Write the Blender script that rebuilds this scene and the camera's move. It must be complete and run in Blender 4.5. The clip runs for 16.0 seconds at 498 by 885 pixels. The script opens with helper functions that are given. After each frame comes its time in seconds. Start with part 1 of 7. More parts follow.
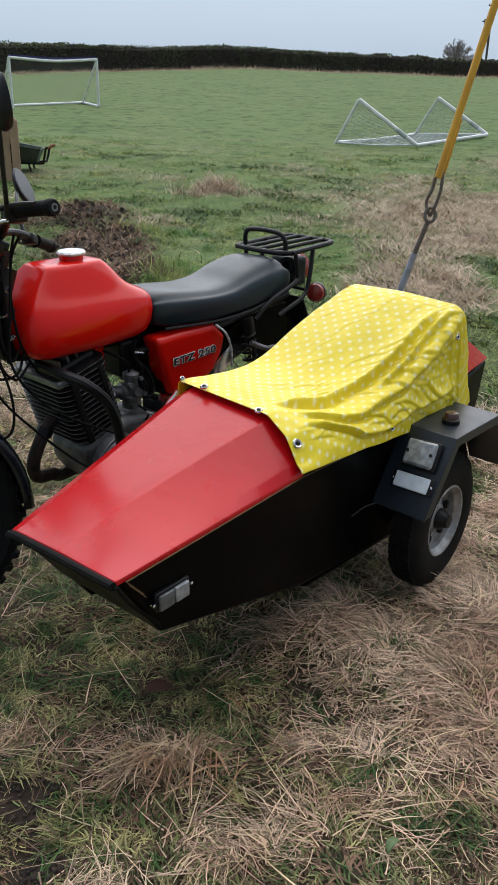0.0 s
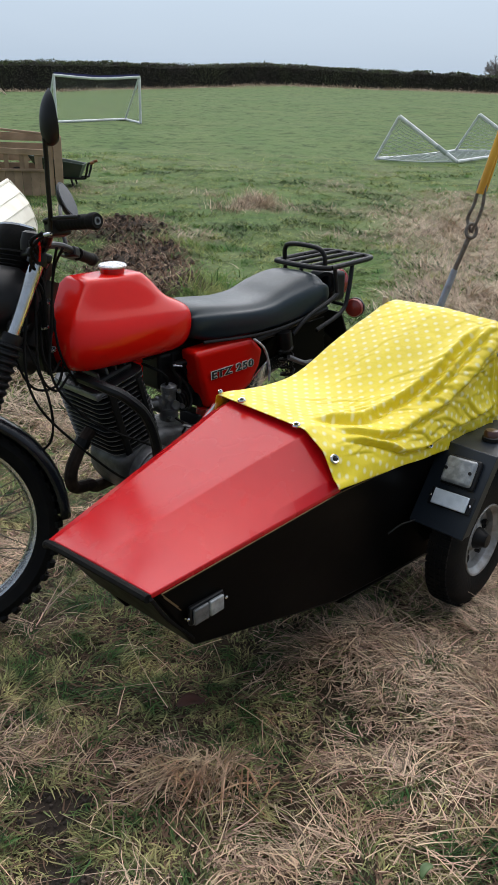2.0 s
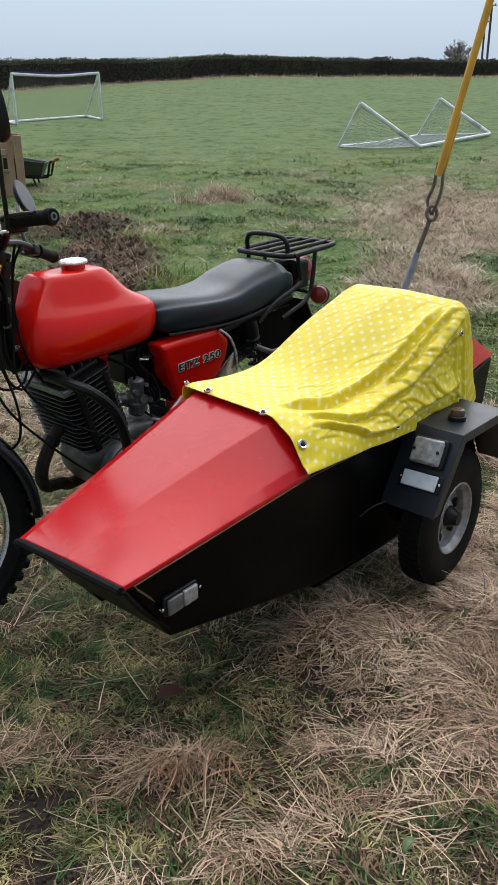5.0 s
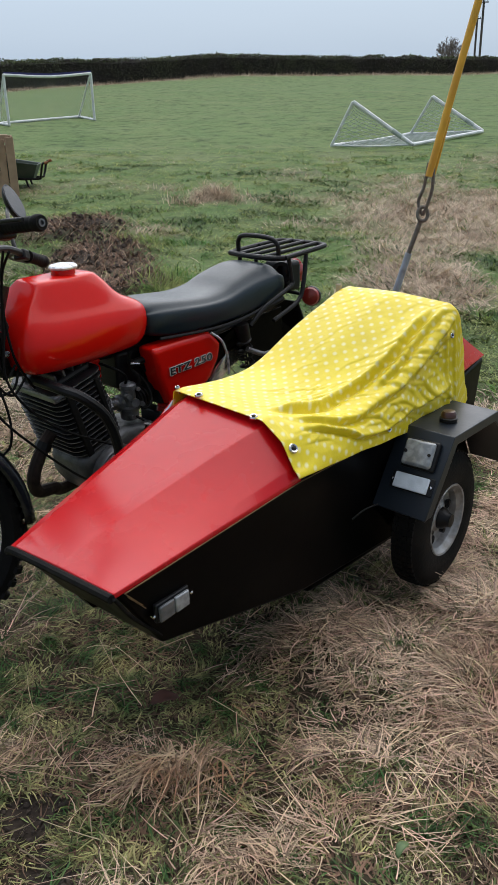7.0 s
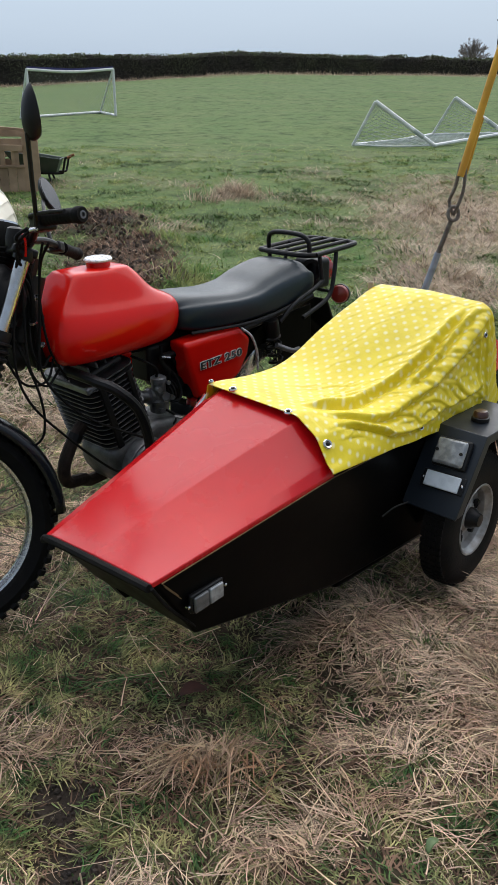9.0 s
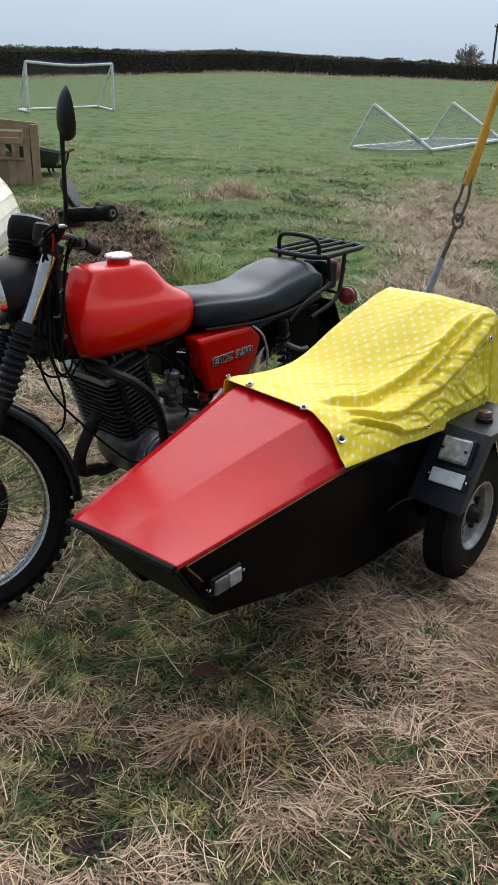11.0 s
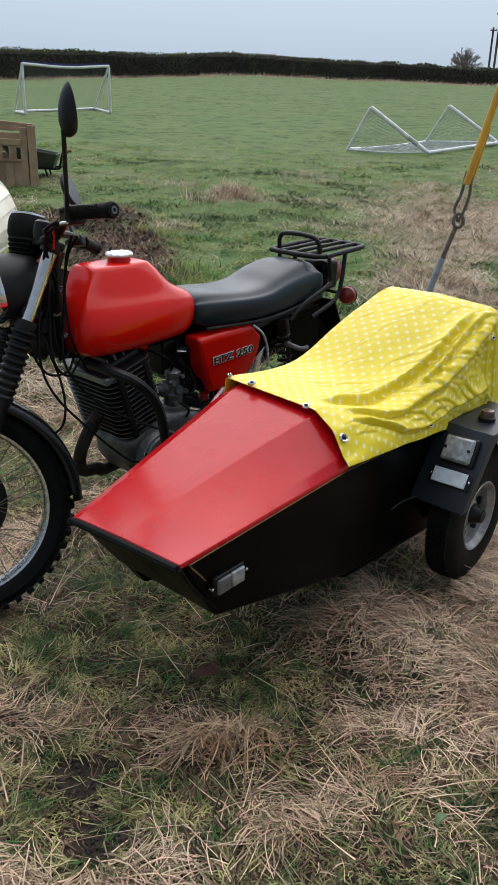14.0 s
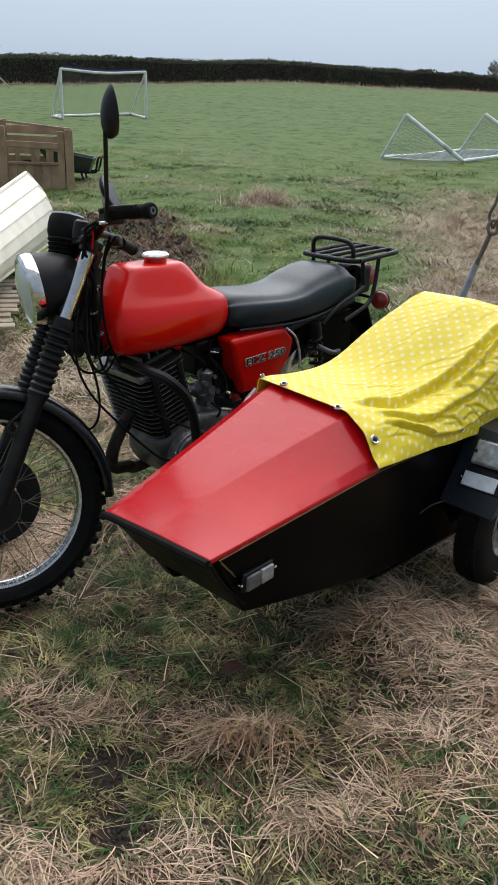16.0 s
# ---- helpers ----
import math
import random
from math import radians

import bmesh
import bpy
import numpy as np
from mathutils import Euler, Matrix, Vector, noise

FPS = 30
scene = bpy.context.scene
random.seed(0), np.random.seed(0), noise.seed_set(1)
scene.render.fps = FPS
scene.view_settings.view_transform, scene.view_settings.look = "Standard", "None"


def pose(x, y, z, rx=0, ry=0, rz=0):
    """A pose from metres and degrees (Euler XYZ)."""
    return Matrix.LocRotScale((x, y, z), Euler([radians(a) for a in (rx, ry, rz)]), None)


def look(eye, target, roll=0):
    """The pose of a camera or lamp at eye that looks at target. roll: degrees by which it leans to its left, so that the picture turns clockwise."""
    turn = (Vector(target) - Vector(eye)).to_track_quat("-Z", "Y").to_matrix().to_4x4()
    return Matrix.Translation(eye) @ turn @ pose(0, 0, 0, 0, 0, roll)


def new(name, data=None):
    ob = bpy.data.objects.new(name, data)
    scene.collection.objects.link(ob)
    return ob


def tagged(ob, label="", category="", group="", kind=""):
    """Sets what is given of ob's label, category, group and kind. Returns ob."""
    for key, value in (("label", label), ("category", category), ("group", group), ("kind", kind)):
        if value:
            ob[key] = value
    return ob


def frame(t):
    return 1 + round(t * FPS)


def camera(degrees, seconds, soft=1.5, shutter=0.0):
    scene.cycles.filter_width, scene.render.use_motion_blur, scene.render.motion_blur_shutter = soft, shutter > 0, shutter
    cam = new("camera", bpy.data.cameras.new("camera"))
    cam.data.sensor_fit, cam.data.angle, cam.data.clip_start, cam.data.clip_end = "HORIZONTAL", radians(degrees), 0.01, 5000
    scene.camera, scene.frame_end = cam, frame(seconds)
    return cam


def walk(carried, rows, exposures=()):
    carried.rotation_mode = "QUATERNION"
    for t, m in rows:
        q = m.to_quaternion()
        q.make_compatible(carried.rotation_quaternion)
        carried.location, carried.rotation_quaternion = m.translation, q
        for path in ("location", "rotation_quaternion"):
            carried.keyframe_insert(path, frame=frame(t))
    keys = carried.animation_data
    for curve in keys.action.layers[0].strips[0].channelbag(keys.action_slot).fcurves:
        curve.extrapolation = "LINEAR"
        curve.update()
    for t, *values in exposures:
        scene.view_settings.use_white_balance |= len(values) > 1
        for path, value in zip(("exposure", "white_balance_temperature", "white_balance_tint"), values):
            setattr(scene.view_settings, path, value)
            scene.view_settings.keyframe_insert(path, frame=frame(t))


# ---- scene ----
cam = camera(34.0, 16.0, soft=1.35)
PATH = [
    (0, (-0.006, -0.14, 1.333), (-0.032, 1.704, 0.558), 1.4),
    (0.5, (0.002, -0.175, 1.322), (-0.093, 1.666, 0.548), 1.2),
    (1, (-0.005, -0.197, 1.326), (-0.133, 1.641, 0.548), 2.1),
    (1.5, (0.001, -0.17, 1.335), (-0.128, 1.676, 0.576), 1.9),
    (2, (-0.013, -0.135, 1.33), (-0.124, 1.718, 0.586), 1.4),
    (2.5, (-0.018, -0.153, 1.334), (-0.126, 1.7, 0.589), 0.4),
    (3, (0.001, -0.165, 1.328), (-0.105, 1.688, 0.583), 0.2),
    (3.5, (0.016, -0.159, 1.328), (-0.069, 1.691, 0.573), -0.5),
    (4, (0.01, -0.148, 1.322), (-0.051, 1.702, 0.564), -0.6),
    (6.5, (0.019, -0.139, 1.329), (-0.034, 1.71, 0.567), -0.7),
    (7, (0.024, -0.136, 1.334), (-0.024, 1.713, 0.572), -1.1),
    (7.5, (0.016, -0.142, 1.339), (-0.029, 1.707, 0.576), -1.3),
    (8, (0.015, -0.147, 1.332), (-0.033, 1.702, 0.571), -1.6),
    (8.5, (0.01, -0.145, 1.33), (-0.047, 1.703, 0.568), -1.6),
    (9, (-0.027, -0.149, 1.329), (-0.105, 1.697, 0.564), -0.2),
    (9.2, (-0.051, -0.151, 1.327), (-0.152, 1.694, 0.561), 0.6),
    (11.5, (-0.096, -0.245, 1.351), (-0.133, 1.601, 0.583), 1.7),
    (12, (-0.101, -0.241, 1.345), (-0.136, 1.608, 0.582), 1.7),
    (12.5, (-0.112, -0.25, 1.344), (-0.148, 1.599, 0.583), 1.6),
    (13, (-0.116, -0.248, 1.34), (-0.151, 1.601, 0.58), 1.7),
    (13.5, (-0.117, -0.24, 1.338), (-0.152, 1.608, 0.575), 1.7),
    (14, (-0.109, -0.227, 1.334), (-0.147, 1.622, 0.572), 1.7),
    (14.5, (-0.103, -0.229, 1.339), (-0.141, 1.619, 0.576), 1.7),
    (15, (-0.115, -0.238, 1.343), (-0.153, 1.612, 0.583), 2.0),
    (15.5, (-0.14, -0.246, 1.338), (-0.217, 1.604, 0.579), 2.2),
    (16, (-0.118, -0.252, 1.327), (-0.223, 1.599, 0.576), 2.2),
]
walk(cam, [(t, look(e, g, r)) for t, e, g, r in PATH], exposures=[(0, 0.0, 6330, 11), (3.2, 0.0, 6330, 11), (4.2, 0.07, 6330, 11), (6.4, 0.0, 6330, 11), (16, 0.0, 6330, 11)])

# ---- world, sun ----
world = bpy.data.worlds.new("overcast_sky")
scene.world = world
world.use_nodes = True
wn, wl = world.node_tree.nodes, world.node_tree.links
wn.clear()
sky = wn.new("ShaderNodeTexSky")
sky.sky_type, sky.sun_disc = "NISHITA", False
sky.sun_elevation, sky.sun_rotation = radians(56), radians(8)
sky.air_density, sky.dust_density = 1.6, 4.0
skyb = wn.new("ShaderNodeBackground")
skyb.inputs["Strength"].default_value = 0.022
wl.new(sky.outputs["Color"], skyb.inputs["Color"])
geo = wn.new("ShaderNodeTexCoord")
sep = wn.new("ShaderNodeSeparateXYZ")
wl.new(geo.outputs["Generated"], sep.inputs[0])
cl_noise = wn.new("ShaderNodeTexNoise")
cl_noise.inputs["Scale"].default_value, cl_noise.inputs["Detail"].default_value = 2.2, 4
cmap = wn.new("ShaderNodeMapping")
cmap.inputs["Scale"].default_value = (1, 1, 4)
wl.new(geo.outputs["Generated"], cmap.inputs["Vector"])
wl.new(cmap.outputs["Vector"], cl_noise.inputs["Vector"])
add = wn.new("ShaderNodeMath")
add.operation = "MULTIPLY_ADD"
add.inputs[1].default_value = 0.16
wl.new(cl_noise.outputs["Fac"], add.inputs[0])
wl.new(sep.outputs["Z"], add.inputs[2])
ramp = wn.new("ShaderNodeValToRGB")
ramp.color_ramp.elements[0].position, ramp.color_ramp.elements[0].color = 0.06, (0.45, 0.59, 0.75, 1)
ramp.color_ramp.elements[1].position, ramp.color_ramp.elements[1].color = 0.85, (0.88, 0.98, 1.11, 1)
mid = ramp.color_ramp.elements.new(0.25)
mid.color = (0.58, 0.71, 0.87, 1)
wl.new(add.outputs[0], ramp.inputs[0])
cloud = wn.new("ShaderNodeBackground")
glow = wn.new("ShaderNodeMath")
glow.operation = "MULTIPLY_ADD"
glow.inputs[1].default_value, glow.inputs[2].default_value = 0.25, 0.60
wl.new(sep.outputs["Y"], glow.inputs[0])
wl.new(glow.outputs[0], cloud.inputs["Strength"])
wl.new(ramp.outputs["Color"], cloud.inputs["Color"])
both = wn.new("ShaderNodeAddShader")
wl.new(skyb.outputs[0], both.inputs[0])
wl.new(cloud.outputs[0], both.inputs[1])
wo = wn.new("ShaderNodeOutputWorld")
wl.new(both.outputs[0], wo.inputs["Surface"])

sun = new("sun", bpy.data.lights.new("sun", "SUN"))
sun.data.energy, sun.data.angle, sun.data.color = 3.1, radians(95), (1.0, 0.965, 0.93)
sun.matrix_world = look((0.7, 7, 7.6), (0, 2, 0))

# ---- materials ----


def mat(name, color, rough=0.5, metal=0.0, color2=None, scale=8.0, detail=6.0, bump=0.0, bump_scale=60.0,
        coat=0.0, rough_var=0.0, mix_pos=(0.4, 0.65), spread=0.0, island=False, object_random=False, spec=0.5):
    m = bpy.data.materials.new(name)
    m.use_nodes = True
    n, k = m.node_tree.nodes, m.node_tree.links
    b = n["Principled BSDF"]
    b.inputs["Roughness"].default_value, b.inputs["Metallic"].default_value = rough, metal
    b.inputs["Coat Weight"].default_value = coat
    b.inputs["Coat Roughness"].default_value = 0.06
    b.inputs["Specular IOR Level"].default_value = spec
    tc = n.new("ShaderNodeTexCoord")
    ns = n.new("ShaderNodeTexNoise")
    ns.inputs["Scale"].default_value, ns.inputs["Detail"].default_value = scale, detail
    k.new(tc.outputs["Object"], ns.inputs["Vector"])
    cr = n.new("ShaderNodeValToRGB")
    cr.color_ramp.elements[0].position, cr.color_ramp.elements[1].position = mix_pos
    cr.color_ramp.elements[0].color = (*color, 1)
    cr.color_ramp.elements[1].color = (*(color2 or [c * 0.85 for c in color]), 1)
    k.new(ns.outputs["Fac"], cr.inputs[0])
    out = cr.outputs["Color"]
    if island or object_random:
        hsv = n.new("ShaderNodeHueSaturation")
        src = n.new("ShaderNodeNewGeometry").outputs["Random Per Island"] if island else n.new("ShaderNodeObjectInfo").outputs["Random"]
        mr = n.new("ShaderNodeMapRange")
        mr.inputs["To Min"].default_value, mr.inputs["To Max"].default_value = max(0.25, 1 - spread), 1 + spread
        k.new(src, mr.inputs["Value"])
        k.new(mr.outputs[0], hsv.inputs["Value"])
        k.new(out, hsv.inputs["Color"])
        out = hsv.outputs["Color"]
    k.new(out, b.inputs["Base Color"])
    if rough_var:
        mr2 = n.new("ShaderNodeMapRange")
        mr2.inputs["To Min"].default_value, mr2.inputs["To Max"].default_value = rough - rough_var, rough + rough_var
        n2 = n.new("ShaderNodeTexNoise")
        n2.inputs["Scale"].default_value, n2.inputs["Detail"].default_value = scale * 2.7, 5
        k.new(tc.outputs["Object"], n2.inputs["Vector"])
        k.new(n2.outputs["Fac"], mr2.inputs["Value"])
        k.new(mr2.outputs[0], b.inputs["Roughness"])
    if bump:
        n3 = n.new("ShaderNodeTexNoise")
        n3.inputs["Scale"].default_value, n3.inputs["Detail"].default_value = bump_scale, 6
        k.new(tc.outputs["Object"], n3.inputs["Vector"])
        bp = n.new("ShaderNodeBump")
        bp.inputs["Strength"].default_value, bp.inputs["Distance"].default_value = bump, 0.01
        k.new(n3.outputs["Fac"], bp.inputs["Height"])
        k.new(bp.outputs[0], b.inputs["Normal"])
    return m


RED = mat("red_paint", (0.52, 0.005, 0.008), 0.27, 0, (0.46, 0.005, 0.010), 3.0, coat=0.32, spec=0.18, rough_var=0.06, bump=0.02, bump_scale=14)
TANK = mat("tank_red_paint", (0.60, 0.008, 0.003), 0.20, 0, (0.53, 0.007, 0.004), 3.0, coat=0.24, spec=0.12, rough_var=0.03, bump=0.015, bump_scale=10)
BLACK = mat("black_paint", (0.0016, 0.0016, 0.0018), 0.34, 0, (0.003, 0.0026, 0.0024), 9.0, spec=0.05, rough_var=0.10, bump=0.02)
SATIN = mat("satin_black_metal", (0.006, 0.006, 0.0065), 0.42, 0.0, (0.014, 0.012, 0.011), 20.0, spec=0.25, rough_var=0.12, bump=0.05)
GUARDP = mat("dark_blue_black_paint", (0.009, 0.013, 0.019), 0.36, 0, (0.014, 0.019, 0.026), 6.0, spec=0.5, rough_var=0.1, bump=0.03)
FENDER = mat("glossy_black_fender", (0.004, 0.005, 0.008), 0.25, 0, (0.008, 0.009, 0.012), 9.0, spec=0.4, rough_var=0.08, bump=0.02)
PLASTIC = mat("black_plastic", (0.006, 0.006, 0.007), 0.45, 0, (0.010, 0.010, 0.011), 16.0, spec=0.28, bump=0.04, bump_scale=220)
RUBBER = mat("black_rubber", (0.004, 0.004, 0.0044), 0.7, 0, (0.009, 0.008, 0.007), 14.0, spec=0.14, bump=0.15, bump_scale=120)
VINYL = mat("seat_vinyl", (0.006, 0.015, 0.022), 0.36, 0, (0.011, 0.023, 0.032), 5.0, spec=0.40, rough_var=0.08, bump=0.10, bump_scale=260)
CHROME = mat("chrome", (0.75, 0.75, 0.77), 0.12, 1.0, (0.60, 0.57, 0.52), 30.0, rough_var=0.08)
STANCHION = mat("dulled_chrome_tube", (0.62, 0.63, 0.66), 0.24, 1.0, (0.50, 0.49, 0.47), 18.0, rough_var=0.06)
REARRIM = mat("bright_rear_rim", (0.88, 0.89, 0.92), 0.22, 0.9, (0.66, 0.66, 0.67), 25.0, rough_var=0.08)
ALU = mat("cast_aluminium", (0.20, 0.20, 0.21), 0.45, 0.6, (0.075, 0.072, 0.07), 18.0, rough_var=0.12, bump=0.2, bump_scale=150)
RIMALU = mat("polished_alloy_rim", (0.62, 0.62, 0.64), 0.26, 0.95, (0.54, 0.53, 0.51), 25.0, rough_var=0.1)
RIMPAINT = mat("silver_wheel_paint", (0.36, 0.36, 0.36), 0.45, 0.4, (0.17, 0.15, 0.13), 22.0, bump=0.08)
FIN = mat("black_cast_fins", (0.010, 0.010, 0.011), 0.42, 0.0, (0.020, 0.019, 0.019), 26.0, spec=0.35, bump=0.15, bump_scale=160)
FINRIM = mat("lit_bare_fin_rims", (0.19, 0.19, 0.195), 0.38, 0.5, (0.05, 0.048, 0.046), 30.0, bump=0.1, bump_scale=160)
# crankcase coloured darker than its covers to suggest shade low on the engine
CRANK = mat("shade_dark_casting", (0.15, 0.15, 0.155), 0.48, 0.4, (0.060, 0.058, 0.056), 14.0, rough_var=0.12, bump=0.2, bump_scale=120)
ALUB = mat("bright_alloy_rib", (0.27, 0.28, 0.30), 0.38, 0.7, (0.17, 0.17, 0.18), 22.0, rough_var=0.1, bump=0.12, bump_scale=120)
RUST = mat("rusty_pipe", (0.024, 0.018, 0.016), 0.75, 0.0, (0.055, 0.038, 0.030), 24.0, spec=0.15, bump=0.2)
GALV = mat("galvanised_steel", (0.38, 0.43, 0.49), 0.55, 0.5, (0.28, 0.30, 0.33), 30.0, bump=0.1)
WIRE = mat("weathered_steel", (0.20, 0.185, 0.165), 0.55, 0.7, (0.13, 0.10, 0.08), 40.0, bump=0.2, bump_scale=220)
YGUARD = mat("yellow_plastic_guard", (0.72, 0.40, 0.035), 0.45, 0, (0.58, 0.31, 0.03), 7.0, bump=0.05)
REDLENS = mat("red_lens", (0.30, 0.012, 0.010), 0.18, 0, (0.24, 0.012, 0.012), 60.0, coat=0.6, bump=0.12, bump_scale=240)
AMBER = mat("aged_amber_lens", (0.060, 0.016, 0.011), 0.3, 0, (0.035, 0.011, 0.009), 40.0, coat=0.4, bump=0.1)
INDIC = mat("dull_red_lens", (0.26, 0.026, 0.018), 0.28, 0, (0.20, 0.022, 0.016), 40.0, coat=0.4, bump=0.1)
CLEAR = mat("ribbed_clear_lens", (0.20, 0.21, 0.22), 0.2, 0.2, (0.34, 0.36, 0.37), 45.0, coat=0.9, bump=0.12, bump_scale=120)
REFLECT = mat("white_reflector", (0.66, 0.72, 0.78), 0.20, 0.1, (0.56, 0.62, 0.68), 40.0, coat=0.5, bump=0.15, bump_scale=300)
GREYLENS = mat("grey_lens", (0.11, 0.115, 0.12), 0.25, 0.1, (0.08, 0.085, 0.09), 50.0, coat=0.5, bump=0.3, bump_scale=260)
WHITECAP = mat("worn_white_metal_cap", (0.66, 0.67, 0.68), 0.28, 0.45, (0.5, 0.5, 0.5), 30.0, rough_var=0.1)
GOLD = mat("gold_pinstripe", (0.18, 0.11, 0.05), 0.45, 0.2, (0.13, 0.08, 0.035), 30.0)
WHITEP = mat("white_plastic_pipe", (0.80, 0.81, 0.82), 0.45, 0, (0.66, 0.67, 0.66), 6.0)
NET = mat("white_net_cord", (0.48, 0.52, 0.51), 0.8, 0, (0.40, 0.44, 0.43), 6.0)
NAVY = mat("navy_webbing", (0.03, 0.03, 0.12), 0.7, 0, (0.04, 0.04, 0.15), 10.0)
WOOD = mat("weathered_pine_board", (0.44, 0.295, 0.190), 0.75, 0, (0.31, 0.205, 0.130), 5.0, bump=0.2, bump_scale=40, object_random=True, spread=0.22)
PALLETW = mat("bleached_pallet_wood", (0.46, 0.38, 0.28), 0.8, 0, (0.30, 0.23, 0.16), 8.0, bump=0.25, bump_scale=60, object_random=True, spread=0.2)
BOATP = mat("cream_hull_paint", (0.86, 0.81, 0.68), 0.5, 0, (0.74, 0.68, 0.55), 4.0, bump=0.05, bump_scale=30, rough_var=0.1)
BARROWG = mat("dark_green_tray", (0.025, 0.05, 0.035), 0.5, 0, (0.045, 0.06, 0.05), 6.0, bump=0.05)
POLEW = mat("tarred_pole_wood", (0.085, 0.075, 0.07), 0.85, 0, (0.06, 0.055, 0.05), 4.0, bump=0.2)
BARK = mat("bare_twigs", (0.23, 0.20, 0.185), 0.9, 0, (0.16, 0.145, 0.135), 3.0)
LEAF = mat("hedge_leaf", (0.074, 0.063, 0.055), 0.7, 0, (0.098, 0.104, 0.058), 0.6, island=True, spread=0.5, mix_pos=(0.42, 0.62))
TOPLIT = mat("hedge_shoot", (0.085, 0.115, 0.035), 0.6, 0, (0.13, 0.16, 0.055), 0.6, island=True, spread=0.4)
CORE = mat("hedge_shade_core", (0.028, 0.025, 0.021), 0.95, 0, (0.045, 0.038, 0.030), 3.0)
FSTRAW = mat("pale_field_straw", (0.54, 0.435, 0.32), 0.7, 0, (0.34, 0.250, 0.172), 2.2, island=True, spread=0.6, mix_pos=(0.35, 0.68), spec=0.3)
STRAW = mat("dead_straw_blade", (0.64, 0.485, 0.345), 0.7, 0, (0.32, 0.200, 0.125), 5.0, island=True, spread=0.75, mix_pos=(0.35, 0.68), spec=0.3)
# dead thatch, coloured extra dark to stand for shade low between blades
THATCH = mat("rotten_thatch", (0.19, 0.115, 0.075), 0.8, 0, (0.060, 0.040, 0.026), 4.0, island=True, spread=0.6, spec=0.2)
TUFT = mat("brown_dead_tuft", (0.46, 0.335, 0.215), 0.7, 0, (0.30, 0.165, 0.090), 9.0, island=True, spread=0.6, mix_pos=(0.4, 0.6), spec=0.3)
GREEN = mat("green_grass_blade", (0.054, 0.112, 0.028), 0.6, 0, (0.400, 0.360, 0.155), 11.0, island=True, spread=0.75, mix_pos=(0.40, 0.64), spec=0.3)
TURF = mat("dark_turf_blade", (0.036, 0.078, 0.020), 0.6, 0, (0.110, 0.140, 0.044), 1.7, island=True, spread=0.6, mix_pos=(0.38, 0.66), spec=0.3)
FIELD = mat("pasture_blade", (0.088, 0.190, 0.040), 0.6, 0, (0.330, 0.345, 0.125), 3.2, island=True, spread=0.62, mix_pos=(0.38, 0.66), spec=0.3)


def leafy(m, share, hue=0.02):
    """Let part of the light through a thin blade, and vary its hue from blade to blade."""
    n, k = m.node_tree.nodes, m.node_tree.links
    b = n["Principled BSDF"]
    col = b.inputs["Base Color"].links[0].from_socket
    hv = col.node
    rnd = hv.inputs["Value"].links[0].from_node.inputs["Value"].links[0].from_socket
    w = n.new("ShaderNodeTexWhiteNoise")
    w.noise_dimensions = "1D"
    k.new(rnd, w.inputs["W"])
    mr = n.new("ShaderNodeMapRange")
    mr.inputs["To Min"].default_value, mr.inputs["To Max"].default_value = 0.5 - hue, 0.5 + hue
    k.new(w.outputs["Value"], mr.inputs["Value"])
    k.new(mr.outputs[0], hv.inputs["Hue"])
    tr = n.new("ShaderNodeBsdfTranslucent")
    k.new(col, tr.inputs["Color"])
    mx = n.new("ShaderNodeMixShader")
    mx.inputs[0].default_value = share
    k.new(b.outputs[0], mx.inputs[1])
    k.new(tr.outputs[0], mx.inputs[2])
    k.new(mx.outputs[0], n["Material Output"].inputs["Surface"])


leafy(STRAW, 0.18, 0.026)
leafy(FSTRAW, 0.18, 0.02)
leafy(TUFT, 0.18, 0.015)
leafy(GREEN, 0.25, 0.03)
leafy(FIELD, 0.45, 0.025)
leafy(TURF, 0.25, 0.025)
CLOD = mat("dug_earth", (0.060, 0.043, 0.032), 0.95, 0, (0.026, 0.019, 0.015), 12.0, bump=0.6, bump_scale=40, island=True, spread=0.3)
TEXTB = mat("black_lettering", (0.012, 0.012, 0.012), 0.35)
TEXTW = mat("white_lettering_edge", (0.72, 0.70, 0.64), 0.4)


def glassy(name, color):
    m = mat(name, color, 0.08, 0, color, coat=0.8)
    m.node_tree.nodes["Principled BSDF"].inputs["Transmission Weight"].default_value = 0.35
    return m


RED.node_tree.nodes["Principled BSDF"].inputs["Coat Roughness"].default_value = 0.17
GLASS = glassy("headlamp_glass", (0.75, 0.78, 0.78))
TINTED = mat("tinted_mirror_glass", (0.026, 0.030, 0.037), 0.22, 0.0, (0.020, 0.024, 0.029), 4.0, spec=0.10)


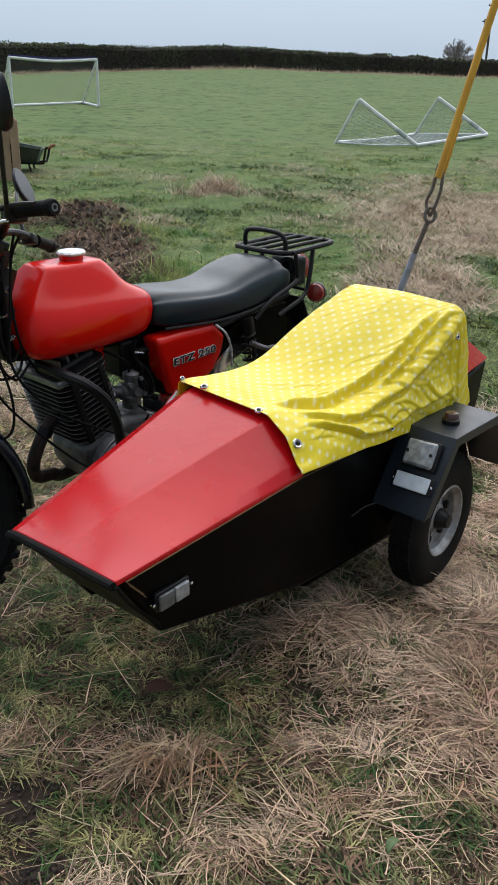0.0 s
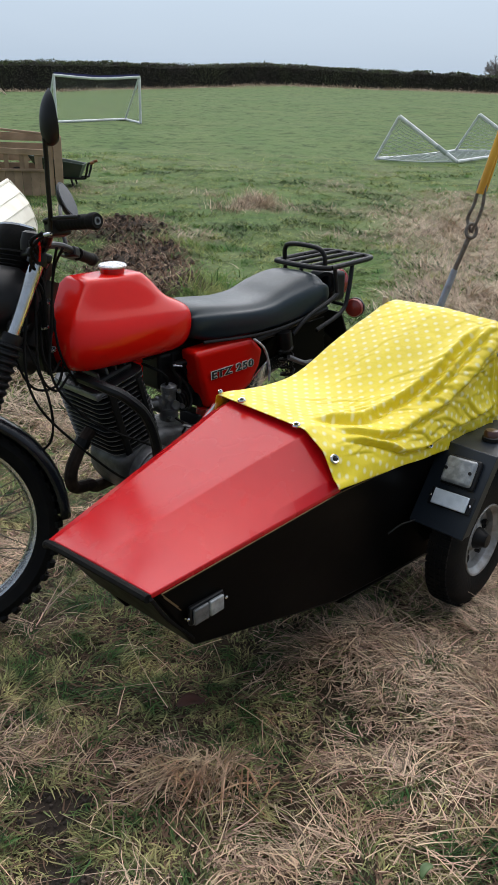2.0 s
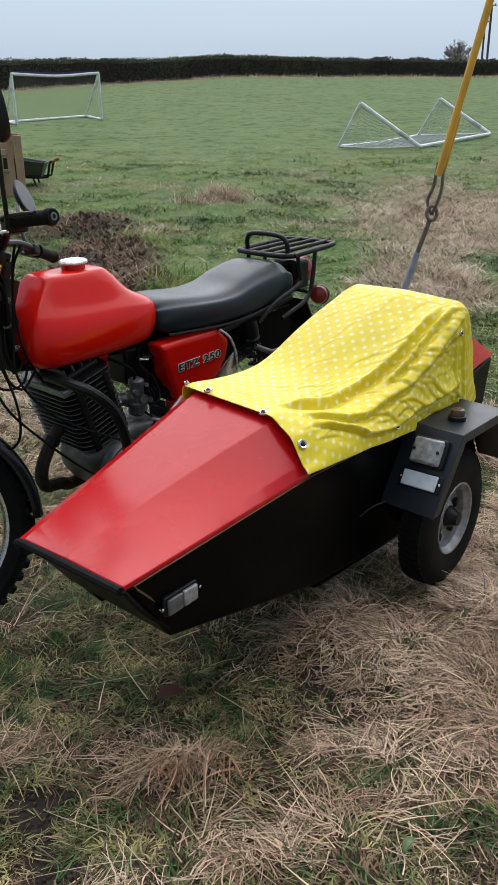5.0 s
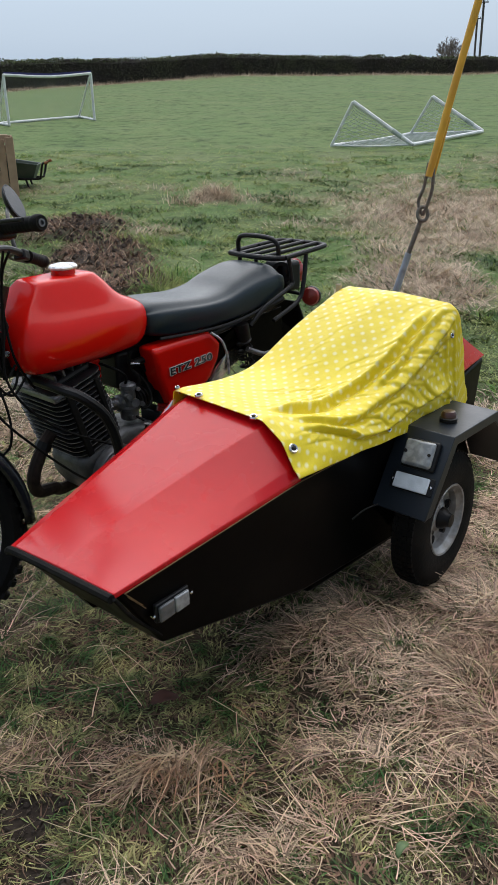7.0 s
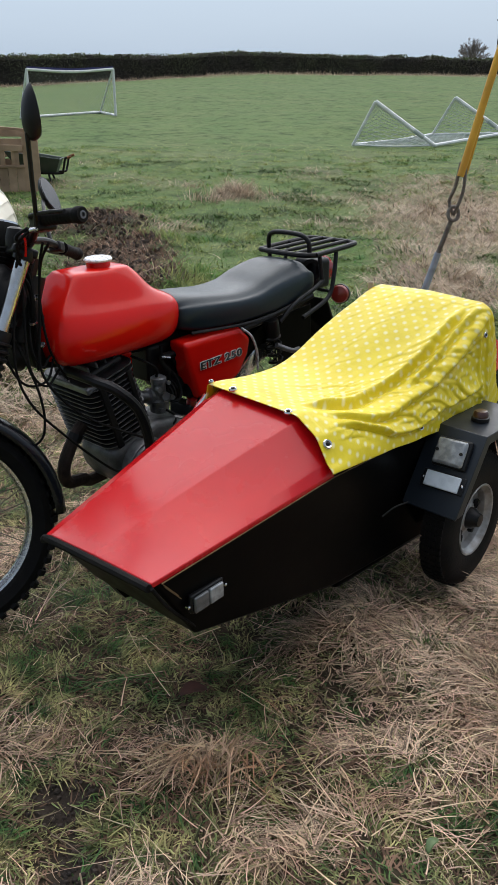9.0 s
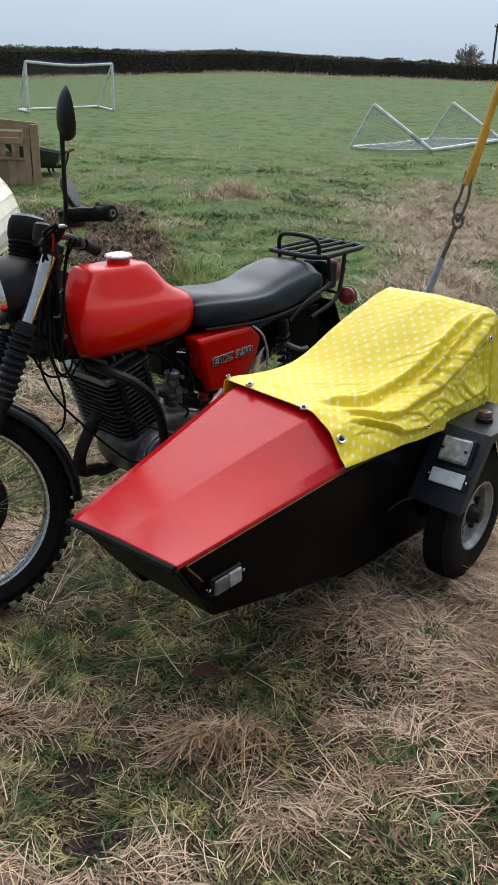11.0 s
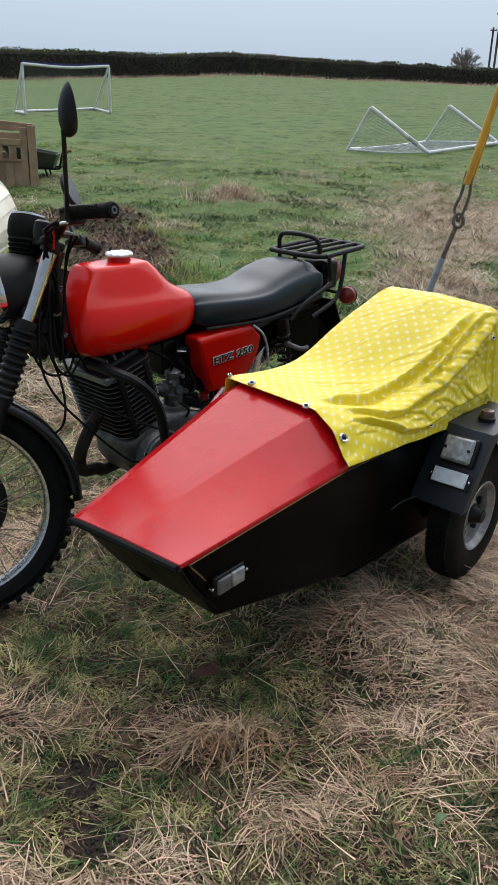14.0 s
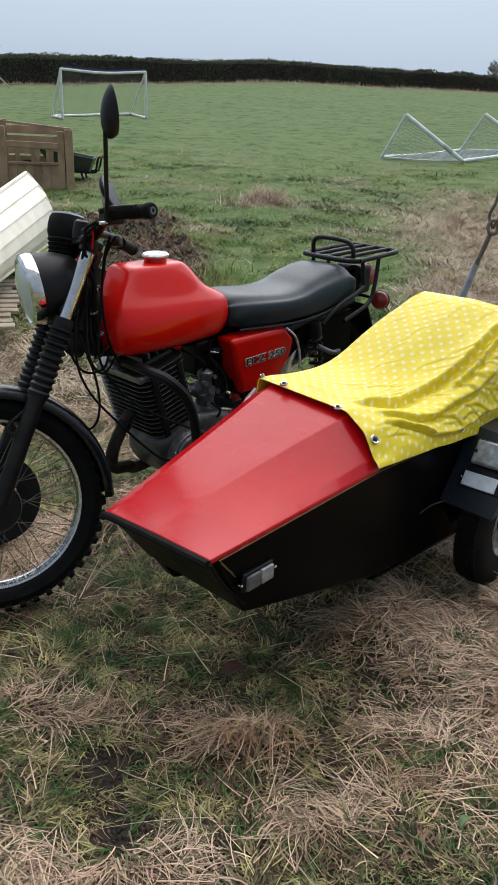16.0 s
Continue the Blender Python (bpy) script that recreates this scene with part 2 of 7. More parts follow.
def cover_material():
    """Yellow oilcloth with rows of small white dots laid out on its own length and breadth."""
    m = mat("dotted_yellow_oilcloth", (0.80, 0.630, 0.015), 0.36, 0, (0.73, 0.565, 0.012), 6.0, rough_var=0.08, bump=0.22, bump_scale=24, spec=0.40)
    n, k = m.node_tree.nodes, m.node_tree.links
    b = n["Principled BSDF"]
    base = b.inputs["Base Color"].links[0].from_socket
    uv = n.new("ShaderNodeUVMap")
    uv.uv_map = "cloth"
    rot = n.new("ShaderNodeMapping")
    rot.inputs["Rotation"].default_value = (0, 0, radians(45))
    rot.inputs["Scale"].default_value = (35, 35, 1)
    k.new(uv.outputs[0], rot.inputs[0])
    fr = n.new("ShaderNodeVectorMath")
    fr.operation = "FRACTION"
    k.new(rot.outputs[0], fr.inputs[0])
    ds = n.new("ShaderNodeVectorMath")
    ds.operation = "DISTANCE"
    ds.inputs[1].default_value = (0.5, 0.5, 0)
    k.new(fr.outputs[0], ds.inputs[0])
    mr = n.new("ShaderNodeMapRange")
    mr.inputs["From Min"].default_value, mr.inputs["From Max"].default_value = 0.10, 0.29
    mr.inputs["To Min"].default_value, mr.inputs["To Max"].default_value = 0.58, 0.0
    k.new(ds.outputs["Value"], mr.inputs[0])
    mx = n.new("ShaderNodeMix")
    mx.data_type = "RGBA"
    k.new(mr.outputs[0], mx.inputs[0])
    k.new(base, mx.inputs[6])
    mx.inputs[7].default_value = (0.90, 0.87, 0.60, 1)
    k.new(mx.outputs[2], b.inputs["Base Color"])
    return m


COVER = cover_material()


def ground_material():
    m = bpy.data.materials.new("pasture")
    m.use_nodes = True
    n, k = m.node_tree.nodes, m.node_tree.links
    b = n["Principled BSDF"]
    b.inputs["Roughness"].default_value = 0.95
    b.inputs["Specular IOR Level"].default_value = 0.15
    tc = n.new("ShaderNodeTexCoord")

    def noise_of(scale, detail=6, rough=0.6):
        q = n.new("ShaderNodeTexNoise")
        q.inputs["Scale"].default_value, q.inputs["Detail"].default_value, q.inputs["Roughness"].default_value = scale, detail, rough
        k.new(tc.outputs["Object"], q.inputs["Vector"])
        return q.outputs["Fac"]

    def ramp_of(f, stops):
        q = n.new("ShaderNodeValToRGB")
        e = q.color_ramp.elements
        e[0].position, e[0].color = stops[0][0], (*stops[0][1], 1)
        e[1].position, e[1].color = stops[-1][0], (*stops[-1][1], 1)
        for p, c in stops[1:-1]:
            e.new(p).color = (*c, 1)
        k.new(f, q.inputs[0])
        return q.outputs["Color"]

    def mix(f, a, c):
        q = n.new("ShaderNodeMix")
        q.data_type = "RGBA"
        k.new(f, q.inputs[0])
        k.new(a, q.inputs[6])
        k.new(c, q.inputs[7])
        return q.outputs[2]

    def attr(name):
        q = n.new("ShaderNodeAttribute")
        q.attribute_name = name
        return q.outputs["Fac"]

    fine = noise_of(9.0, 10, 0.8)
    broad = noise_of(0.8, 10, 0.8)
    turf = mix(ramp_of(broad, [(0.38, (0, 0, 0)), (0.62, (1, 1, 1))]), ramp_of(fine, [(0.3, (0.060, 0.100, 0.030)), (0.5, (0.084, 0.146, 0.044)), (0.75, (0.145, 0.215, 0.075))]),
               ramp_of(fine, [(0.3, (0.088, 0.120, 0.040)), (0.55, (0.132, 0.178, 0.062)), (0.75, (0.215, 0.225, 0.10))]))
    # near thatch and near ground carry the shade between blades in their colour
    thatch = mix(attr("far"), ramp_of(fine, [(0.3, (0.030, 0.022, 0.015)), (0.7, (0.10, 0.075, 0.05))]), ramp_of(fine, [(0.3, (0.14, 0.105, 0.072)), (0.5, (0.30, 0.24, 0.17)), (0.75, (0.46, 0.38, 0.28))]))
    soil = ramp_of(noise_of(14, 8, 0.7), [(0.3, (0.018, 0.014, 0.011)), (0.7, (0.070, 0.053, 0.041))])
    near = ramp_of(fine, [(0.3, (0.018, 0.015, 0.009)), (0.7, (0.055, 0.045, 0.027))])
    dry = ramp_of(fine, [(0.3, (0.12, 0.12, 0.05)), (0.7, (0.27, 0.25, 0.13))])
    turf = mix(ramp_of(noise_of(0.35, 10, 0.85), [(0.50, (0, 0, 0)), (0.68, (0.35, 0.35, 0.35))]), turf, dry)
    deep = ramp_of(fine, [(0.3, (0.020, 0.036, 0.012)), (0.7, (0.058, 0.098, 0.030))])
    turf = mix(ramp_of(noise_of(2.3, 8, 0.75), [(0.50, (0, 0, 0)), (0.62, (0.95, 0.95, 0.95))]), turf, deep)
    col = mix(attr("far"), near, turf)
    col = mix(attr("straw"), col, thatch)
    col = mix(attr("soil"), col, soil)
    k.new(col, b.inputs["Base Color"])
    bp = n.new("ShaderNodeBump")
    bp.inputs["Strength"].default_value, bp.inputs["Distance"].default_value = 0.35, 0.012
    k.new(fine, bp.inputs["Height"])
    k.new(bp.outputs[0], b.inputs["Normal"])
    return m


GROUND = ground_material()

# ---- mesh helpers ----


def thing(name, label, category, m=None, group="", kind=""):
    ob = new(name)
    ob.empty_display_size = 0.1
    if m is not None:
        ob.matrix_world = m
    return tagged(ob, label, category, group, kind)


def finish(me, smooth=35):
    if smooth:
        me.polygons.foreach_set("use_smooth", [True] * len(me.polygons))
        me.set_sharp_from_angle(angle=radians(smooth))


def part(name, bm, material, parent=None, label="", smooth=35):
    me = bpy.data.meshes.new(name)
    bmesh.ops.recalc_face_normals(bm, faces=bm.faces)
    bm.to_mesh(me)
    bm.free()
    me.materials.append(material)
    finish(me, smooth)
    ob = new(name, me)
    ob.parent = parent
    if label:
        ob["label"] = label
    return ob


def again(ob, m, parent=None):
    """The same mesh once more, as an object of its own."""
    o = new(ob.name.split(".")[0], ob.data)
    o.parent = parent or ob.parent
    o.matrix_basis = m
    if "label" in ob:
        o["label"] = ob["label"]
    return o


def bevel(ob, width=0.004, segs=2, angle=30):
    md = ob.modifiers.new("bevel", "BEVEL")
    md.width, md.segments, md.limit_method, md.angle_limit = width, segs, "ANGLE", radians(angle)
    return ob


def subsurf(ob, n=2):
    md = ob.modifiers.new("sub", "SUBSURF")
    md.levels = md.render_levels = n
    return ob


def box(bm, lo, hi, m=None):
    vs = [bm.verts.new(Vector((x, y, z)) if m is None else m @ Vector((x, y, z)))
          for x in (lo[0], hi[0]) for y in (lo[1], hi[1]) for z in (lo[2], hi[2])]
    for f in ((0, 1, 3, 2), (4, 6, 7, 5), (0, 4, 5, 1), (2, 3, 7, 6), (0, 2, 6, 4), (1, 5, 7, 3)):
        bm.faces.new([vs[i] for i in f])


def beam(bm, a, b, w, h):
    """A straight square bar from a to b."""
    a, b = Vector(a), Vector(b)
    d = b - a
    q = d.to_track_quat("X", "Z").to_matrix().to_4x4()
    box(bm, (0, -w / 2, -h / 2), (d.length, w / 2, h / 2), Matrix.Translation(a) @ q)


def rings(bm, rows, cap=True, closed=True):
    """Skin over rows of points, each row a ring (or an open strip)."""
    vv = [[bm.verts.new(p) for p in row] for row in rows]
    n = len(rows[0])
    for a, b in zip(vv, vv[1:]):
        for i in range(n if closed else n - 1):
            j = (i + 1) % n
            bm.faces.new((a[i], a[j], b[j], b[i]))
    if cap and closed:
        bm.faces.new(list(reversed(vv[0])))
        bm.faces.new(vv[-1])
    return vv


def spline(pts, per=6):
    pts = [Vector(p) for p in pts]
    if len(pts) < 3:
        return pts
    ext = [pts[0] * 2 - pts[1], *pts, pts[-1] * 2 - pts[-2]]
    out = []
    for i in range(1, len(ext) - 2):
        p0, p1, p2, p3 = ext[i - 1:i + 3]
        for s in range(per):
            t = s / per
            out.append(0.5 * (2 * p1 + (p2 - p0) * t + (2 * p0 - 5 * p1 + 4 * p2 - p3) * t * t + (3 * p1 - p0 - 3 * p2 + p3) * t ** 3))
    return out + [pts[-1]]


def tube(bm, pts, r, seg=10, smooth=0, radii=None):
    pts = spline(pts, smooth) if smooth else [Vector(p) for p in pts]
    rows, up = [], None
    for i, p in enumerate(pts):
        d = (pts[min(i + 1, len(pts) - 1)] - pts[max(i - 1, 0)]).normalized()
        if up is None:
            up = d.orthogonal().normalized()
        up = (up - d * up.dot(d)).normalized()
        side = d.cross(up)
        rr = radii[i] if radii else r
        rows.append([p + (up * math.cos(a) + side * math.sin(a)) * rr for a in (2 * math.pi * j / seg for j in range(seg))])
    rings(bm, rows)


def lathe(bm, profile, m, seg=32):
    """Turn (radius, along) about the x axis of m."""
    rows = [[m @ Vector((x, r * math.cos(a), r * math.sin(a))) for a in (2 * math.pi * j / seg for j in range(seg))] for r, x in profile]
    rings(bm, rows, cap=profile[0][0] < 0.01 and profile[-1][0] < 0.01)


def axis(p, d):
    """A frame at p whose x axis points along d."""
    return Matrix.Translation(p) @ Vector(d).to_track_quat("X", "Z").to_matrix().to_4x4()


def slab(bm, poly, y0, y1):
    """A flat plate from a list of (x, z), between two y."""
    rings(bm, [[Vector((x, y0, z)) for x, z in poly], [Vector((x, y1, z)) for x, z in poly]])


# ---- ground heights ----
_rng = np.random.RandomState(7)
_table = _rng.rand(256, 256)


def vnoise(x, y, size, seed=0):
    u, v = np.asarray(x) / size + seed * 17.3, np.asarray(y) / size + seed * 9.1
    i, j = np.floor(u).astype(int), np.floor(v).astype(int)
    a, b = u - i, v - j
    a, b = a * a * (3 - 2 * a), b * b * (3 - 2 * b)
    t = lambda p, q: _table[p % 256, q % 256]
    return (t(i, j) * (1 - a) + t(i + 1, j) * a) * (1 - b) + (t(i, j + 1) * (1 - a) + t(i + 1, j + 1) * a) * b


def spot(x, y, cx, cy, rx, ry=None):
    return np.exp(-((x - cx) / rx) ** 2 - ((y - cy) / (ry or rx)) ** 2)


def soil_mask(x, y):
    w = 0.05 + 1.1 * vnoise(x, y, 0.075, 3) + 0.7 * vnoise(x, y, 0.03, 33)
    foot = np.maximum.reduce([spot(x, y, -0.48, 1.13, 0.080, 0.050), 0.6 * spot(x, y, -0.43, 1.03, 0.04, 0.06), spot(x, y, -0.385, 0.95, 0.06, 0.06),
                              0.8 * spot(x, y, -0.45, 1.26, 0.05, 0.035)])
    w2 = 0.4 + 1.2 * vnoise(x, y, 0.35, 5)
    heap = np.maximum.reduce([spot(x, y, -2.1, 8.6, 0.6, 0.75), spot(x, y, -1.5, 7.3, 0.45, 0.9), spot(x, y, -1.08, 6.1, 0.30, 0.65)])
    moles = np.maximum.reduce([0.75 * spot(x, y, 0.85, 9.0, 0.25, 0.2), 0.7 * spot(x, y, 0.3, 13.2, 0.7, 0.22)])
    return np.clip(foot * w * 2.6 - 0.55, 0, 1) + np.clip(heap * (0.5 + 0.5 * w2) * 2.0 - 0.35, 0, 1) + np.clip(moles * w2 * 1.4 - 0.2, 0, 1)


def straw_mask(x, y):
    n1, n2 = vnoise(x, y, 0.22, 1), vnoise(x, y, 0.9, 2)
    near = 0.42 + 0.26 * np.clip(x * 2, -0.6, 1) + 1.6 * (n1 - 0.5) + 0.5 * (n2 - 0.5) + 0.55 * spot(x, y, 0.55, 1.55, 0.42, 0.4) + 0.40 * spot(x, y, 0.3, 0.85, 0.5, 0.3)
    # negative spots under nose and tub thin the straw to deepen their shade
    near = near + 0.35 * spot(x, y, 0.2, 1.45, 0.2, 0.16) + 0.25 * spot(x, y, -0.15, 1.2, 0.14, 0.07) - 1.3 * spot(x, y, -0.2, 1.58, 0.48, 0.26) - 0.28 * spot(x, y, -0.5, 1.05, 0.3, 0.4) - 0.22 * spot(x, y, 0.15, 1.05, 0.12, 0.2) + 0.5 * spot(x, y, 0.15, 1.70, 0.14, 0.14) - 0.55 * spot(x, y, -0.02, 1.33, 0.14, 0.10) - 0.5 * spot(x, y, 0.20, 1.19, 0.12, 0.06) - 0.6 * spot(x, y, 0.48, 1.70, 0.08, 0.10) - 0.9 * spot(x, y, 0.34, 1.98, 0.28, 0.12) - 0.5 * spot(x, y, -0.06, 1.68, 0.12, 0.12) + 0.25 * spot(x, y, 0.0, 1.05, 0.16, 0.10) - 0.45 * spot(x, y, 0.42, 1.04, 0.20, 0.10) - 0.9 * spot(x, y, -0.1, 1.85, 0.25, 0.14) - 0.8 * spot(x, y, 0.15, 2.14, 0.22, 0.12) - 0.25 * spot(x, y, -0.65, 1.3, 0.25, 0.35) + 0.3 * spot(x, y, -0.45, 0.85, 0.25, 0.06)
    far = 0.02 + 0.55 * (n2 - 0.5) + 0.95 * spot(x, y, 2.3, 9.4, 1.3, 2.4) + 0.8 * spot(x, y, 1.25, 6.2, 0.6, 1.1) - 0.5 * spot(x, y, 1.95, 6.4, 0.35, 0.9) + 0.9 * spot(x, y, -0.68, 10.7, 0.2, 0.3) + 0.45 * spot(x, y, -1.2, 8.4, 0.3, 0.25) + 0.85 * spot(x, y, -1.75, 3.9, 0.6, 1.0)
    far = far + 0.12 * spot(x, y, -0.6, 9.5, 1.4, 0.7) - 0.25 * spot(x, y, 0.4, 7.6, 0.8, 1.2) - 0.5 * spot(x, y, 1.35, 4.4, 0.45, 0.8) - 0.5 * spot(x, y, 0.95, 2.9, 0.4, 0.5) - 0.3 * np.clip((y - 14) / 8, 0, 1) + 0.75 * np.clip((y - (60.0 + 0.36 * x)) / 5, 0, 1)
    f = np.clip((y - 2.6) / 1.6, 0, 1)
    return np.clip(near * (1 - f) + far * f, 0, 1)


def ground_z(x, y):
    x, y = np.asarray(x, float), np.asarray(y, float)
    z = np.interp(y, (-50, 3, 8, 16, 29, 65, 90, 120, 200, 600), (0, 0, 0.12, 0.5, 1.13, 3.3, 4.9, 5.6, 6.2, 6.2))
    z = z + np.interp(x, (-21, -2, 17), (-0.45, 0.2, -0.25)) * np.clip((y - 30) / 30, 0, 1)
    z = z + 0.03 * (vnoise(x, y, 0.45, 4) - 0.5) + 0.03 * (vnoise(x, y, 0.13, 6) - 0.5) + 0.12 * (vnoise(x, y, 3.1, 8) - 0.5) * np.clip((y - 3) / 4, 0, 1)
    z = z + 0.06 * spot(x, y, 0.55, 1.66, 0.25, 0.3) + 0.045 * spot(x, y, 0.22, 1.76, 0.2, 0.15) + 0.03 * spot(x, y, 0.13, 1.60, 0.16, 0.12) + 0.05 * spot(x, y, 0.64, 1.78, 0.2, 0.13) - 0.035 * spot(x, y, -1.0, 1.75, 0.35, 0.35) + 0.03 * spot(x, y, -0.15, 1.2, 0.12, 0.06)
    heap = spot(x, y, -2.0, 8.4, 0.6, 0.7) + 0.9 * spot(x, y, -1.45, 7.6, 0.35, 0.6) + 0.8 * spot(x, y, -1.05, 6.2, 0.30, 0.5)
    z = z + heap * (0.07 + 0.40 * vnoise(x, y, 0.3, 9) * vnoise(x, y, 0.8, 10))
    z = z + 0.07 * spot(x, y, -0.68, 10.7, 0.25, 0.25) - 0.02 * spot(x, y, -0.42, 1.05, 0.07, 0.12)
    return z - 0.015


def gz(x, y):
    return float(ground_z(np.array([x]), np.array([y]))[0])


def grid_axis(lo, hi, step, far_lo, far_hi, grow=1.13):
    a = list(np.arange(lo, hi, step))
    s, v = step, hi
    while v < far_hi:
        a.append(v)
        s *= grow
        v += s
    a.append(far_hi)
    s, v = step, lo
    while v > far_lo:
        s *= grow
        v -= s
        a.insert(0, max(v, far_lo))
    return np.array(a)


def build_ground():
    xs = grid_axis(-1.6, 1.6, 0.032, -900, 900, 1.075)
    ys = grid_axis(0.5, 4.0, 0.03, -300, 1500, 1.045)
    X, Y = np.meshgrid(xs, ys)
    Z = ground_z(X, Y)
    nx, ny = len(xs), len(ys)
    me = bpy.data.meshes.new("ground")
    idx = np.arange(nx * ny).reshape(ny, nx)
    quads = np.stack([idx[:-1, :-1], idx[:-1, 1:], idx[1:, 1:], idx[1:, :-1]], -1).reshape(-1, 4)
    me.from_pydata(np.stack([X, Y, Z], -1).reshape(-1, 3).tolist(), [], quads.tolist())
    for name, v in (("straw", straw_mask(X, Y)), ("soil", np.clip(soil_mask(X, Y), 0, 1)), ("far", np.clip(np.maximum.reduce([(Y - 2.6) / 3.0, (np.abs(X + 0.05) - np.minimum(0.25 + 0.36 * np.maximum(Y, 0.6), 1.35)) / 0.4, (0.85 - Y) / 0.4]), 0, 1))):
        at = me.attributes.new(name, "FLOAT", "POINT")
        at.data.foreach_set("value", v.ravel().astype(np.float32))
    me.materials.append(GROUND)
    finish(me, 180)
    return tagged(new("ground", me), "rough winter pasture of green and straw-coloured grass", "field", kind="structure")


def blades(name, material, n, xr, yr, keep, length, lean, curl, width, segs, seed, label, wedge=None, lift=0.0, clump=0.09, twist=0.9, comb=None, shift=0.0):
    """One object of n grass blades scattered over a stretch of the ground, each a bent tapering strip."""
    r = np.random.RandomState(seed)
    x = r.uniform(*xr, n * 5)
    y = r.uniform(yr[0] ** 0.5, yr[1] ** 0.5, n * 5) ** 2
    ok = r.rand(n * 5) < keep(x, y)
    if wedge:
        ok &= np.abs(x + 0.05) < wedge[0] + wedge[1] * y
    x, y = x[ok][:n], y[ok][:n] + shift
    n = len(x)
    z = ground_z(x, y) + lift * (0.3 + 1.4 * r.rand(n))
    L = r.uniform(*length, n) * (0.35 + 1.3 * vnoise(x, y, clump, 12))
    az = r.uniform(0, 2 * np.pi, n) * 0.45 + 2 * np.pi * vnoise(x, y, 0.15, 11) * 1.6
    if comb is not None:
        az = comb + r.uniform(-0.8, 0.8, n) + 1.2 * (vnoise(x, y, 0.12, 11) - 0.5)
    th, cu, W = np.radians(r.uniform(*lean, n)), np.radians(r.uniform(*curl, n)), r.uniform(*width, n)
    tw = r.uniform(-0.8, 0.8, n)
    P = np.stack([x, y, z], -1)
    d = np.stack([np.cos(az), np.sin(az)], -1)
    side = np.stack([-np.sin(az + tw), np.cos(az + tw), np.zeros(n)], -1)
    bend = r.uniform(-twist, twist, n)
    rows = []
    for k in range(segs + 1):
        s = k / segs
        w = W * (1 - 0.65 * s)
        rows.append(P - side * (w / 2)[:, None])
        rows.append(P + side * (w / 2)[:, None])
        if k < segs:
            a = np.minimum(th + cu * s, np.radians(100))
            st = L / segs
            az2 = az + bend * s
            P = P + np.stack([np.cos(az2) * np.sin(a) * st, np.sin(az2) * np.sin(a) * st, np.cos(a) * st], -1)
            P[:, 2] = np.maximum(P[:, 2], ground_z(P[:, 0], P[:, 1]) + 0.004)
    V = np.stack(rows, 1).reshape(-1, 3)
    m = 2 * (segs + 1)
    base = (np.arange(n) * m)[:, None]
    faces = np.concatenate([base + np.array([2 * k, 2 * k + 1, 2 * k + 3, 2 * k + 2]) for k in range(segs)], 1).reshape(-1, 4)
    me = bpy.data.meshes.new(name)
    me.vertices.add(len(V))
    me.vertices.foreach_set("co", V.astype(np.float32).ravel())
    me.loops.add(faces.size)
    me.loops.foreach_set("vertex_index", faces.astype(np.int32).ravel())
    me.polygons.add(len(faces))
    me.polygons.foreach_set("loop_start", (np.arange(len(faces)) * 4).astype(np.int32))
    me.update(calc_edges=True)
    me.materials.append(material)
    me.polygons.foreach_set("use_smooth", [True] * len(me.polygons))
    return tagged(new(name, me), label, "grass", kind="stuff")


ground = build_ground()

# ---- sidecar ----
ORIGIN = Vector((-0.58, 2.243, 0.0))
RIG = Matrix.Translation(ORIGIN) @ Matrix.Rotation(radians(228), 4, "Z")


def lerp(a, b, t):
    return tuple(p + (q - p) * t for p, q in zip(a, b))


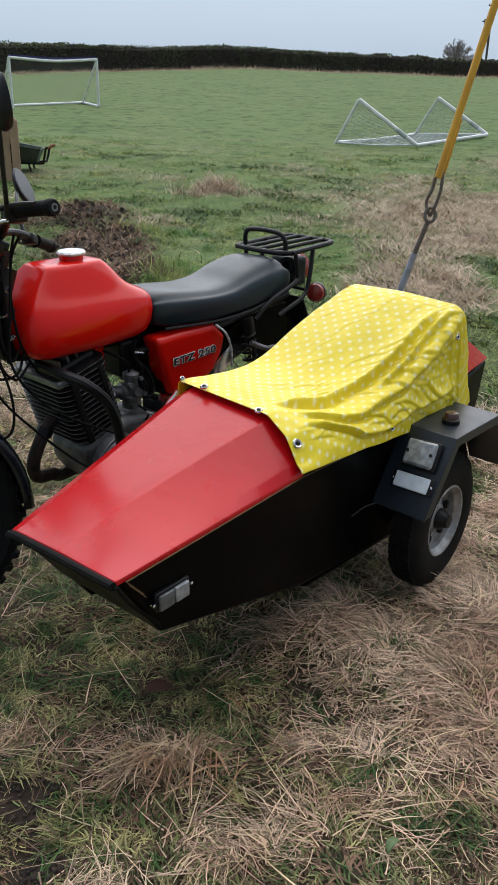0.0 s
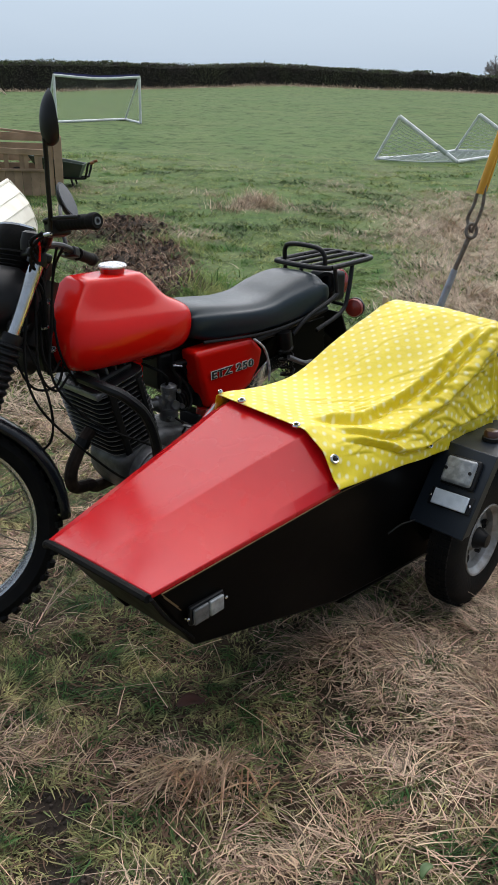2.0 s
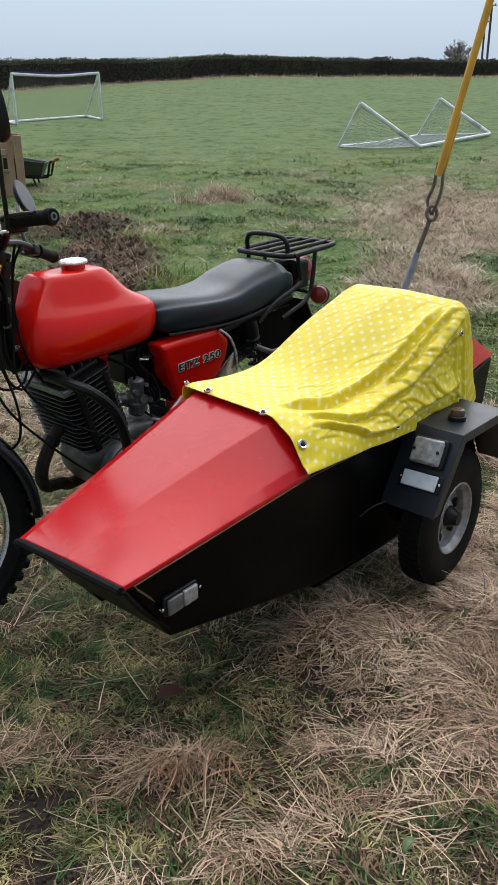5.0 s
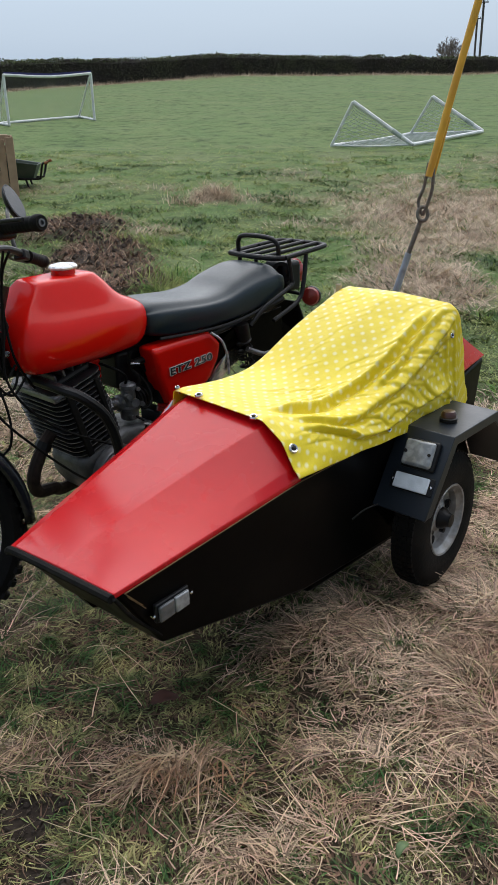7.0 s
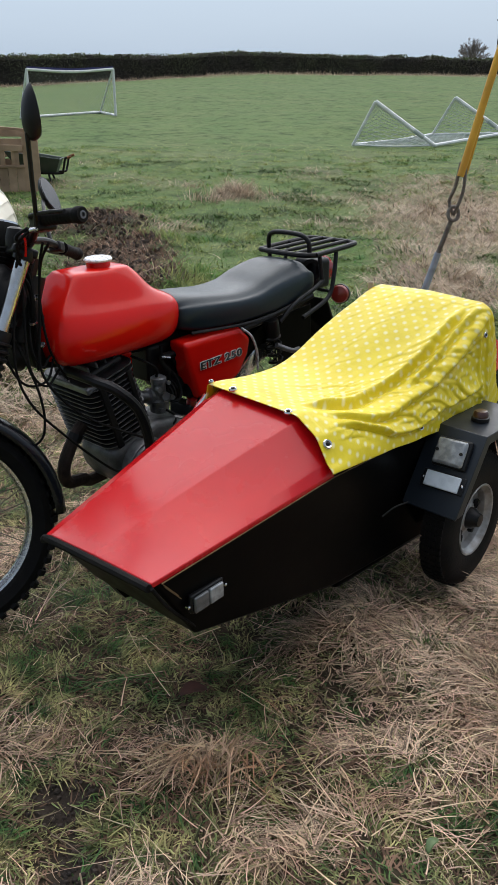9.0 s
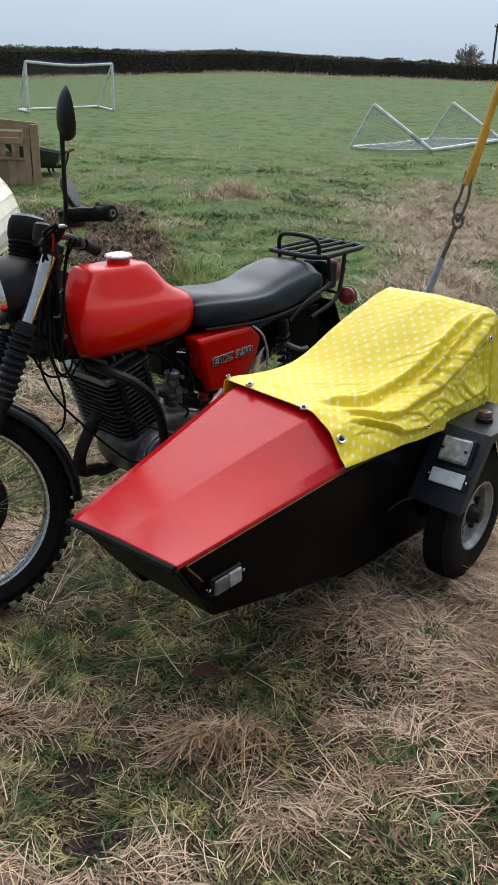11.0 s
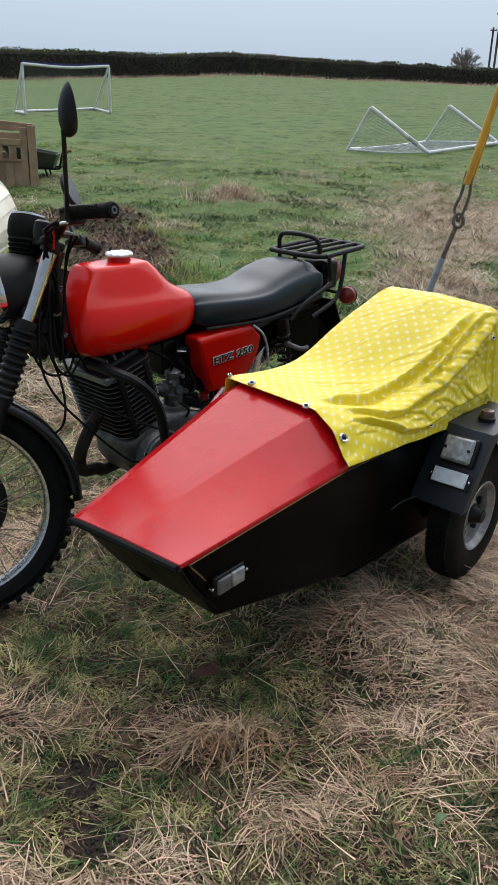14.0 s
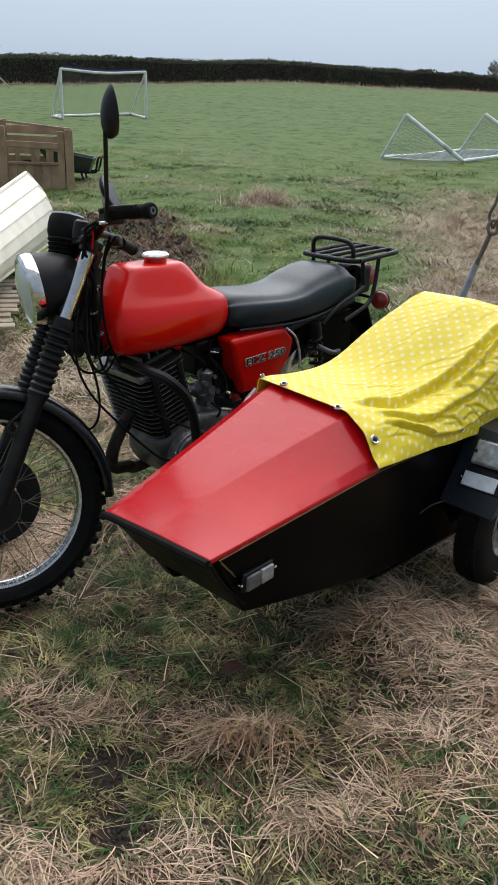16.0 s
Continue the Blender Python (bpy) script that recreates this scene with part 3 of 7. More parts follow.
def build_sidecar():
    s = thing("sidecar", "angular red and black sidecar with gold pinstripes, bolted beside the motorcycle", "sidecar", RIG)
    # red bonnet: narrow inner chamfer, flat top, wide outer chamfer
    nose = [(0.600, 0.598, 0.466), (0.601, 0.622, 0.473), (0.603, 0.780, 0.490), (0.6035, 0.862, 0.4955), (0.604, 0.930, 0.5005), (0.604, 0.967, 0.503)]
    scuttle = [(0.035, 0.528, 0.630), (0.035, 0.582, 0.664), (0.022, 0.846, 0.651), (0.028, 0.904, 0.600), (0.033, 0.934, 0.564), (0.035, 0.946, 0.536)]
    bm = bmesh.new()
    top = [[Vector(lerp(a, b, t)) for a, b in zip(nose, scuttle)] for t in (k / 14 for k in range(15))]
    for t, r_ in zip((k / 14 for k in range(15)), top):
        r_[2].z += 0.034 * t * (1 - t)      # the crease bows up between nose and scuttle
    low = [[p - Vector((0, 0, 0.012)) for p in r_] for r_ in top]
    rings(bm, [a + list(reversed(b)) for a, b in zip(top, low)])
    bonnet = part("bonnet", bm, RED, s, "glossy red painted bonnet", 180)
    for e in bonnet.data.edges:
        i, j = e.vertices
        if i // 12 == j // 12 or (i % 12 == j % 12 and i % 12 not in (3, 4)):
            e.use_edge_sharp = i // 12 != j // 12 or i // 12 in (0, 14)
    bevel(bonnet, 0.004, 2, 14)
    # black tub
    belt_o = [(0.600, 0.966, 0.498), (0.035, 0.943, 0.533), (-0.50, 0.940, 0.540), (-0.950, 0.876, 0.590)]
    bot_o = [(0.465, 0.930, 0.300), (0.00, 0.930, 0.205), (-0.50, 0.905, 0.165), (-0.93, 0.860, 0.310)]
    belt_i = [(0.597, 0.604, 0.458), (0.035, 0.530, 0.618), (-0.50, 0.540, 0.560), (-0.950, 0.600, 0.590)]
    bot_i = [(0.510, 0.643, 0.335), (0.00, 0.575, 0.185), (-0.50, 0.570, 0.150), (-0.93, 0.620, 0.310)]
    bm = bmesh.new()
    rings(bm, [[Vector(a), Vector(b), Vector(c), Vector(d)] for a, b, c, d in zip(belt_i, belt_o, bot_o, bot_i)])
    tub = bevel(part("tub", bm, BLACK, s, "black painted body panel", 20), 0.008, 2, 20)
    # red rear deck behind the cockpit
    bm = bmesh.new()
    rows = [[Vector((-0.64, 0.56, 0.56)), Vector((-0.64, 0.62, 0.80)), Vector((-0.64, 0.870, 0.775)), Vector((-0.64, 0.930, 0.58))],
            [Vector((-0.80, 0.575, 0.57)), Vector((-0.80, 0.63, 0.730)), Vector((-0.80, 0.858, 0.700)), Vector((-0.80, 0.906, 0.592))],
            [Vector((-0.955, 0.60, 0.590)), Vector((-0.955, 0.64, 0.608)), Vector((-0.955, 0.850, 0.606)), Vector((-0.955, 0.880, 0.596))]]
    rings(bm, rows)
    bevel(part("rear_deck", bm, RED, s, "red painted rear deck", 20), 0.006, 2, 15)
    # rubber edge round the nose
    bm = bmesh.new()
    tube(bm, [(0.606, 0.598, 0.455), (0.609, 0.63, 0.468), (0.611, 0.80, 0.484), (0.611, 0.968, 0.496)], 0.009, 8, 4)
    part("nose_trim", bm, RUBBER, s, "black rubber edging")
    bm = bmesh.new()
    tube(bm, [(0.608, 0.972, 0.496), (0.555, 0.955, 0.42), (0.470, 0.932, 0.325)], 0.004, 8, 4)
    part("corner_trim", bm, RUBBER, s)
    bm = bmesh.new()
    slab(bm, [(0.500, 0.335), (0.512, 0.360), (0.40, 0.330), (0.40, 0.255), (0.455, 0.268)], 0.640, 0.672)
    part("nose_bracket", bm, BLACK, s, "black bracket under the nose")
    # gold line under the belt, with its return at the nose
    side_n = Vector((0.04, 1.0, 0.0))
    bm = bmesh.new()
    pts = [Vector((0.580, 0.9668, 0.4935)), Vector((0.035, 0.9455, 0.5275)), Vector((-0.46, 0.943, 0.5335))]
    for p, q in zip(pts, pts[1:]):
        beam(bm, p + side_n * 0.002, q + side_n * 0.002, 0.003, 0.0016)
    for off in (0.0, 0.010):
        a = Vector((0.580 - off * 0.6, 0.9665, 0.4935 - off))
        beam(bm, a + side_n * 0.002, a + side_n * 0.002 + Vector((-0.045, -0.006, -0.050)), 0.003, 0.0016)
    part("pinstripe", bm, GOLD, s, "thin double gold pinstripe")
    # side lamp near the nose
    tilt = Matrix.Translation((0.460, 0.957, 0.408)) @ Matrix.Rotation(radians(3), 4, "Z") @ Matrix.Rotation(radians(2), 4, "Y") @ Matrix.Diagonal((0.86, 0.7, 0.86, 1))
    bm = bmesh.new()
    box(bm, (-0.054, -0.006, -0.025), (0.054, 0.010, 0.025), tilt)
    lamp = bevel(part("side_lamp", bm, PLASTIC, s, "two-part side lamp, grey and clear"), 0.003)
    bm = bmesh.new()
    box(bm, (0.002, 0.010, -0.021), (0.050, 0.022, 0.021), tilt)
    bevel(part("grey_lens", bm, GREYLENS, lamp), 0.003)
    bm = bmesh.new()
    box(bm, (-0.046, 0.010, -0.021), (0.000, 0.023, 0.021), tilt)
    bevel(part("clear_lens", bm, CLEAR, lamp), 0.003)
    for dx in (-0.062, 0.062):
        bm = bmesh.new()
        lathe(bm, [(0.001, 0), (0.004, 0.0), (0.004, 0.008), (0.001, 0.010)], axis(tilt @ Vector((dx, 0, 0)), (0, 1, 0)), 10)
        part("screw", bm, CHROME, lamp)
    # mudguard: folded plate over the wheel
    prof = [(-0.272, 0.350), (-0.392, 0.545), (-0.62, 0.553), (-0.735, 0.45), (-0.80, 0.33)]
    bm = bmesh.new()
    lo_, hi_ = 0.938, 1.098
    outer = [(x, z) for x, z in prof]
    inner = [(x - (0.006 if i == 0 else -0.004 if i > 2 else 0), z - 0.005) for i, (x, z) in enumerate(prof)]
    rings(bm, [[Vector((x, lo_, z)), Vector((x, hi_, z)), Vector((a, hi_, c)), Vector((a, lo_, c))] for (x, z), (a, c) in zip(outer, inner)])
    guard = bevel(part("mudguard", bm, GUARDP, s, "folded dark sheet-metal mudguard", 20), 0.004, 2, 20)
    # inner plate added to deepen the shade between tub and wheel
    bm = bmesh.new()
    slab(bm, [(-0.285, 0.345), (-0.398, 0.535), (-0.615, 0.543), (-0.730, 0.442), (-0.790, 0.33), (-0.70, 0.25), (-0.36, 0.25)], 0.931, 0.936)
    part("inner_guard", bm, BLACK, guard, "black plate on the inner side of the mudguard, added to deepen the shade")
    bm = bmesh.new()
    rim_in = [(-0.306, 0.352), (-0.410, 0.520), (-0.612, 0.526), (-0.715, 0.432), (-0.775, 0.33)]
    rings(bm, [[Vector((x, 1.094, z)), Vector((x, 1.100, z)), Vector((a, 1.100, c)), Vector((a, 1.094, c))] for (x, z), (a, c) in zip(prof, rim_in)])
    bevel(part("mudguard_skirt", bm, GUARDP, guard), 0.002)
    # lamp and reflector on the sloping front plate
    along = Vector((-0.130, 0, 0.210)).normalized()
    nrm = Vector((0.210, 0, 0.130)).normalized()
    plate = Matrix((( along.x, 0, nrm.x, 0), (0, 1, 0, 0), (along.z, 0, nrm.z, 0), (0, 0, 0, 1)))

    def on_plate(up_, l_):
        p = Vector((-0.266, l_, 0.341)) + along * up_
        return Matrix.Translation(p) @ plate

    m = on_plate(0.172, 1.030) @ Matrix.Rotation(radians(-3), 4, "Z")
    bm = bmesh.new()
    box(bm, (-0.040, -0.048, 0), (0.040, 0.048, 0.016), m)
    fl = bevel(part("front_lamp", bm, PLASTIC, s, "square clear side lamp in a black holder"), 0.006, 3)
    bm = bmesh.new()
    box(bm, (-0.035, -0.043, 0.014), (0.035, 0.043, 0.030), m)
    bevel(part("lens", bm, CLEAR, fl, "ribbed clear lens"), 0.011, 4)
    for dy in (-0.034, 0.034):
        bm = bmesh.new()
        lathe(bm, [(0.001, 0), (0.0045, 0), (0.0045, 0.004), (0.001, 0.004)], axis(m @ Vector((0, dy, 0.029)), nrm), 10)
        part("screw", bm, SATIN, fl)
    m = on_plate(0.095, 1.030) @ Matrix.Rotation(radians(-2), 4, "Z")
    bm = bmesh.new()
    box(bm, (-0.024, -0.062, 0), (0.024, 0.062, 0.005), m)
    rf = bevel(part("reflector", bm, PLASTIC, s, "white rectangular reflector"), 0.003)
    bm = bmesh.new()
    box(bm, (-0.021, -0.050, 0.004), (0.021, 0.050, 0.012), m)
    bevel(part("reflector_face", bm, REFLECT, rf), 0.003)
    for dy in (-0.057, 0.057):
        bm = bmesh.new()
        lathe(bm, [(0.001, 0), (0.004, 0), (0.004, 0.004), (0.001, 0.005)], axis(m @ Vector((0, dy, 0.005)), nrm), 10)
        part("screw", bm, CHROME, rf)
    # marker lamp on the mudguard top
    bm = bmesh.new()
    lathe(bm, [(0.001, 0), (0.030, 0.0), (0.030, 0.012), (0.024, 0.016), (0.001, 0.016)], axis((-0.478, 1.030, 0.549), (0, 0, 1)) @ Matrix.Diagonal((0.8, 0.8, 0.8, 1)), 20)
    mk = part("marker_lamp", bm, SATIN, s, "small amber marker lamp")
    bm = bmesh.new()
    lathe(bm, [(0.001, 0), (0.026, 0.0), (0.025, 0.014), (0.020, 0.022), (0.001, 0.024)], axis((-0.478, 1.030, 0.560), (0, 0, 1)) @ Matrix.Diagonal((0.75, 0.8, 0.8, 1)), 20)
    part("lens", bm, AMBER, mk)
    # wheel
    c = Vector((-0.488, 1.004, 0.250))
    ax = axis(c, (-0.09, 1, 0)) @ Matrix.Diagonal((0.70, 0.82, 0.82, 1))
    bm = bmesh.new()
    lathe(bm, [(0.128, -0.046), (0.150, -0.052), (0.200, -0.052), (0.222, -0.048), (0.238, -0.040), (0.242, 0.0), (0.238, 0.040), (0.222, 0.056), (0.200, 0.066), (0.150, 0.066), (0.128, 0.058), (0.126, 0.0), (0.128, -0.046)], ax, 48)
    for k in range(60):
        a = 2 * math.pi * k / 60
        for off in (-0.034, -0.011, 0.012, 0.034):
            r_ = 0.2405 if abs(off) < 0.02 else 0.2385
            mm = ax @ Matrix.Rotation(a + (0.02 if off > 0 else 0), 4, "X")
            box(bm, (off - 0.009, r_ - 0.004, -0.009), (off + 0.009, r_ + 0.004, 0.009), mm)
    wheel = part("wheel", bm, RUBBER, s, "small black tyre on a silver steel rim")
    bm = bmesh.new()
    lathe(bm, [(0.118, -0.055), (0.130, -0.058), (0.130, 0.056), (0.127, 0.062), (0.121, 0.060), (0.117, 0.046), (0.108, 0.036), (0.102, 0.0), (0.108, -0.02), (0.118, -0.055)], ax, 40)
    rim = part("rim", bm, RIMPAINT, wheel, "silver painted steel rim")
    bm = bmesh.new()
    lathe(bm, [(0.001, 0.030), (0.042, 0.028), (0.058, 0.012), (0.080, 0.006), (0.104, 0.010), (0.104, 0.002), (0.060, -0.004), (0.001, -0.004)], ax, 40)
    part("wheel_disc", bm, RIMPAINT, wheel, "dull silver pressed wheel disc")
    for k in range(6):
        a = 2 * math.pi * k / 6 + 0.2
        bm = bmesh.new()
        lathe(bm, [(0.001, 0.006), (0.018, 0.006), (0.018, 0.014), (0.001, 0.014)], ax @ Matrix.Translation((0, 0.084 * math.cos(a), 0.084 * math.sin(a))), 12)
        part("vent_hole", bm, RUBBER, wheel)
    bm = bmesh.new()
    lathe(bm, [(0.001, 0.02), (0.040, 0.02), (0.036, 0.045), (0.026, 0.060), (0.023, 0.075), (0.001, 0.077)], ax, 24)
    part("hub_cap", bm, SATIN, wheel, "black protruding hub")
    for k in range(4):
        a = 2 * math.pi * k / 4 + 0.5
        bm = bmesh.new()
        lathe(bm, [(0.001, 0.014), (0.011, 0.014), (0.010, 0.032), (0.001, 0.034)], ax @ Matrix.Translation((0, 0.070 * math.cos(a), 0.070 * math.sin(a))), 6)
        part("wheel_nut", bm, SATIN, wheel)
    # unseen black box, added to block light under the tub
    bm = bmesh.new()
    box(bm, (-0.86, 0.63, 0.110), (-0.10, 0.86, 0.25))
    bevel(part("shade_block", bm, BLACK, s), 0.02, 2)
    # axle and under-frame tubes
    bm = bmesh.new()
    tube(bm, [(-0.492, 0.10, 0.252), (-0.492, 0.97, 0.252)], 0.020)
    part("axle_tube", bm, SATIN, s)
    bm = bmesh.new()
    tube(bm, [(0.02, 0.10, 0.24), (0.0, 0.60, 0.20), (-0.10, 0.66, 0.20), (-0.70, 0.66, 0.20)], 0.019, 10, 5)
    part("chassis_tube", bm, SATIN, s)
    bm = bmesh.new()
    tube(bm, [(-0.02, 0.32, 0.50), (0.075, 0.485, 0.568), (0.045, 0.500, 0.605), (0.030, 0.505, 0.622)], 0.007, 8, 5)
    part("tie_rod", bm, CHROME, s, "bright steel tie rod")
    bm = bmesh.new()
    tube(bm, [(-0.195, 0.930, 0.330), (-0.235, 0.940, 0.346), (-0.275, 0.955, 0.352)], 0.0026, 8, 4)
    part("mudguard_stay", bm, SATIN, s)
    # tie at the front corner of the cockpit
    bm = bmesh.new()
    tube(bm, [(0.065, 0.520, 0.595), (0.045, 0.530, 0.635), (0.040, 0.546, 0.665)], 0.005, 8, 4)
    part("tie_cord", bm, mat("frayed_rope", (0.34, 0.24, 0.15), 0.9, 0, (0.22, 0.15, 0.09), 60.0), s, "short frayed rope tie")
    return s


def build_cover():
    """A dotted oilcloth: a grid over the cockpit, from the scuttle up to the seat back and down the outer side."""
    s = thing("sidecar_cover", "yellow polka-dot oilcloth cover draped over the sidecar cockpit", "cover", RIG)
    fs = [0.062, 0.03, -0.08, -0.17, -0.265, -0.31, -0.41, -0.52, -0.60, -0.645, -0.685, -0.70]
    zi = [0.668, 0.672, 0.655, 0.650, 0.668, 0.704, 0.748, 0.788, 0.820, 0.826, 0.70, 0.58]    # inner edge
    zm = [0.664, 0.668, 0.645, 0.640, 0.668, 0.694, 0.745, 0.792, 0.826, 0.832, 0.70, 0.58]    # ridge
    zs = [0.660, 0.662, 0.634, 0.625, 0.636, 0.650, 0.700, 0.758, 0.808, 0.824, 0.70, 0.58]    # shoulder
    li = [0.545, 0.548, 0.540, 0.540, 0.545, 0.548, 0.550, 0.555, 0.560, 0.565, 0.575, 0.58]
    ls = [0.848, 0.850, 0.856, 0.862, 0.875, 0.882, 0.897, 0.912, 0.922, 0.922, 0.92, 0.92]
    zb = [0.549, 0.549, 0.546, 0.542, 0.538, 0.534, 0.527, 0.522, 0.518, 0.516, 0.526, 0.54]
    nu, nv = 230, 180
    us = np.linspace(0, 1, nu)
    f_of = np.interp(us, np.linspace(0, 1, len(fs)), fs)

    ease = np.clip((f_of + 0.55) / 0.12, 0, 1) * np.clip((0.0 - f_of) / 0.05, 0, 1)

    def soft(v, ends=5):
        raw = np.interp(f_of, fs[::-1], v[::-1])
        run = lambda w: np.convolve(np.pad(raw, w, mode="edge"), np.ones(2 * w + 1) / (2 * w + 1), "valid")
        return run(ends) * (1 - ease) + run(22) * ease

    zi, zm, zs, li, ls, zb = map(soft, (zi, zm, zs, li, ls, zb))
    f_of = soft(fs, 0)
    P = np.zeros((nu, nv, 3))
    for i, f in enumerate(f_of):
        pl = np.array([li[i] - 0.006, li[i], 0.5 * (li[i] + ls[i]), ls[i], 0.5 * (ls[i] + 0.945) + 0.012, 0.947, 0.957, 0.962])
        bulge = float(np.interp(f, (-0.55, -0.30, -0.05, 0.03), (0.75, 0.50, 0.25, 0.03)))
        z_out = zb[i] + bulge * (zs[i] - zb[i]) + 0.008
        pz = np.array([zi[i] - 0.05, zi[i], zm[i], zs[i], 0.5 * (zs[i] + z_out) + 0.012, z_out, zb[i] + 0.006 + 0.5 * bulge * 0.05, zb[i] - 0.004])
        d = np.r_[0, np.cumsum(np.hypot(np.diff(pl), np.diff(pz)))]
        t = np.linspace(0, d[-1], nv)
        l_, z_ = np.interp(t, d, pl), np.interp(t, d, pz)
        for _ in range(9):
            l_[1:-1] = (l_[:-2] + l_[1:-1] * 2 + l_[2:]) / 4
            z_[1:-1] = (z_[:-2] + z_[1:-1] * 2 + z_[2:]) / 4
        P[i, :, 0], P[i, :, 1], P[i, :, 2] = f, l_, z_
    # creases: long soft folds fanning from the front outer corner up to the seat back
    V = np.linspace(0, 1, nv)[None, :].repeat(nu, 0)
    F_ = P[:, :, 0]
    warp = 0.10 * (vnoise(F_, V, 0.16, 21) - 0.5)
    tent = np.clip((0.05 - F_) / 0.1, 0, 1) * np.clip((F_ + 0.66) / 0.06, 0, 1)
    folds = np.zeros_like(V)
    # each fold: where it runs (along, across), its breadth and height; crisp on the lower side
    for run_f, run_v, wd, am in (((-0.60, -0.51, -0.42, -0.32, -0.25, -0.15, -0.06, 0.0), (0.532, 0.578, 0.620, 0.650, 0.668, 0.690, 0.652, 0.60), 0.020, 0.021),
                                 ((-0.62, -0.50, -0.37, -0.30, -0.21, -0.15, -0.09, -0.02), (0.62, 0.70, 0.775, 0.80, 0.835, 0.826, 0.798, 0.716), 0.016, 0.016),
                                 ((-0.60, -0.42, -0.29, -0.18, -0.11, -0.01), (0.875, 0.899, 0.936, 0.917, 0.85, 0.789), 0.012, 0.014),
                                 ((-0.62, -0.58, -0.41, -0.30), (0.56, 0.587, 0.679, 0.743), 0.014, 0.014),
                                 ((-0.62, -0.52, -0.40), (0.66, 0.72, 0.74), 0.012, 0.008)):
        line = np.interp(F_, run_f, run_v) + 0.25 * warp
        fade = np.clip((F_ - run_f[0]) / 0.06, 0, 1) * np.clip((run_f[-1] - F_) / 0.06, 0, 1)
        q = (V - line) / wd
        folds += fade * am * np.where(q < 0, np.exp(np.minimum(q, 0) / 2.2), np.exp(-np.maximum(q, 0) / 0.4))
        folds -= fade * 0.55 * am * np.exp(-((q - 1.3) / 0.9) ** 2)
    for f_c, wd, am in ((-0.575, 0.007, 0.006), (-0.615, 0.006, 0.010), (-0.645, 0.006, 0.007)):
        folds += am * np.exp(-((F_ - f_c + 0.05 * (V - 0.6)) / wd) ** 2) * np.clip((V - 0.60) / 0.08, 0, 1)
    ridged = lambda sz, sd: 1 - np.abs(2 * vnoise(0.5 * F_ + 0.25 * V, V * 0.6, sz, sd) - 1)
    crumple = 0.005 * (ridged(0.09, 26) - 0.6) + 0.003 * (ridged(0.045, 27) - 0.6) + 0.006 * (vnoise(F_, V * 0.5, 0.12, 23) - 0.5) + 0.0018 * (ridged(0.024, 28) - 0.6) + 0.001 * (vnoise(F_, V * 0.5, 0.014, 24) - 0.5)
    amount = 0.16 + 0.95 * np.clip((V - 0.55) / 0.25, 0, 1) * np.clip((0.97 - V) / 0.08, 0, 1) + 0.35 * np.clip((-0.42 - F_) / 0.1, 0, 1) * np.clip((V - 0.5) / 0.15, 0, 1)
    # short sharp creases, most of them running with the long folds
    rc = np.random.RandomState(41)
    for k in range(80):
        cf, cv = rc.uniform(-0.62, 0.02), rc.uniform(0.50, 0.95) if k % 5 else rc.uniform(0.15, 0.5)
        steep = rc.uniform(-1.0, 0.5) if cf > -0.45 else rc.uniform(-0.9, 0.2)
        nf, nv_ = -steep, 1.0
        size_ = math.hypot(nf, nv_)
        along_ = ((F_ - cf) * 1.0 + (V - cv) * 0.62 * steep) / size_
        across = ((F_ - cf) * nf + (V - cv) * 0.62) / size_ + 0.006 * np.sin(along_ * 60 + k)
        reach_ = rc.uniform(0.025, 0.10)
        wide_ = rc.uniform(0.0028, 0.0065)
        am = rc.uniform(0.0016, 0.0046) * (1 if k % 5 else 0.4)
        side_ = np.where(across < 0, wide_ * 2.2, wide_ * 0.7)
        folds += am * np.exp(-(along_ / reach_) ** 2) * (np.exp(-np.abs(across) / side_) - 0.35 * np.exp(-((across - 1.6 * wide_) / wide_) ** 2))
    off = (folds + crumple * amount) * tent
    dF, dV = np.gradient(P, axis=0), np.gradient(P, axis=1)
    N = np.cross(dF, dV)
    N /= np.linalg.norm(N, axis=-1, keepdims=True) + 1e-9
    N *= np.sign(N[:, :, 2:3] + 0.6 * N[:, :, 1:2] + 1e-6)
    P = P + N * off[:, :, None]
    # hem wave along the outer side
    hem = np.clip((V - 0.86) / 0.14, 0, 1)
    P[:, :, 2] += hem * (0.001 * np.sin(F_ * 31) + 0.002 * (vnoise(F_, F_ * 0, 0.09, 25) - 0.5))
    P[:, :, 1] += hem * 0.001 * np.sin(F_ * 47 + 1)
    arc_u = np.cumsum(np.r_[0, np.hypot(np.diff(P[:, nv // 2, 0]), np.diff(P[:, nv // 2, 2]))])
    cross = np.concatenate([np.zeros((nu, 1)), np.cumsum(np.linalg.norm(np.diff(P, axis=1), axis=-1), 1)], 1)
    cross = sum(np.roll(np.pad(cross, ((20, 20), (0, 0)), mode="edge"), q, 0) for q in range(-20, 21))[20:-20] / 41
    verts = P.reshape(-1, 3)
    idx = np.arange(nu * nv).reshape(nu, nv)
    quads = np.stack([idx[:-1, :-1], idx[:-1, 1:], idx[1:, 1:], idx[1:, :-1]], -1).reshape(-1, 4)
    me = bpy.data.meshes.new("cloth")
    me.from_pydata(verts.tolist(), [], quads.tolist())
    uv = me.uv_layers.new(name="cloth")
    flat = np.stack([arc_u[:, None].repeat(nv, 1), cross], -1).reshape(-1, 2)
    uv.data.foreach_set("uv", flat[quads.ravel()].astype(np.float32).ravel())
    me.materials.append(COVER)
    finish(me, 180)
    cloth = new("cloth", me)
    cloth.parent = s
    md = cloth.modifiers.new("thick", "SOLIDIFY")
    md.thickness, md.offset = 0.0022, 1.0
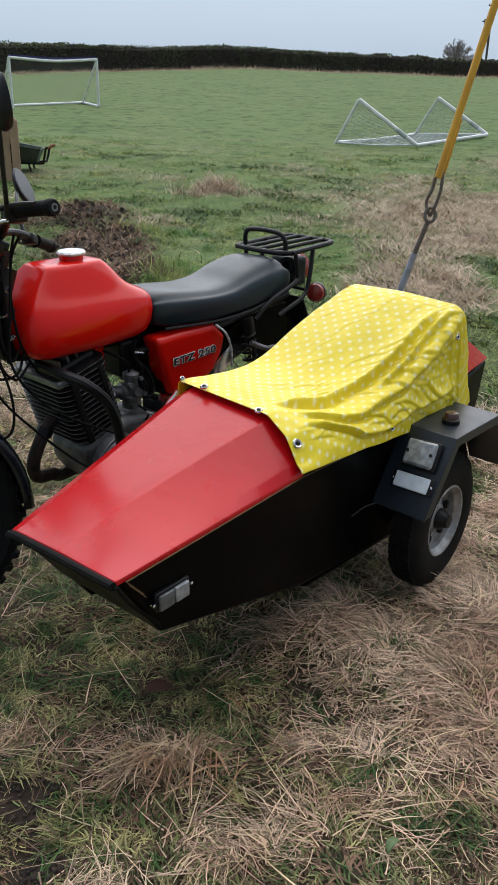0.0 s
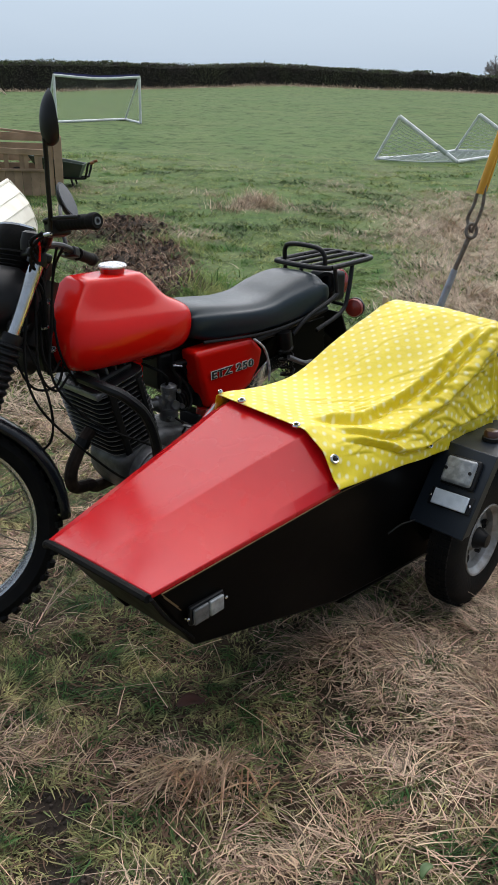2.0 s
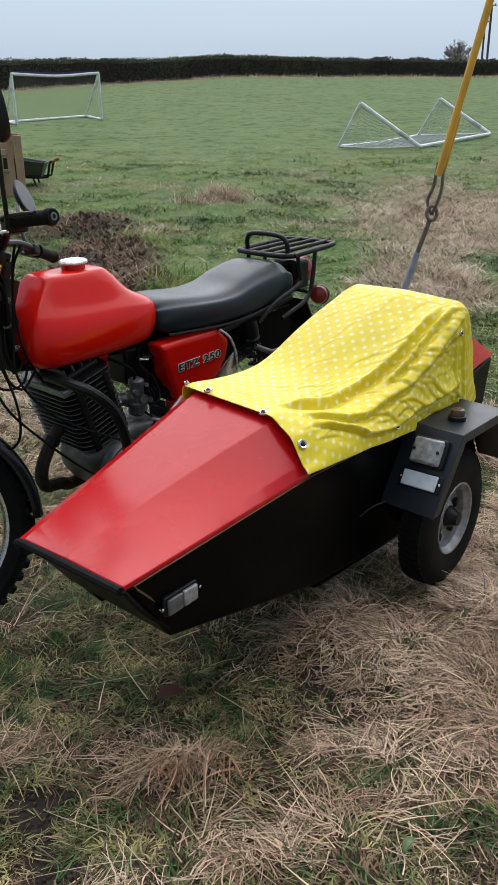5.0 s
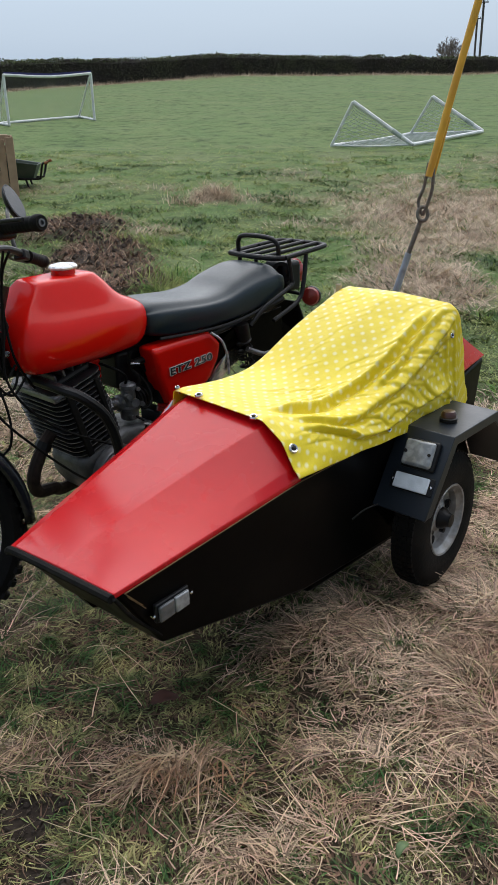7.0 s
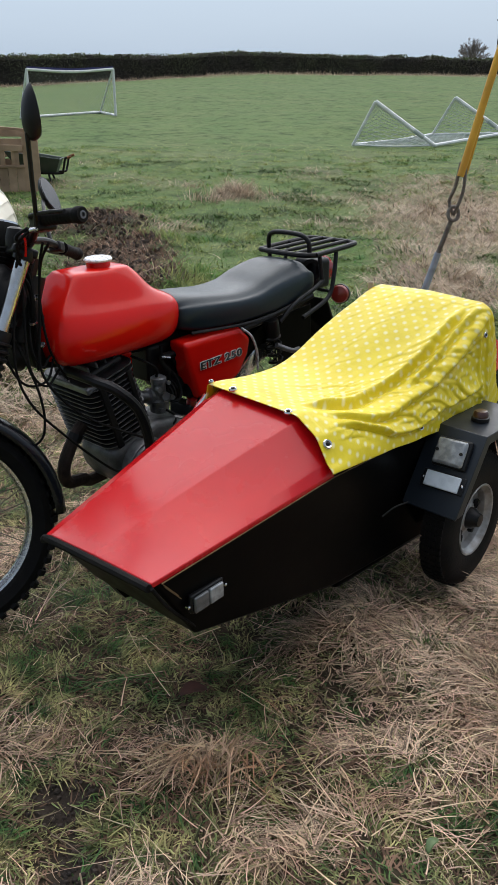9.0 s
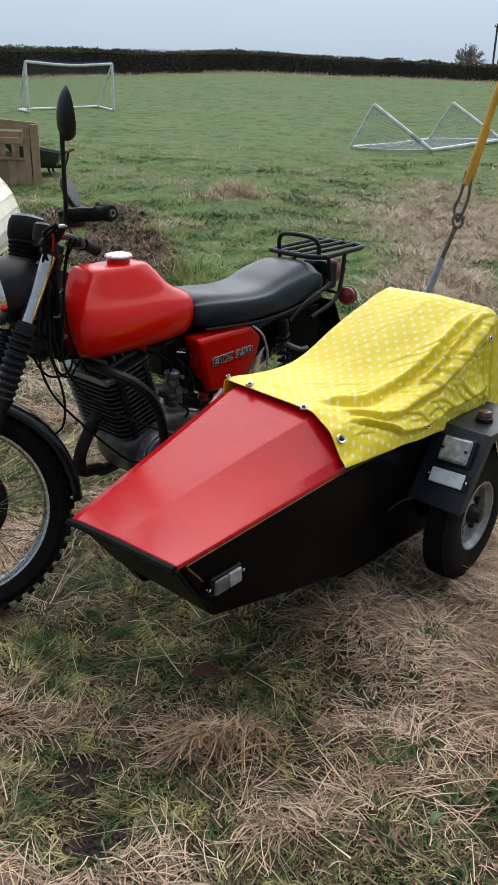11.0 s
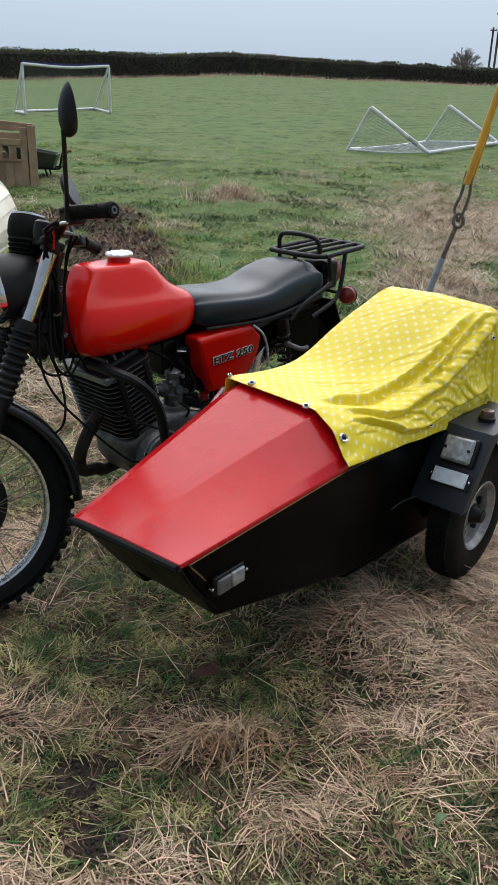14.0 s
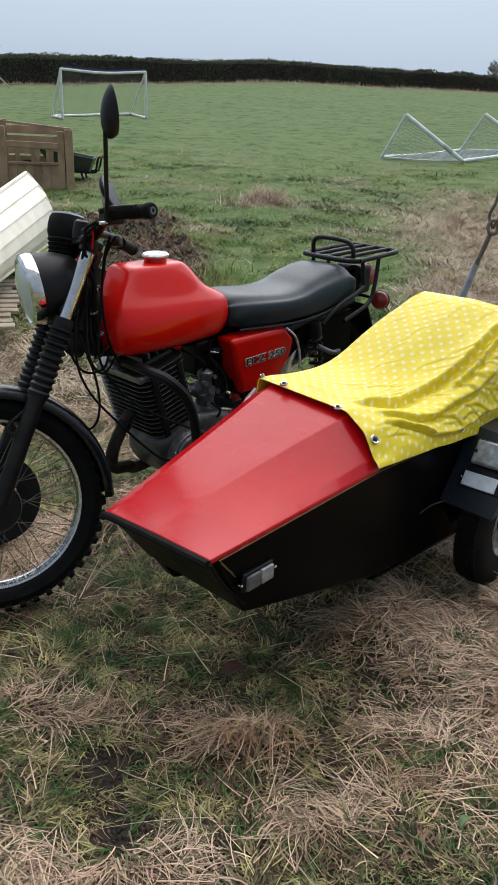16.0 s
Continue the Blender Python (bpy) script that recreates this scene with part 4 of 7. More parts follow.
    # eyelets with studs
    for p, d, r_ in (((0.060, 0.636, 0.674), (0.15, 0.02, 1), 0.011), ((0.057, 0.818, 0.660), (0.2, 0.1, 1), 0.011), ((0.040, 0.924, 0.604), (0.15, 0.80, 0.60), 0.0125),
                     ((-0.300, 0.958, 0.560), (0.05, 1, 0.25), 0.009), ((-0.600, 0.950, 0.745), (-0.1, 1, 0.2), 0.009), ((0.056, 0.553, 0.674), (0.2, -0.1, 1), 0.007)):
        bm = bmesh.new()
        lathe(bm, [(0.45 * r_, 0.001), (0.55 * r_, 0.005), (0.8 * r_, 0.006), (r_, 0.003), (r_, 0.0), (0.45 * r_, 0.0)], axis(p, d), 20)
        e = part("eyelet", bm, CHROME, s, "bright metal eyelet")
        bm = bmesh.new()
        lathe(bm, [(0.001, 0.001), (0.42 * r_, 0.001), (0.38 * r_, 0.006), (0.001, 0.008)], axis(p, d), 12)
        part("stud", bm, SATIN, e)
    # cardboard-coloured batten poking out at the seat back corner
    bm = bmesh.new()
    box(bm, (-0.612, 0.548, 0.79), (-0.602, 0.566, 0.836))
    bevel(part("batten", bm, PALLETW, s, "end of a pale wooden batten"), 0.003)
    return s


sidecar = build_sidecar()
cover = build_cover()

# ---- motorcycle ----
BIKE = RIG @ Matrix.Translation((0, 0.04, 0)) @ Matrix.Rotation(radians(1.5), 4, "Z")


def ring_section(f, ztop, wt, zm, wm, zb, wb, drop=0.03):
    half = [(0, ztop), (wt - 0.014, ztop - 0.001), (wt + 0.004, ztop - 0.010), (wt + 0.45 * (wm - wt), ztop + 0.45 * (zm - ztop)), (wm - 0.006, zm + 0.03), (wm, zm - 0.01), (wm * 0.96, zb + 0.02), (wb, zb), (0, zb)]
    right = [(-y, z) for y, z in reversed(half[1:-1])]
    return [Vector((f, y, z)) for y, z in half + right]


def build_motorcycle():
    b = thing("motorcycle", "red motorcycle with black seat and rear rack, parked on grass", "motorcycle", BIKE)
    # tank: level slices (height, front, rear, half width, narrowing of the tail)
    bm = bmesh.new()
    slices = [(0.655, 0.196, -0.190, 0.090, 0.80), (0.663, 0.232, -0.206, 0.122, 0.80), (0.684, 0.254, -0.224, 0.145, 0.80), (0.717, 0.264, -0.236, 0.154, 0.78),
              (0.752, 0.263, -0.240, 0.153, 0.76), (0.782, 0.251, -0.234, 0.140, 0.76), (0.803, 0.236, -0.192, 0.125, 0.78), (0.818, 0.223, -0.152, 0.113, 0.84),
              (0.842, 0.198, -0.122, 0.096, 0.92), (0.872, 0.168, -0.098, 0.077, 0.96), (0.895, 0.146, -0.070, 0.062, 0.98), (0.901, 0.136, -0.058, 0.053, 0.98)]
    around = [(0.0, 0.0), (0.0, 0.52), (0.018, 0.85), (0.10, 0.965), (0.26, 1.0), (0.46, 1.0), (0.66, 0.985), (0.84, 0.93), (0.955, 0.76), (1.0, 0.40), (1.0, 0.0)]
    loops = []
    for z, xf, xr, w, tail in slices:
        half = [(xf + (xr - xf) * u, w * v * (1 - (1 - tail) * u ** 2)) for u, v in around]
        loops.append([Vector((x, y, z)) for x, y in half] + [Vector((x, -y, z)) for x, y in reversed(half[1:-1])])
    vv = rings(bm, loops, cap=False)
    npt = len(loops[0])
    for ring in (vv[0], vv[-1]):
        mid_ = [bm.verts.new(v.co.lerp(sum((w.co for w in ring), Vector()) / npt, 0.55)) for v in ring]
        for q in range(npt):
            bm.faces.new((ring[q], ring[(q + 1) % npt], mid_[(q + 1) % npt], mid_[q]))
        bm.faces.new(mid_)
    cl = bm.edges.layers.float.new("crease_edge")
    for a, b_ in zip(vv[5:-1], vv[6:]):
        for q in (2, npt - 2):
            bm.edges.get((a[q], b_[q]))[cl] = 0.72
    for q in range(npt):
        e = bm.edges.get((vv[-2][q], vv[-2][(q + 1) % npt]))
        e[cl] = 0.45
    tank = subsurf(part("fuel_tank", bm, TANK, b, "glossy red fuel tank", 180), 2)
    bm = bmesh.new()
    lathe(bm, [(0.001, 0), (0.035, 0), (0.034, 0.032), (0.032, 0.036), (0.001, 0.036)], axis((0.016, 0, 0.884), (0.04, 0, 1)), 32)
    neck = part("filler_neck", bm, TANK, tank)
    bm = bmesh.new()
    lathe(bm, [(0.001, 0), (0.039, 0), (0.041, 0.002), (0.041, 0.006), (0.037, 0.010), (0.001, 0.011)], axis((0.016, 0, 0.916), (0.04, 0, 1)), 32)
    part("filler_cap", bm, WHITECAP, tank, "worn silver-white filler cap")
    # seat
    bm = bmesh.new()
    ss = [(-0.200, 0.745, 0.05, 0.72, 0.085, 0.690, 0.07, 0.02), (-0.222, 0.786, 0.085, 0.725, 0.120, 0.672, 0.11, 0.035), (-0.33, 0.776, 0.095, 0.720, 0.130, 0.662, 0.125, 0.03), (-0.44, 0.764, 0.100, 0.715, 0.135, 0.660, 0.128, 0.03), (-0.50, 0.766, 0.102, 0.715, 0.137, 0.662, 0.128, 0.03), (-0.56, 0.774, 0.098, 0.720, 0.137, 0.664, 0.128, 0.03),
          (-0.60, 0.792, 0.098, 0.732, 0.136, 0.668, 0.127, 0.03), (-0.66, 0.808, 0.098, 0.742, 0.135, 0.672, 0.125, 0.03), (-0.74, 0.828, 0.090, 0.75, 0.130, 0.684, 0.12, 0.035), (-0.82, 0.822, 0.080, 0.755, 0.120, 0.698, 0.11, 0.04), (-0.875, 0.775, 0.065, 0.745, 0.100, 0.708, 0.09, 0.02), (-0.885, 0.745, 0.04, 0.73, 0.07, 0.715, 0.06, 0.01)]
    rings(bm, [ring_section(*q) for q in ss])
    seat = subsurf(part("seat", bm, VINYL, b, "black padded dual seat", 180), 2)
    for sgn in (-1, 1):
        bm = bmesh.new()
        tube(bm, [(-0.23, sgn * 0.122, 0.674), (-0.45, sgn * 0.134, 0.664), (-0.64, sgn * 0.132, 0.674), (-0.86, sgn * 0.105, 0.709)], 0.005, 8, 6)
        part("piping", bm, PLASTIC, seat)
    # side panels with lettering
    poly = [(-0.186, 0.650), (-0.30, 0.656), (-0.435, 0.660), (-0.490, 0.612), (-0.478, 0.558), (-0.436, 0.496), (-0.375, 0.458), (-0.240, 0.455), (-0.208, 0.560)]
    for sgn in (-1, 1):
        bm = bmesh.new()
        y1 = 0.140 * sgn
        mid_ = [(x + 0.0, z) for x, z in poly]
        ins = [(x * 0.985 - 0.004, 0.56 + (z - 0.56) * 0.93) for x, z in poly]
        rings(bm, [[Vector((x, 0.055 * sgn, z)) for x, z in mid_], [Vector((x, y1 - 0.02 * sgn, z)) for x, z in mid_], [Vector((x, y1 - 0.004 * sgn, z)) for x, z in ins]])
        panel = bevel(part("side_panel", bm, TANK, b, "glossy red side panel with model lettering", 40), 0.014, 4, 25)
    for off, depth, material, nm in ((0.0022, 0.0012, TEXTW, "lettering_edge"), (0.0, 0.0020, TEXTB, "lettering")):
        cu = bpy.data.curves.new(nm, "FONT")
        cu.body, cu.size, cu.extrude, cu.offset, cu.space_character, cu.align_x = "ETZ 250", 0.049, depth, off + 0.0012, 1.12, "CENTER"
        tmp = bpy.data.objects.new(nm, cu)
        scene.collection.objects.link(tmp)
        me = bpy.data.meshes.new_from_object(tmp.evaluated_get(bpy.context.evaluated_depsgraph_get()))
        bpy.data.objects.remove(tmp)
        me.materials.clear()
        me.materials.append(material)
        o = new(nm, me)
        o.parent = panel
        o.matrix_basis = Matrix.Translation((-0.342, 0.1395, 0.560)) @ Matrix.Rotation(radians(180), 4, "Z") @ Matrix.Rotation(radians(90), 4, "X") @ Matrix.Rotation(radians(3.0), 4, "Z") @ Matrix.Diagonal((1.0, 0.68, 1.0, 1))
    # frame
    def tubepart(name, pts, r, material=SATIN, n=6, parent=b, label="", seg=10):
        bm = bmesh.new()
        tube(bm, pts, r, seg, n)
        return part(name, bm, material, parent, label)

    tubepart("frame_spine", [(0.285, -0.05, 0.775), (0.17, -0.06, 0.665), (-0.10, 0, 0.640), (-0.50, 0, 0.64)], 0.024)
    for sgn in (-1, 1):
        tubepart("frame_rail", [(-0.15, sgn * 0.06, 0.60), (-0.30, sgn * 0.09, 0.62), (-0.55, sgn * 0.105, 0.645), (-0.85, sgn * 0.10, 0.69)], 0.012)
        tubepart("frame_rail", [(-0.20, sgn * 0.06, 0.60), (-0.28, sgn * 0.09, 0.45), (-0.26, sgn * 0.10, 0.30)], 0.013)
    # engine
    bm = bmesh.new()
    slab(bm, [(0.050, 0.235), (0.095, 0.300), (0.098, 0.372), (0.03, 0.392), (-0.075, 0.425), (-0.20, 0.405), (-0.30, 0.34), (-0.30, 0.26), (-0.20, 0.225)], -0.060, 0.115)
    eng = bevel(part("engine", bm, CRANK, b, "grey cast engine with black finned cylinder", 40), 0.025, 4, 30)
    for cx, cz, r_, y1 in ((-0.018, 0.300, 0.088, 0.150), (-0.175, 0.315, 0.066, 0.142)):
        bm = bmesh.new()
        lathe(bm, [(0.001, 0), (r_, 0), (r_, y1 - 0.118), (r_ - 0.006, y1 - 0.108), (r_ - 0.013, y1 - 0.112), (r_ - 0.018, y1 - 0.104), (r_ * 0.50, y1 - 0.100), (r_ * 0.46, y1 - 0.094), (0.001, y1 - 0.094)], axis((cx, 0.105, cz), (0, 1, 0)), 40)
        part("engine_cover", bm, ALU, eng)
        for q in range(5):
            a = 0.4 + 2 * math.pi * q / 5
            bm = bmesh.new()
            lathe(bm, [(0.001, 0), (0.0065, 0), (0.0065, 0.006), (0.001, 0.007)], axis((cx + (r_ - 0.010) * math.cos(a), 0.105 + y1 - 0.113, cz + (r_ - 0.010) * math.sin(a)), (0, 1, 0)), 8)
            part("cover_screw", bm, CHROME, eng)
    lean = Matrix.Translation((0.020, 0, 0.398)) @ Matrix.Rotation(radians(16), 4, "Y")
    bm = bmesh.new()
    box(bm, (-0.060, -0.085, -0.03), (0.060, 0.085, 0.24), lean)
    bevel(part("cylinder", bm, RUBBER, eng), 0.02, 3)

    def fin_part(name, hx, hy, th, at):
        """One cooling fin: a dark plate with a bare rim, coloured lighter as if catching light."""
        bm = bmesh.new()
        pts, rad = [], 0.040
        for sx, sy, a0 in ((1, 1, 0), (-1, 1, 90), (-1, -1, 180), (1, -1, 270)):
            for k in range(6):
                a = radians(a0 + 18 * k)
                pts.append((sx * (hx - rad) + rad * math.cos(a), sy * (hy - rad) + rad * math.sin(a)))
        rings(bm, [[Vector((x * 0.985, y * 0.985, -th / 2)) for x, y in pts], [Vector((x, y, -th * 0.3)) for x, y in pts], [Vector((x, y, th * 0.3)) for x, y in pts], [Vector((x * 0.985, y * 0.985, th / 2)) for x, y in pts]])
        o = part(name, bm, FIN, eng)
        o.data.materials.append(FINRIM)
        for f in o.data.polygons:
            f.material_index = 1 if abs(f.normal.z) < 0.5 else 0
        o.matrix_basis = lean @ Matrix.Translation(at)
        return o

    fin = fin_part("cooling_fin", 0.090, 0.124, 0.0042, (0, 0, 0.010))
    for k in range(1, 12):
        again(fin, lean @ Matrix.Translation((0.0006 * k, 0, 0.010 + 0.0164 * k)), eng)
    # cylinder head: a bright thick front rib, then tall dark fins
    bm = bmesh.new()
    box(bm, (0.030, -0.108, 0.201), (0.095, 0.112, 0.224), lean)
    bevel(part("head_rib", bm, ALUB, eng, "bright alloy cylinder head rib"), 0.006, 3)
    for k in range(2):
        fin_part("head_fin", 0.092, 0.122, 0.006, (0.002, 0, 0.207 + 0.017 * k))
    bm = bmesh.new()
    box(bm, (-0.075, -0.08, 0.205), (0.070, 0.08, 0.245), lean)
    bevel(part("cylinder_head", bm, FIN, eng, "dark finned cylinder head"), 0.012, 3)
    for dx in (-0.050, -0.018, 0.014, 0.046):
        bm = bmesh.new()
        box(bm, (dx - 0.004, -0.075, 0.240), (dx + 0.004, 0.075, 0.262), lean)
        bevel(part("head_fin", bm, ALU, eng), 0.003)
    for sy in (0.1235, -0.1235):
        for dx, w_ in ((0.052, 0.011), (-0.050, 0.008)):
            bm = bmesh.new()
            box(bm, (dx - w_, sy - 0.006, 0.0), (dx + w_, sy + 0.004, 0.212), lean)
            bevel(part("rubber_damper", bm, RUBBER, eng, "black rubber fin damper"), 0.003)
    bm = bmesh.new()
    lathe(bm, [(0.001, 0), (0.010, 0), (0.010, 0.03), (0.006, 0.045), (0.001, 0.05)], axis(lean @ Vector((0.01, 0.0, 0.245)), (0.1, 0.2, 1)), 12)
    part("spark_plug_cap", bm, PLASTIC, eng)
    # carburettor
    bm = bmesh.new()
    lathe(bm, [(0.001, 0), (0.030, 0), (0.030, 0.006), (0.020, 0.010), (0.020, 0.035), (0.027, 0.042), (0.027, 0.085), (0.024, 0.095), (0.001, 0.095)], axis((-0.052, 0.055, 0.492), (-1, 0.15, -0.1)), 20)
    lathe(bm, [(0.001, 0), (0.020, 0), (0.030, 0.006), (0.030, 0.036), (0.034, 0.038), (0.034, 0.044), (0.024, 0.048), (0.022, 0.100), (0.025, 0.102), (0.025, 0.116), (0.012, 0.124), (0.001, 0.126)], axis((-0.125, 0.075, 0.432), (0.04, 0.05, 1)), 20)
    for dx, dz, r_, h_ in ((0.0, 0.06, 0.010, 0.030), (0.022, 0.085, 0.006, 0.026), (-0.026, 0.050, 0.006, 0.030), (0.018, 0.018, 0.005, 0.034), (-0.016, 0.100, 0.005, 0.026)):
        lathe(bm, [(0.001, 0), (r_, 0), (r_, h_ * 0.7), (r_ * 1.4, h_ * 0.72), (r_ * 1.4, h_), (0.001, h_)], axis((-0.125 + dx, 0.090, 0.432 + dz), (0.25, 1, 0.1)), 10)
    carb = part("carburettor", bm, ALU, b, "dull alloy carburettor")
    bm = bmesh.new()
    lathe(bm, [(0.001, 0), (0.036, 0), (0.036, 0.008), (0.001, 0.008)], axis((-0.047, 0.055, 0.495), (-1, 0.1, -0.1)), 4)
    part("inlet_flange", bm, ALU, carb)
    tubepart("choke_cable", [(-0.110, 0.083, 0.545), (-0.105, 0.092, 0.580), (-0.070, 0.085, 0.610), (-0.02, 0.03, 0.64)], 0.0045, RUBBER, 6, seg=7)
    tubepart("overflow_hose", [(-0.140, 0.112, 0.470), (-0.160, 0.128, 0.475), (-0.178, 0.122, 0.500), (-0.172, 0.105, 0.545), (-0.150, 0.09, 0.580)], 0.0042, RUBBER, 6, seg=7)
    tubepart("overflow_hose", [(-0.120, 0.112, 0.450), (-0.140, 0.130, 0.430), (-0.150, 0.120, 0.405), (-0.140, 0.10, 0.38)], 0.0040, RUBBER, 6, seg=7)
    tubepart("intake_hose", [(-0.150, 0.065, 0.485), (-0.19, 0.06, 0.49), (-0.24, 0.05, 0.51)], 0.032, RUBBER)
    for q in range(4):
        bm = bmesh.new()
        lathe(bm, [(0.030, -0.003), (0.0355, -0.003), (0.0355, 0.003), (0.030, 0.003), (0.030, -0.003)], axis((-0.160 - 0.013 * q, 0.064 - 0.001 * q, 0.486 + 0.001 * q), (-1, -0.1, 0.15)), 20)
        part("hose_rib", bm, PLASTIC, b)
    bm = bmesh.new()
    lathe(bm, [(0.001, 0), (0.018, 0), (0.018, 0.022), (0.001, 0.024)], axis((-0.238, 0.10, 0.435), (0, 0.3, 1)), 14)
    part("reservoir_cap", bm, REDLENS, b, "small red cap")
    bm = bmesh.new()
    box(bm, (-0.262, 0.02, 0.385), (-0.215, 0.115, 0.436))
    bevel(part("oil_reservoir", bm, PLASTIC, b), 0.006)
    bm = bmesh.new()
    box(bm, (-0.420, -0.115, 0.455), (-0.225, 0.112, 0.640))
    bevel(part("airbox", bm, PLASTIC, b, "black airbox between the side panels"), 0.012, 3)
    bm = bmesh.new()
    box(bm, (-0.225, -0.085, 0.520), (-0.115, 0.045, 0.640))
    bevel(part("air_duct", bm, PLASTIC, b), 0.012, 3)
    bm = bmesh.new()
    box(bm, (-0.045, -0.03, 0.55), (0.0, 0.055, 0.645))
    bevel(part("ignition_coil", bm, TANK, b, "red painted bracket"), 0.006)
    tubepart("fuel_tap", [(-0.13, 0.09, 0.65), (-0.13, 0.09, 0.60), (-0.150, 0.10, 0.56), (-0.145, 0.09, 0.50)], 0.006, RUBBER)
    tubepart("tap_lever", [(-0.125, 0.098, 0.616), (-0.150, 0.110, 0.611)], 0.0035, RIMALU, 0)
    # exhaust
    tubepart("exhaust_pipe", [(0.140, 0.03, 0.455), (0.172, 0.03, 0.42), (0.215, 0.03, 0.345), (0.205, 0.02, 0.285), (0.135, 0.0, 0.262), (0.02, -0.05, 0.225), (-0.50, -0.14, 0.24)], 0.0195, RUST, 8)
    tubepart("exhaust_clamp", [(0.165, 0.03, 0.430), (0.178, 0.03, 0.412)], 0.025, SATIN, 0)
    # crash bar
    tubepart("crash_bar", [(0.19, 0.05, 0.635), (0.185, 0.17, 0.630), (0.150, 0.222, 0.605), (0.090, 0.235, 0.535), (0.055, 0.235, 0.42), (0.055, 0.225, 0.30), (0.06, 0.10, 0.235)], 0.0155, PLASTIC, 8, label="thick black crash bar")
    # front fork and all that turns with it, steered to the right
    fixed = set(b.children)
    rake = Vector((0.648 - 0.312, 0, 0.275 - 0.955))
    rk = rake.normalized()
    for sgn in (-1, 1):
        y = 0.092 * sgn
        P = lambda s_: (0.300 + rake.x * s_, y, 0.960 + rake.z * s_)
        tubepart("fork_tube", [P(-0.02), P(0.36)], 0.0185, STANCHION, 0, label="chromed fork tube", seg=20)
        for s_ in (0.0, 0.285):
            bm = bmesh.new()
            lathe(bm, [(0.018, -0.014), (0.027, -0.014), (0.029, 0.0), (0.027, 0.014), (0.018, 0.014)], axis(P(s_), rk), 20)
            part("fork_clamp", bm, SATIN, b)
        prof = []
        for k in range(10):
            x0 = k * 0.0202
            prof += [(0.0355 - 0.0006 * k, x0), (0.0355 - 0.0006 * k, x0 + 0.005), (0.0262, x0 + 0.012), (0.0262, x0 + 0.015)]
        bm = bmesh.new()
        lathe(bm, [(0.018, -0.004)] + prof + [(0.026, 0.205), (0.018, 0.206)], axis(P(0.305), rk), 24)
        part("fork_gaiter", bm, PLASTIC, b, "black ribbed rubber gaiter")
        tubepart("fork_slider", [P(0.56), P(0.80), P(1.01)], 0.0235, SATIN, 0, seg=18)
    bm = bmesh.new()
    box(bm, (-0.03, -0.115, -0.012), (0.035, 0.115, 0.012), Matrix.Translation((0.296, 0, 0.968)) @ Matrix.Rotation(radians(-26), 4, "Y"))
    bevel(part("fork_yoke", bm, SATIN, b), 0.006)
    bm = bmesh.new()
    box(bm, (-0.026, -0.098, -0.012), (0.026, 0.098, 0.012), Matrix.Translation((0.376, 0, 0.795)) @ Matrix.Rotation(radians(-26), 4, "Y"))
    bevel(part("fork_yoke", bm, SATIN, b), 0.006)
    tubepart("steering_head", [(0.270, 0, 0.955), (0.352, 0, 0.785)], 0.030, SATIN, 0)
    # front wheel
    c = Vector((0.638, 0.012, 0.280))
    ax = axis(c, (0.03, 1, 0))
    bm = bmesh.new()
    lathe(bm, [(0.238, -0.020), (0.246, -0.022), (0.250, -0.016), (0.240, -0.012), (0.236, 0.0), (0.240, 0.012), (0.250, 0.016), (0.246, 0.022), (0.238, 0.020), (0.231, 0.010), (0.230, 0.0), (0.231, -0.010), (0.238, -0.020)], ax, 72)
    fw = part("front_wheel", bm, RIMALU, b, "spoked front wheel with alloy rim")
    bm = bmesh.new()
    lathe(bm, [(0.243, -0.018), (0.252, -0.034), (0.276, -0.044), (0.297, -0.036), (0.306, -0.018), (0.308, 0.0), (0.306, 0.018), (0.297, 0.036), (0.276, 0.044), (0.252, 0.034), (0.243, 0.018), (0.24, 0.0), (0.243, -0.018)], ax, 72)
    tyre = part("tyre", bm, RUBBER, fw, "black knobbly tyre")
    knob = bmesh.new()
    box(knob, (-0.012, -0.008, -0.0085), (0.012, 0.008, 0.0085))
    knob = part("tread_block", knob, RUBBER, tyre, smooth=0)
    knob.matrix_basis = ax @ Matrix.Translation((0.008, 0.310, 0))
    for k in range(48):
        mm = ax @ Matrix.Rotation(2 * math.pi * k / 48, 4, "X")
        if k:
            again(knob, mm @ Matrix.Translation((-0.008 if k % 2 else 0.008, 0.310, 0)))
        for sgn in (-1, 1):
            again(knob, mm @ Matrix.Translation((sgn * 0.031, 0.301, 0)) @ Matrix.Rotation(-sgn * 0.75, 4, "Z"))
    bm = bmesh.new()
    lathe(bm, [(0.001, -0.070), (0.020, -0.070), (0.025, -0.045), (0.030, -0.02), (0.060, -0.005), (0.072, 0.010), (0.072, 0.045), (0.066, 0.052), (0.030, 0.054), (0.022, 0.064), (0.012, 0.075), (0.001, 0.075)], ax, 32)
    part("hub", bm, SATIN, fw, "black wheel hub")
    bm = bmesh.new()
    lathe(bm, [(0.073, 0.036), (0.076, 0.040), (0.073, 0.046), (0.070, 0.040), (0.073, 0.036)], ax, 32)
    part("hub_ring", bm, ALU, fw)
    bm = bmesh.new()
    lathe(bm, [(0.001, 0.070), (0.011, 0.070), (0.011, 0.082), (0.001, 0.083)], ax, 6)
    part("axle_nut", bm, CHROME, fw)
    bm = bmesh.new()
    lathe(bm, [(0.075, -0.062), (0.140, -0.062), (0.140, -0.056), (0.075, -0.056), (0.075, -0.062)], ax, 48)
    part("brake_disc", bm, SATIN, fw, "dark brake disc")
    spoke = None
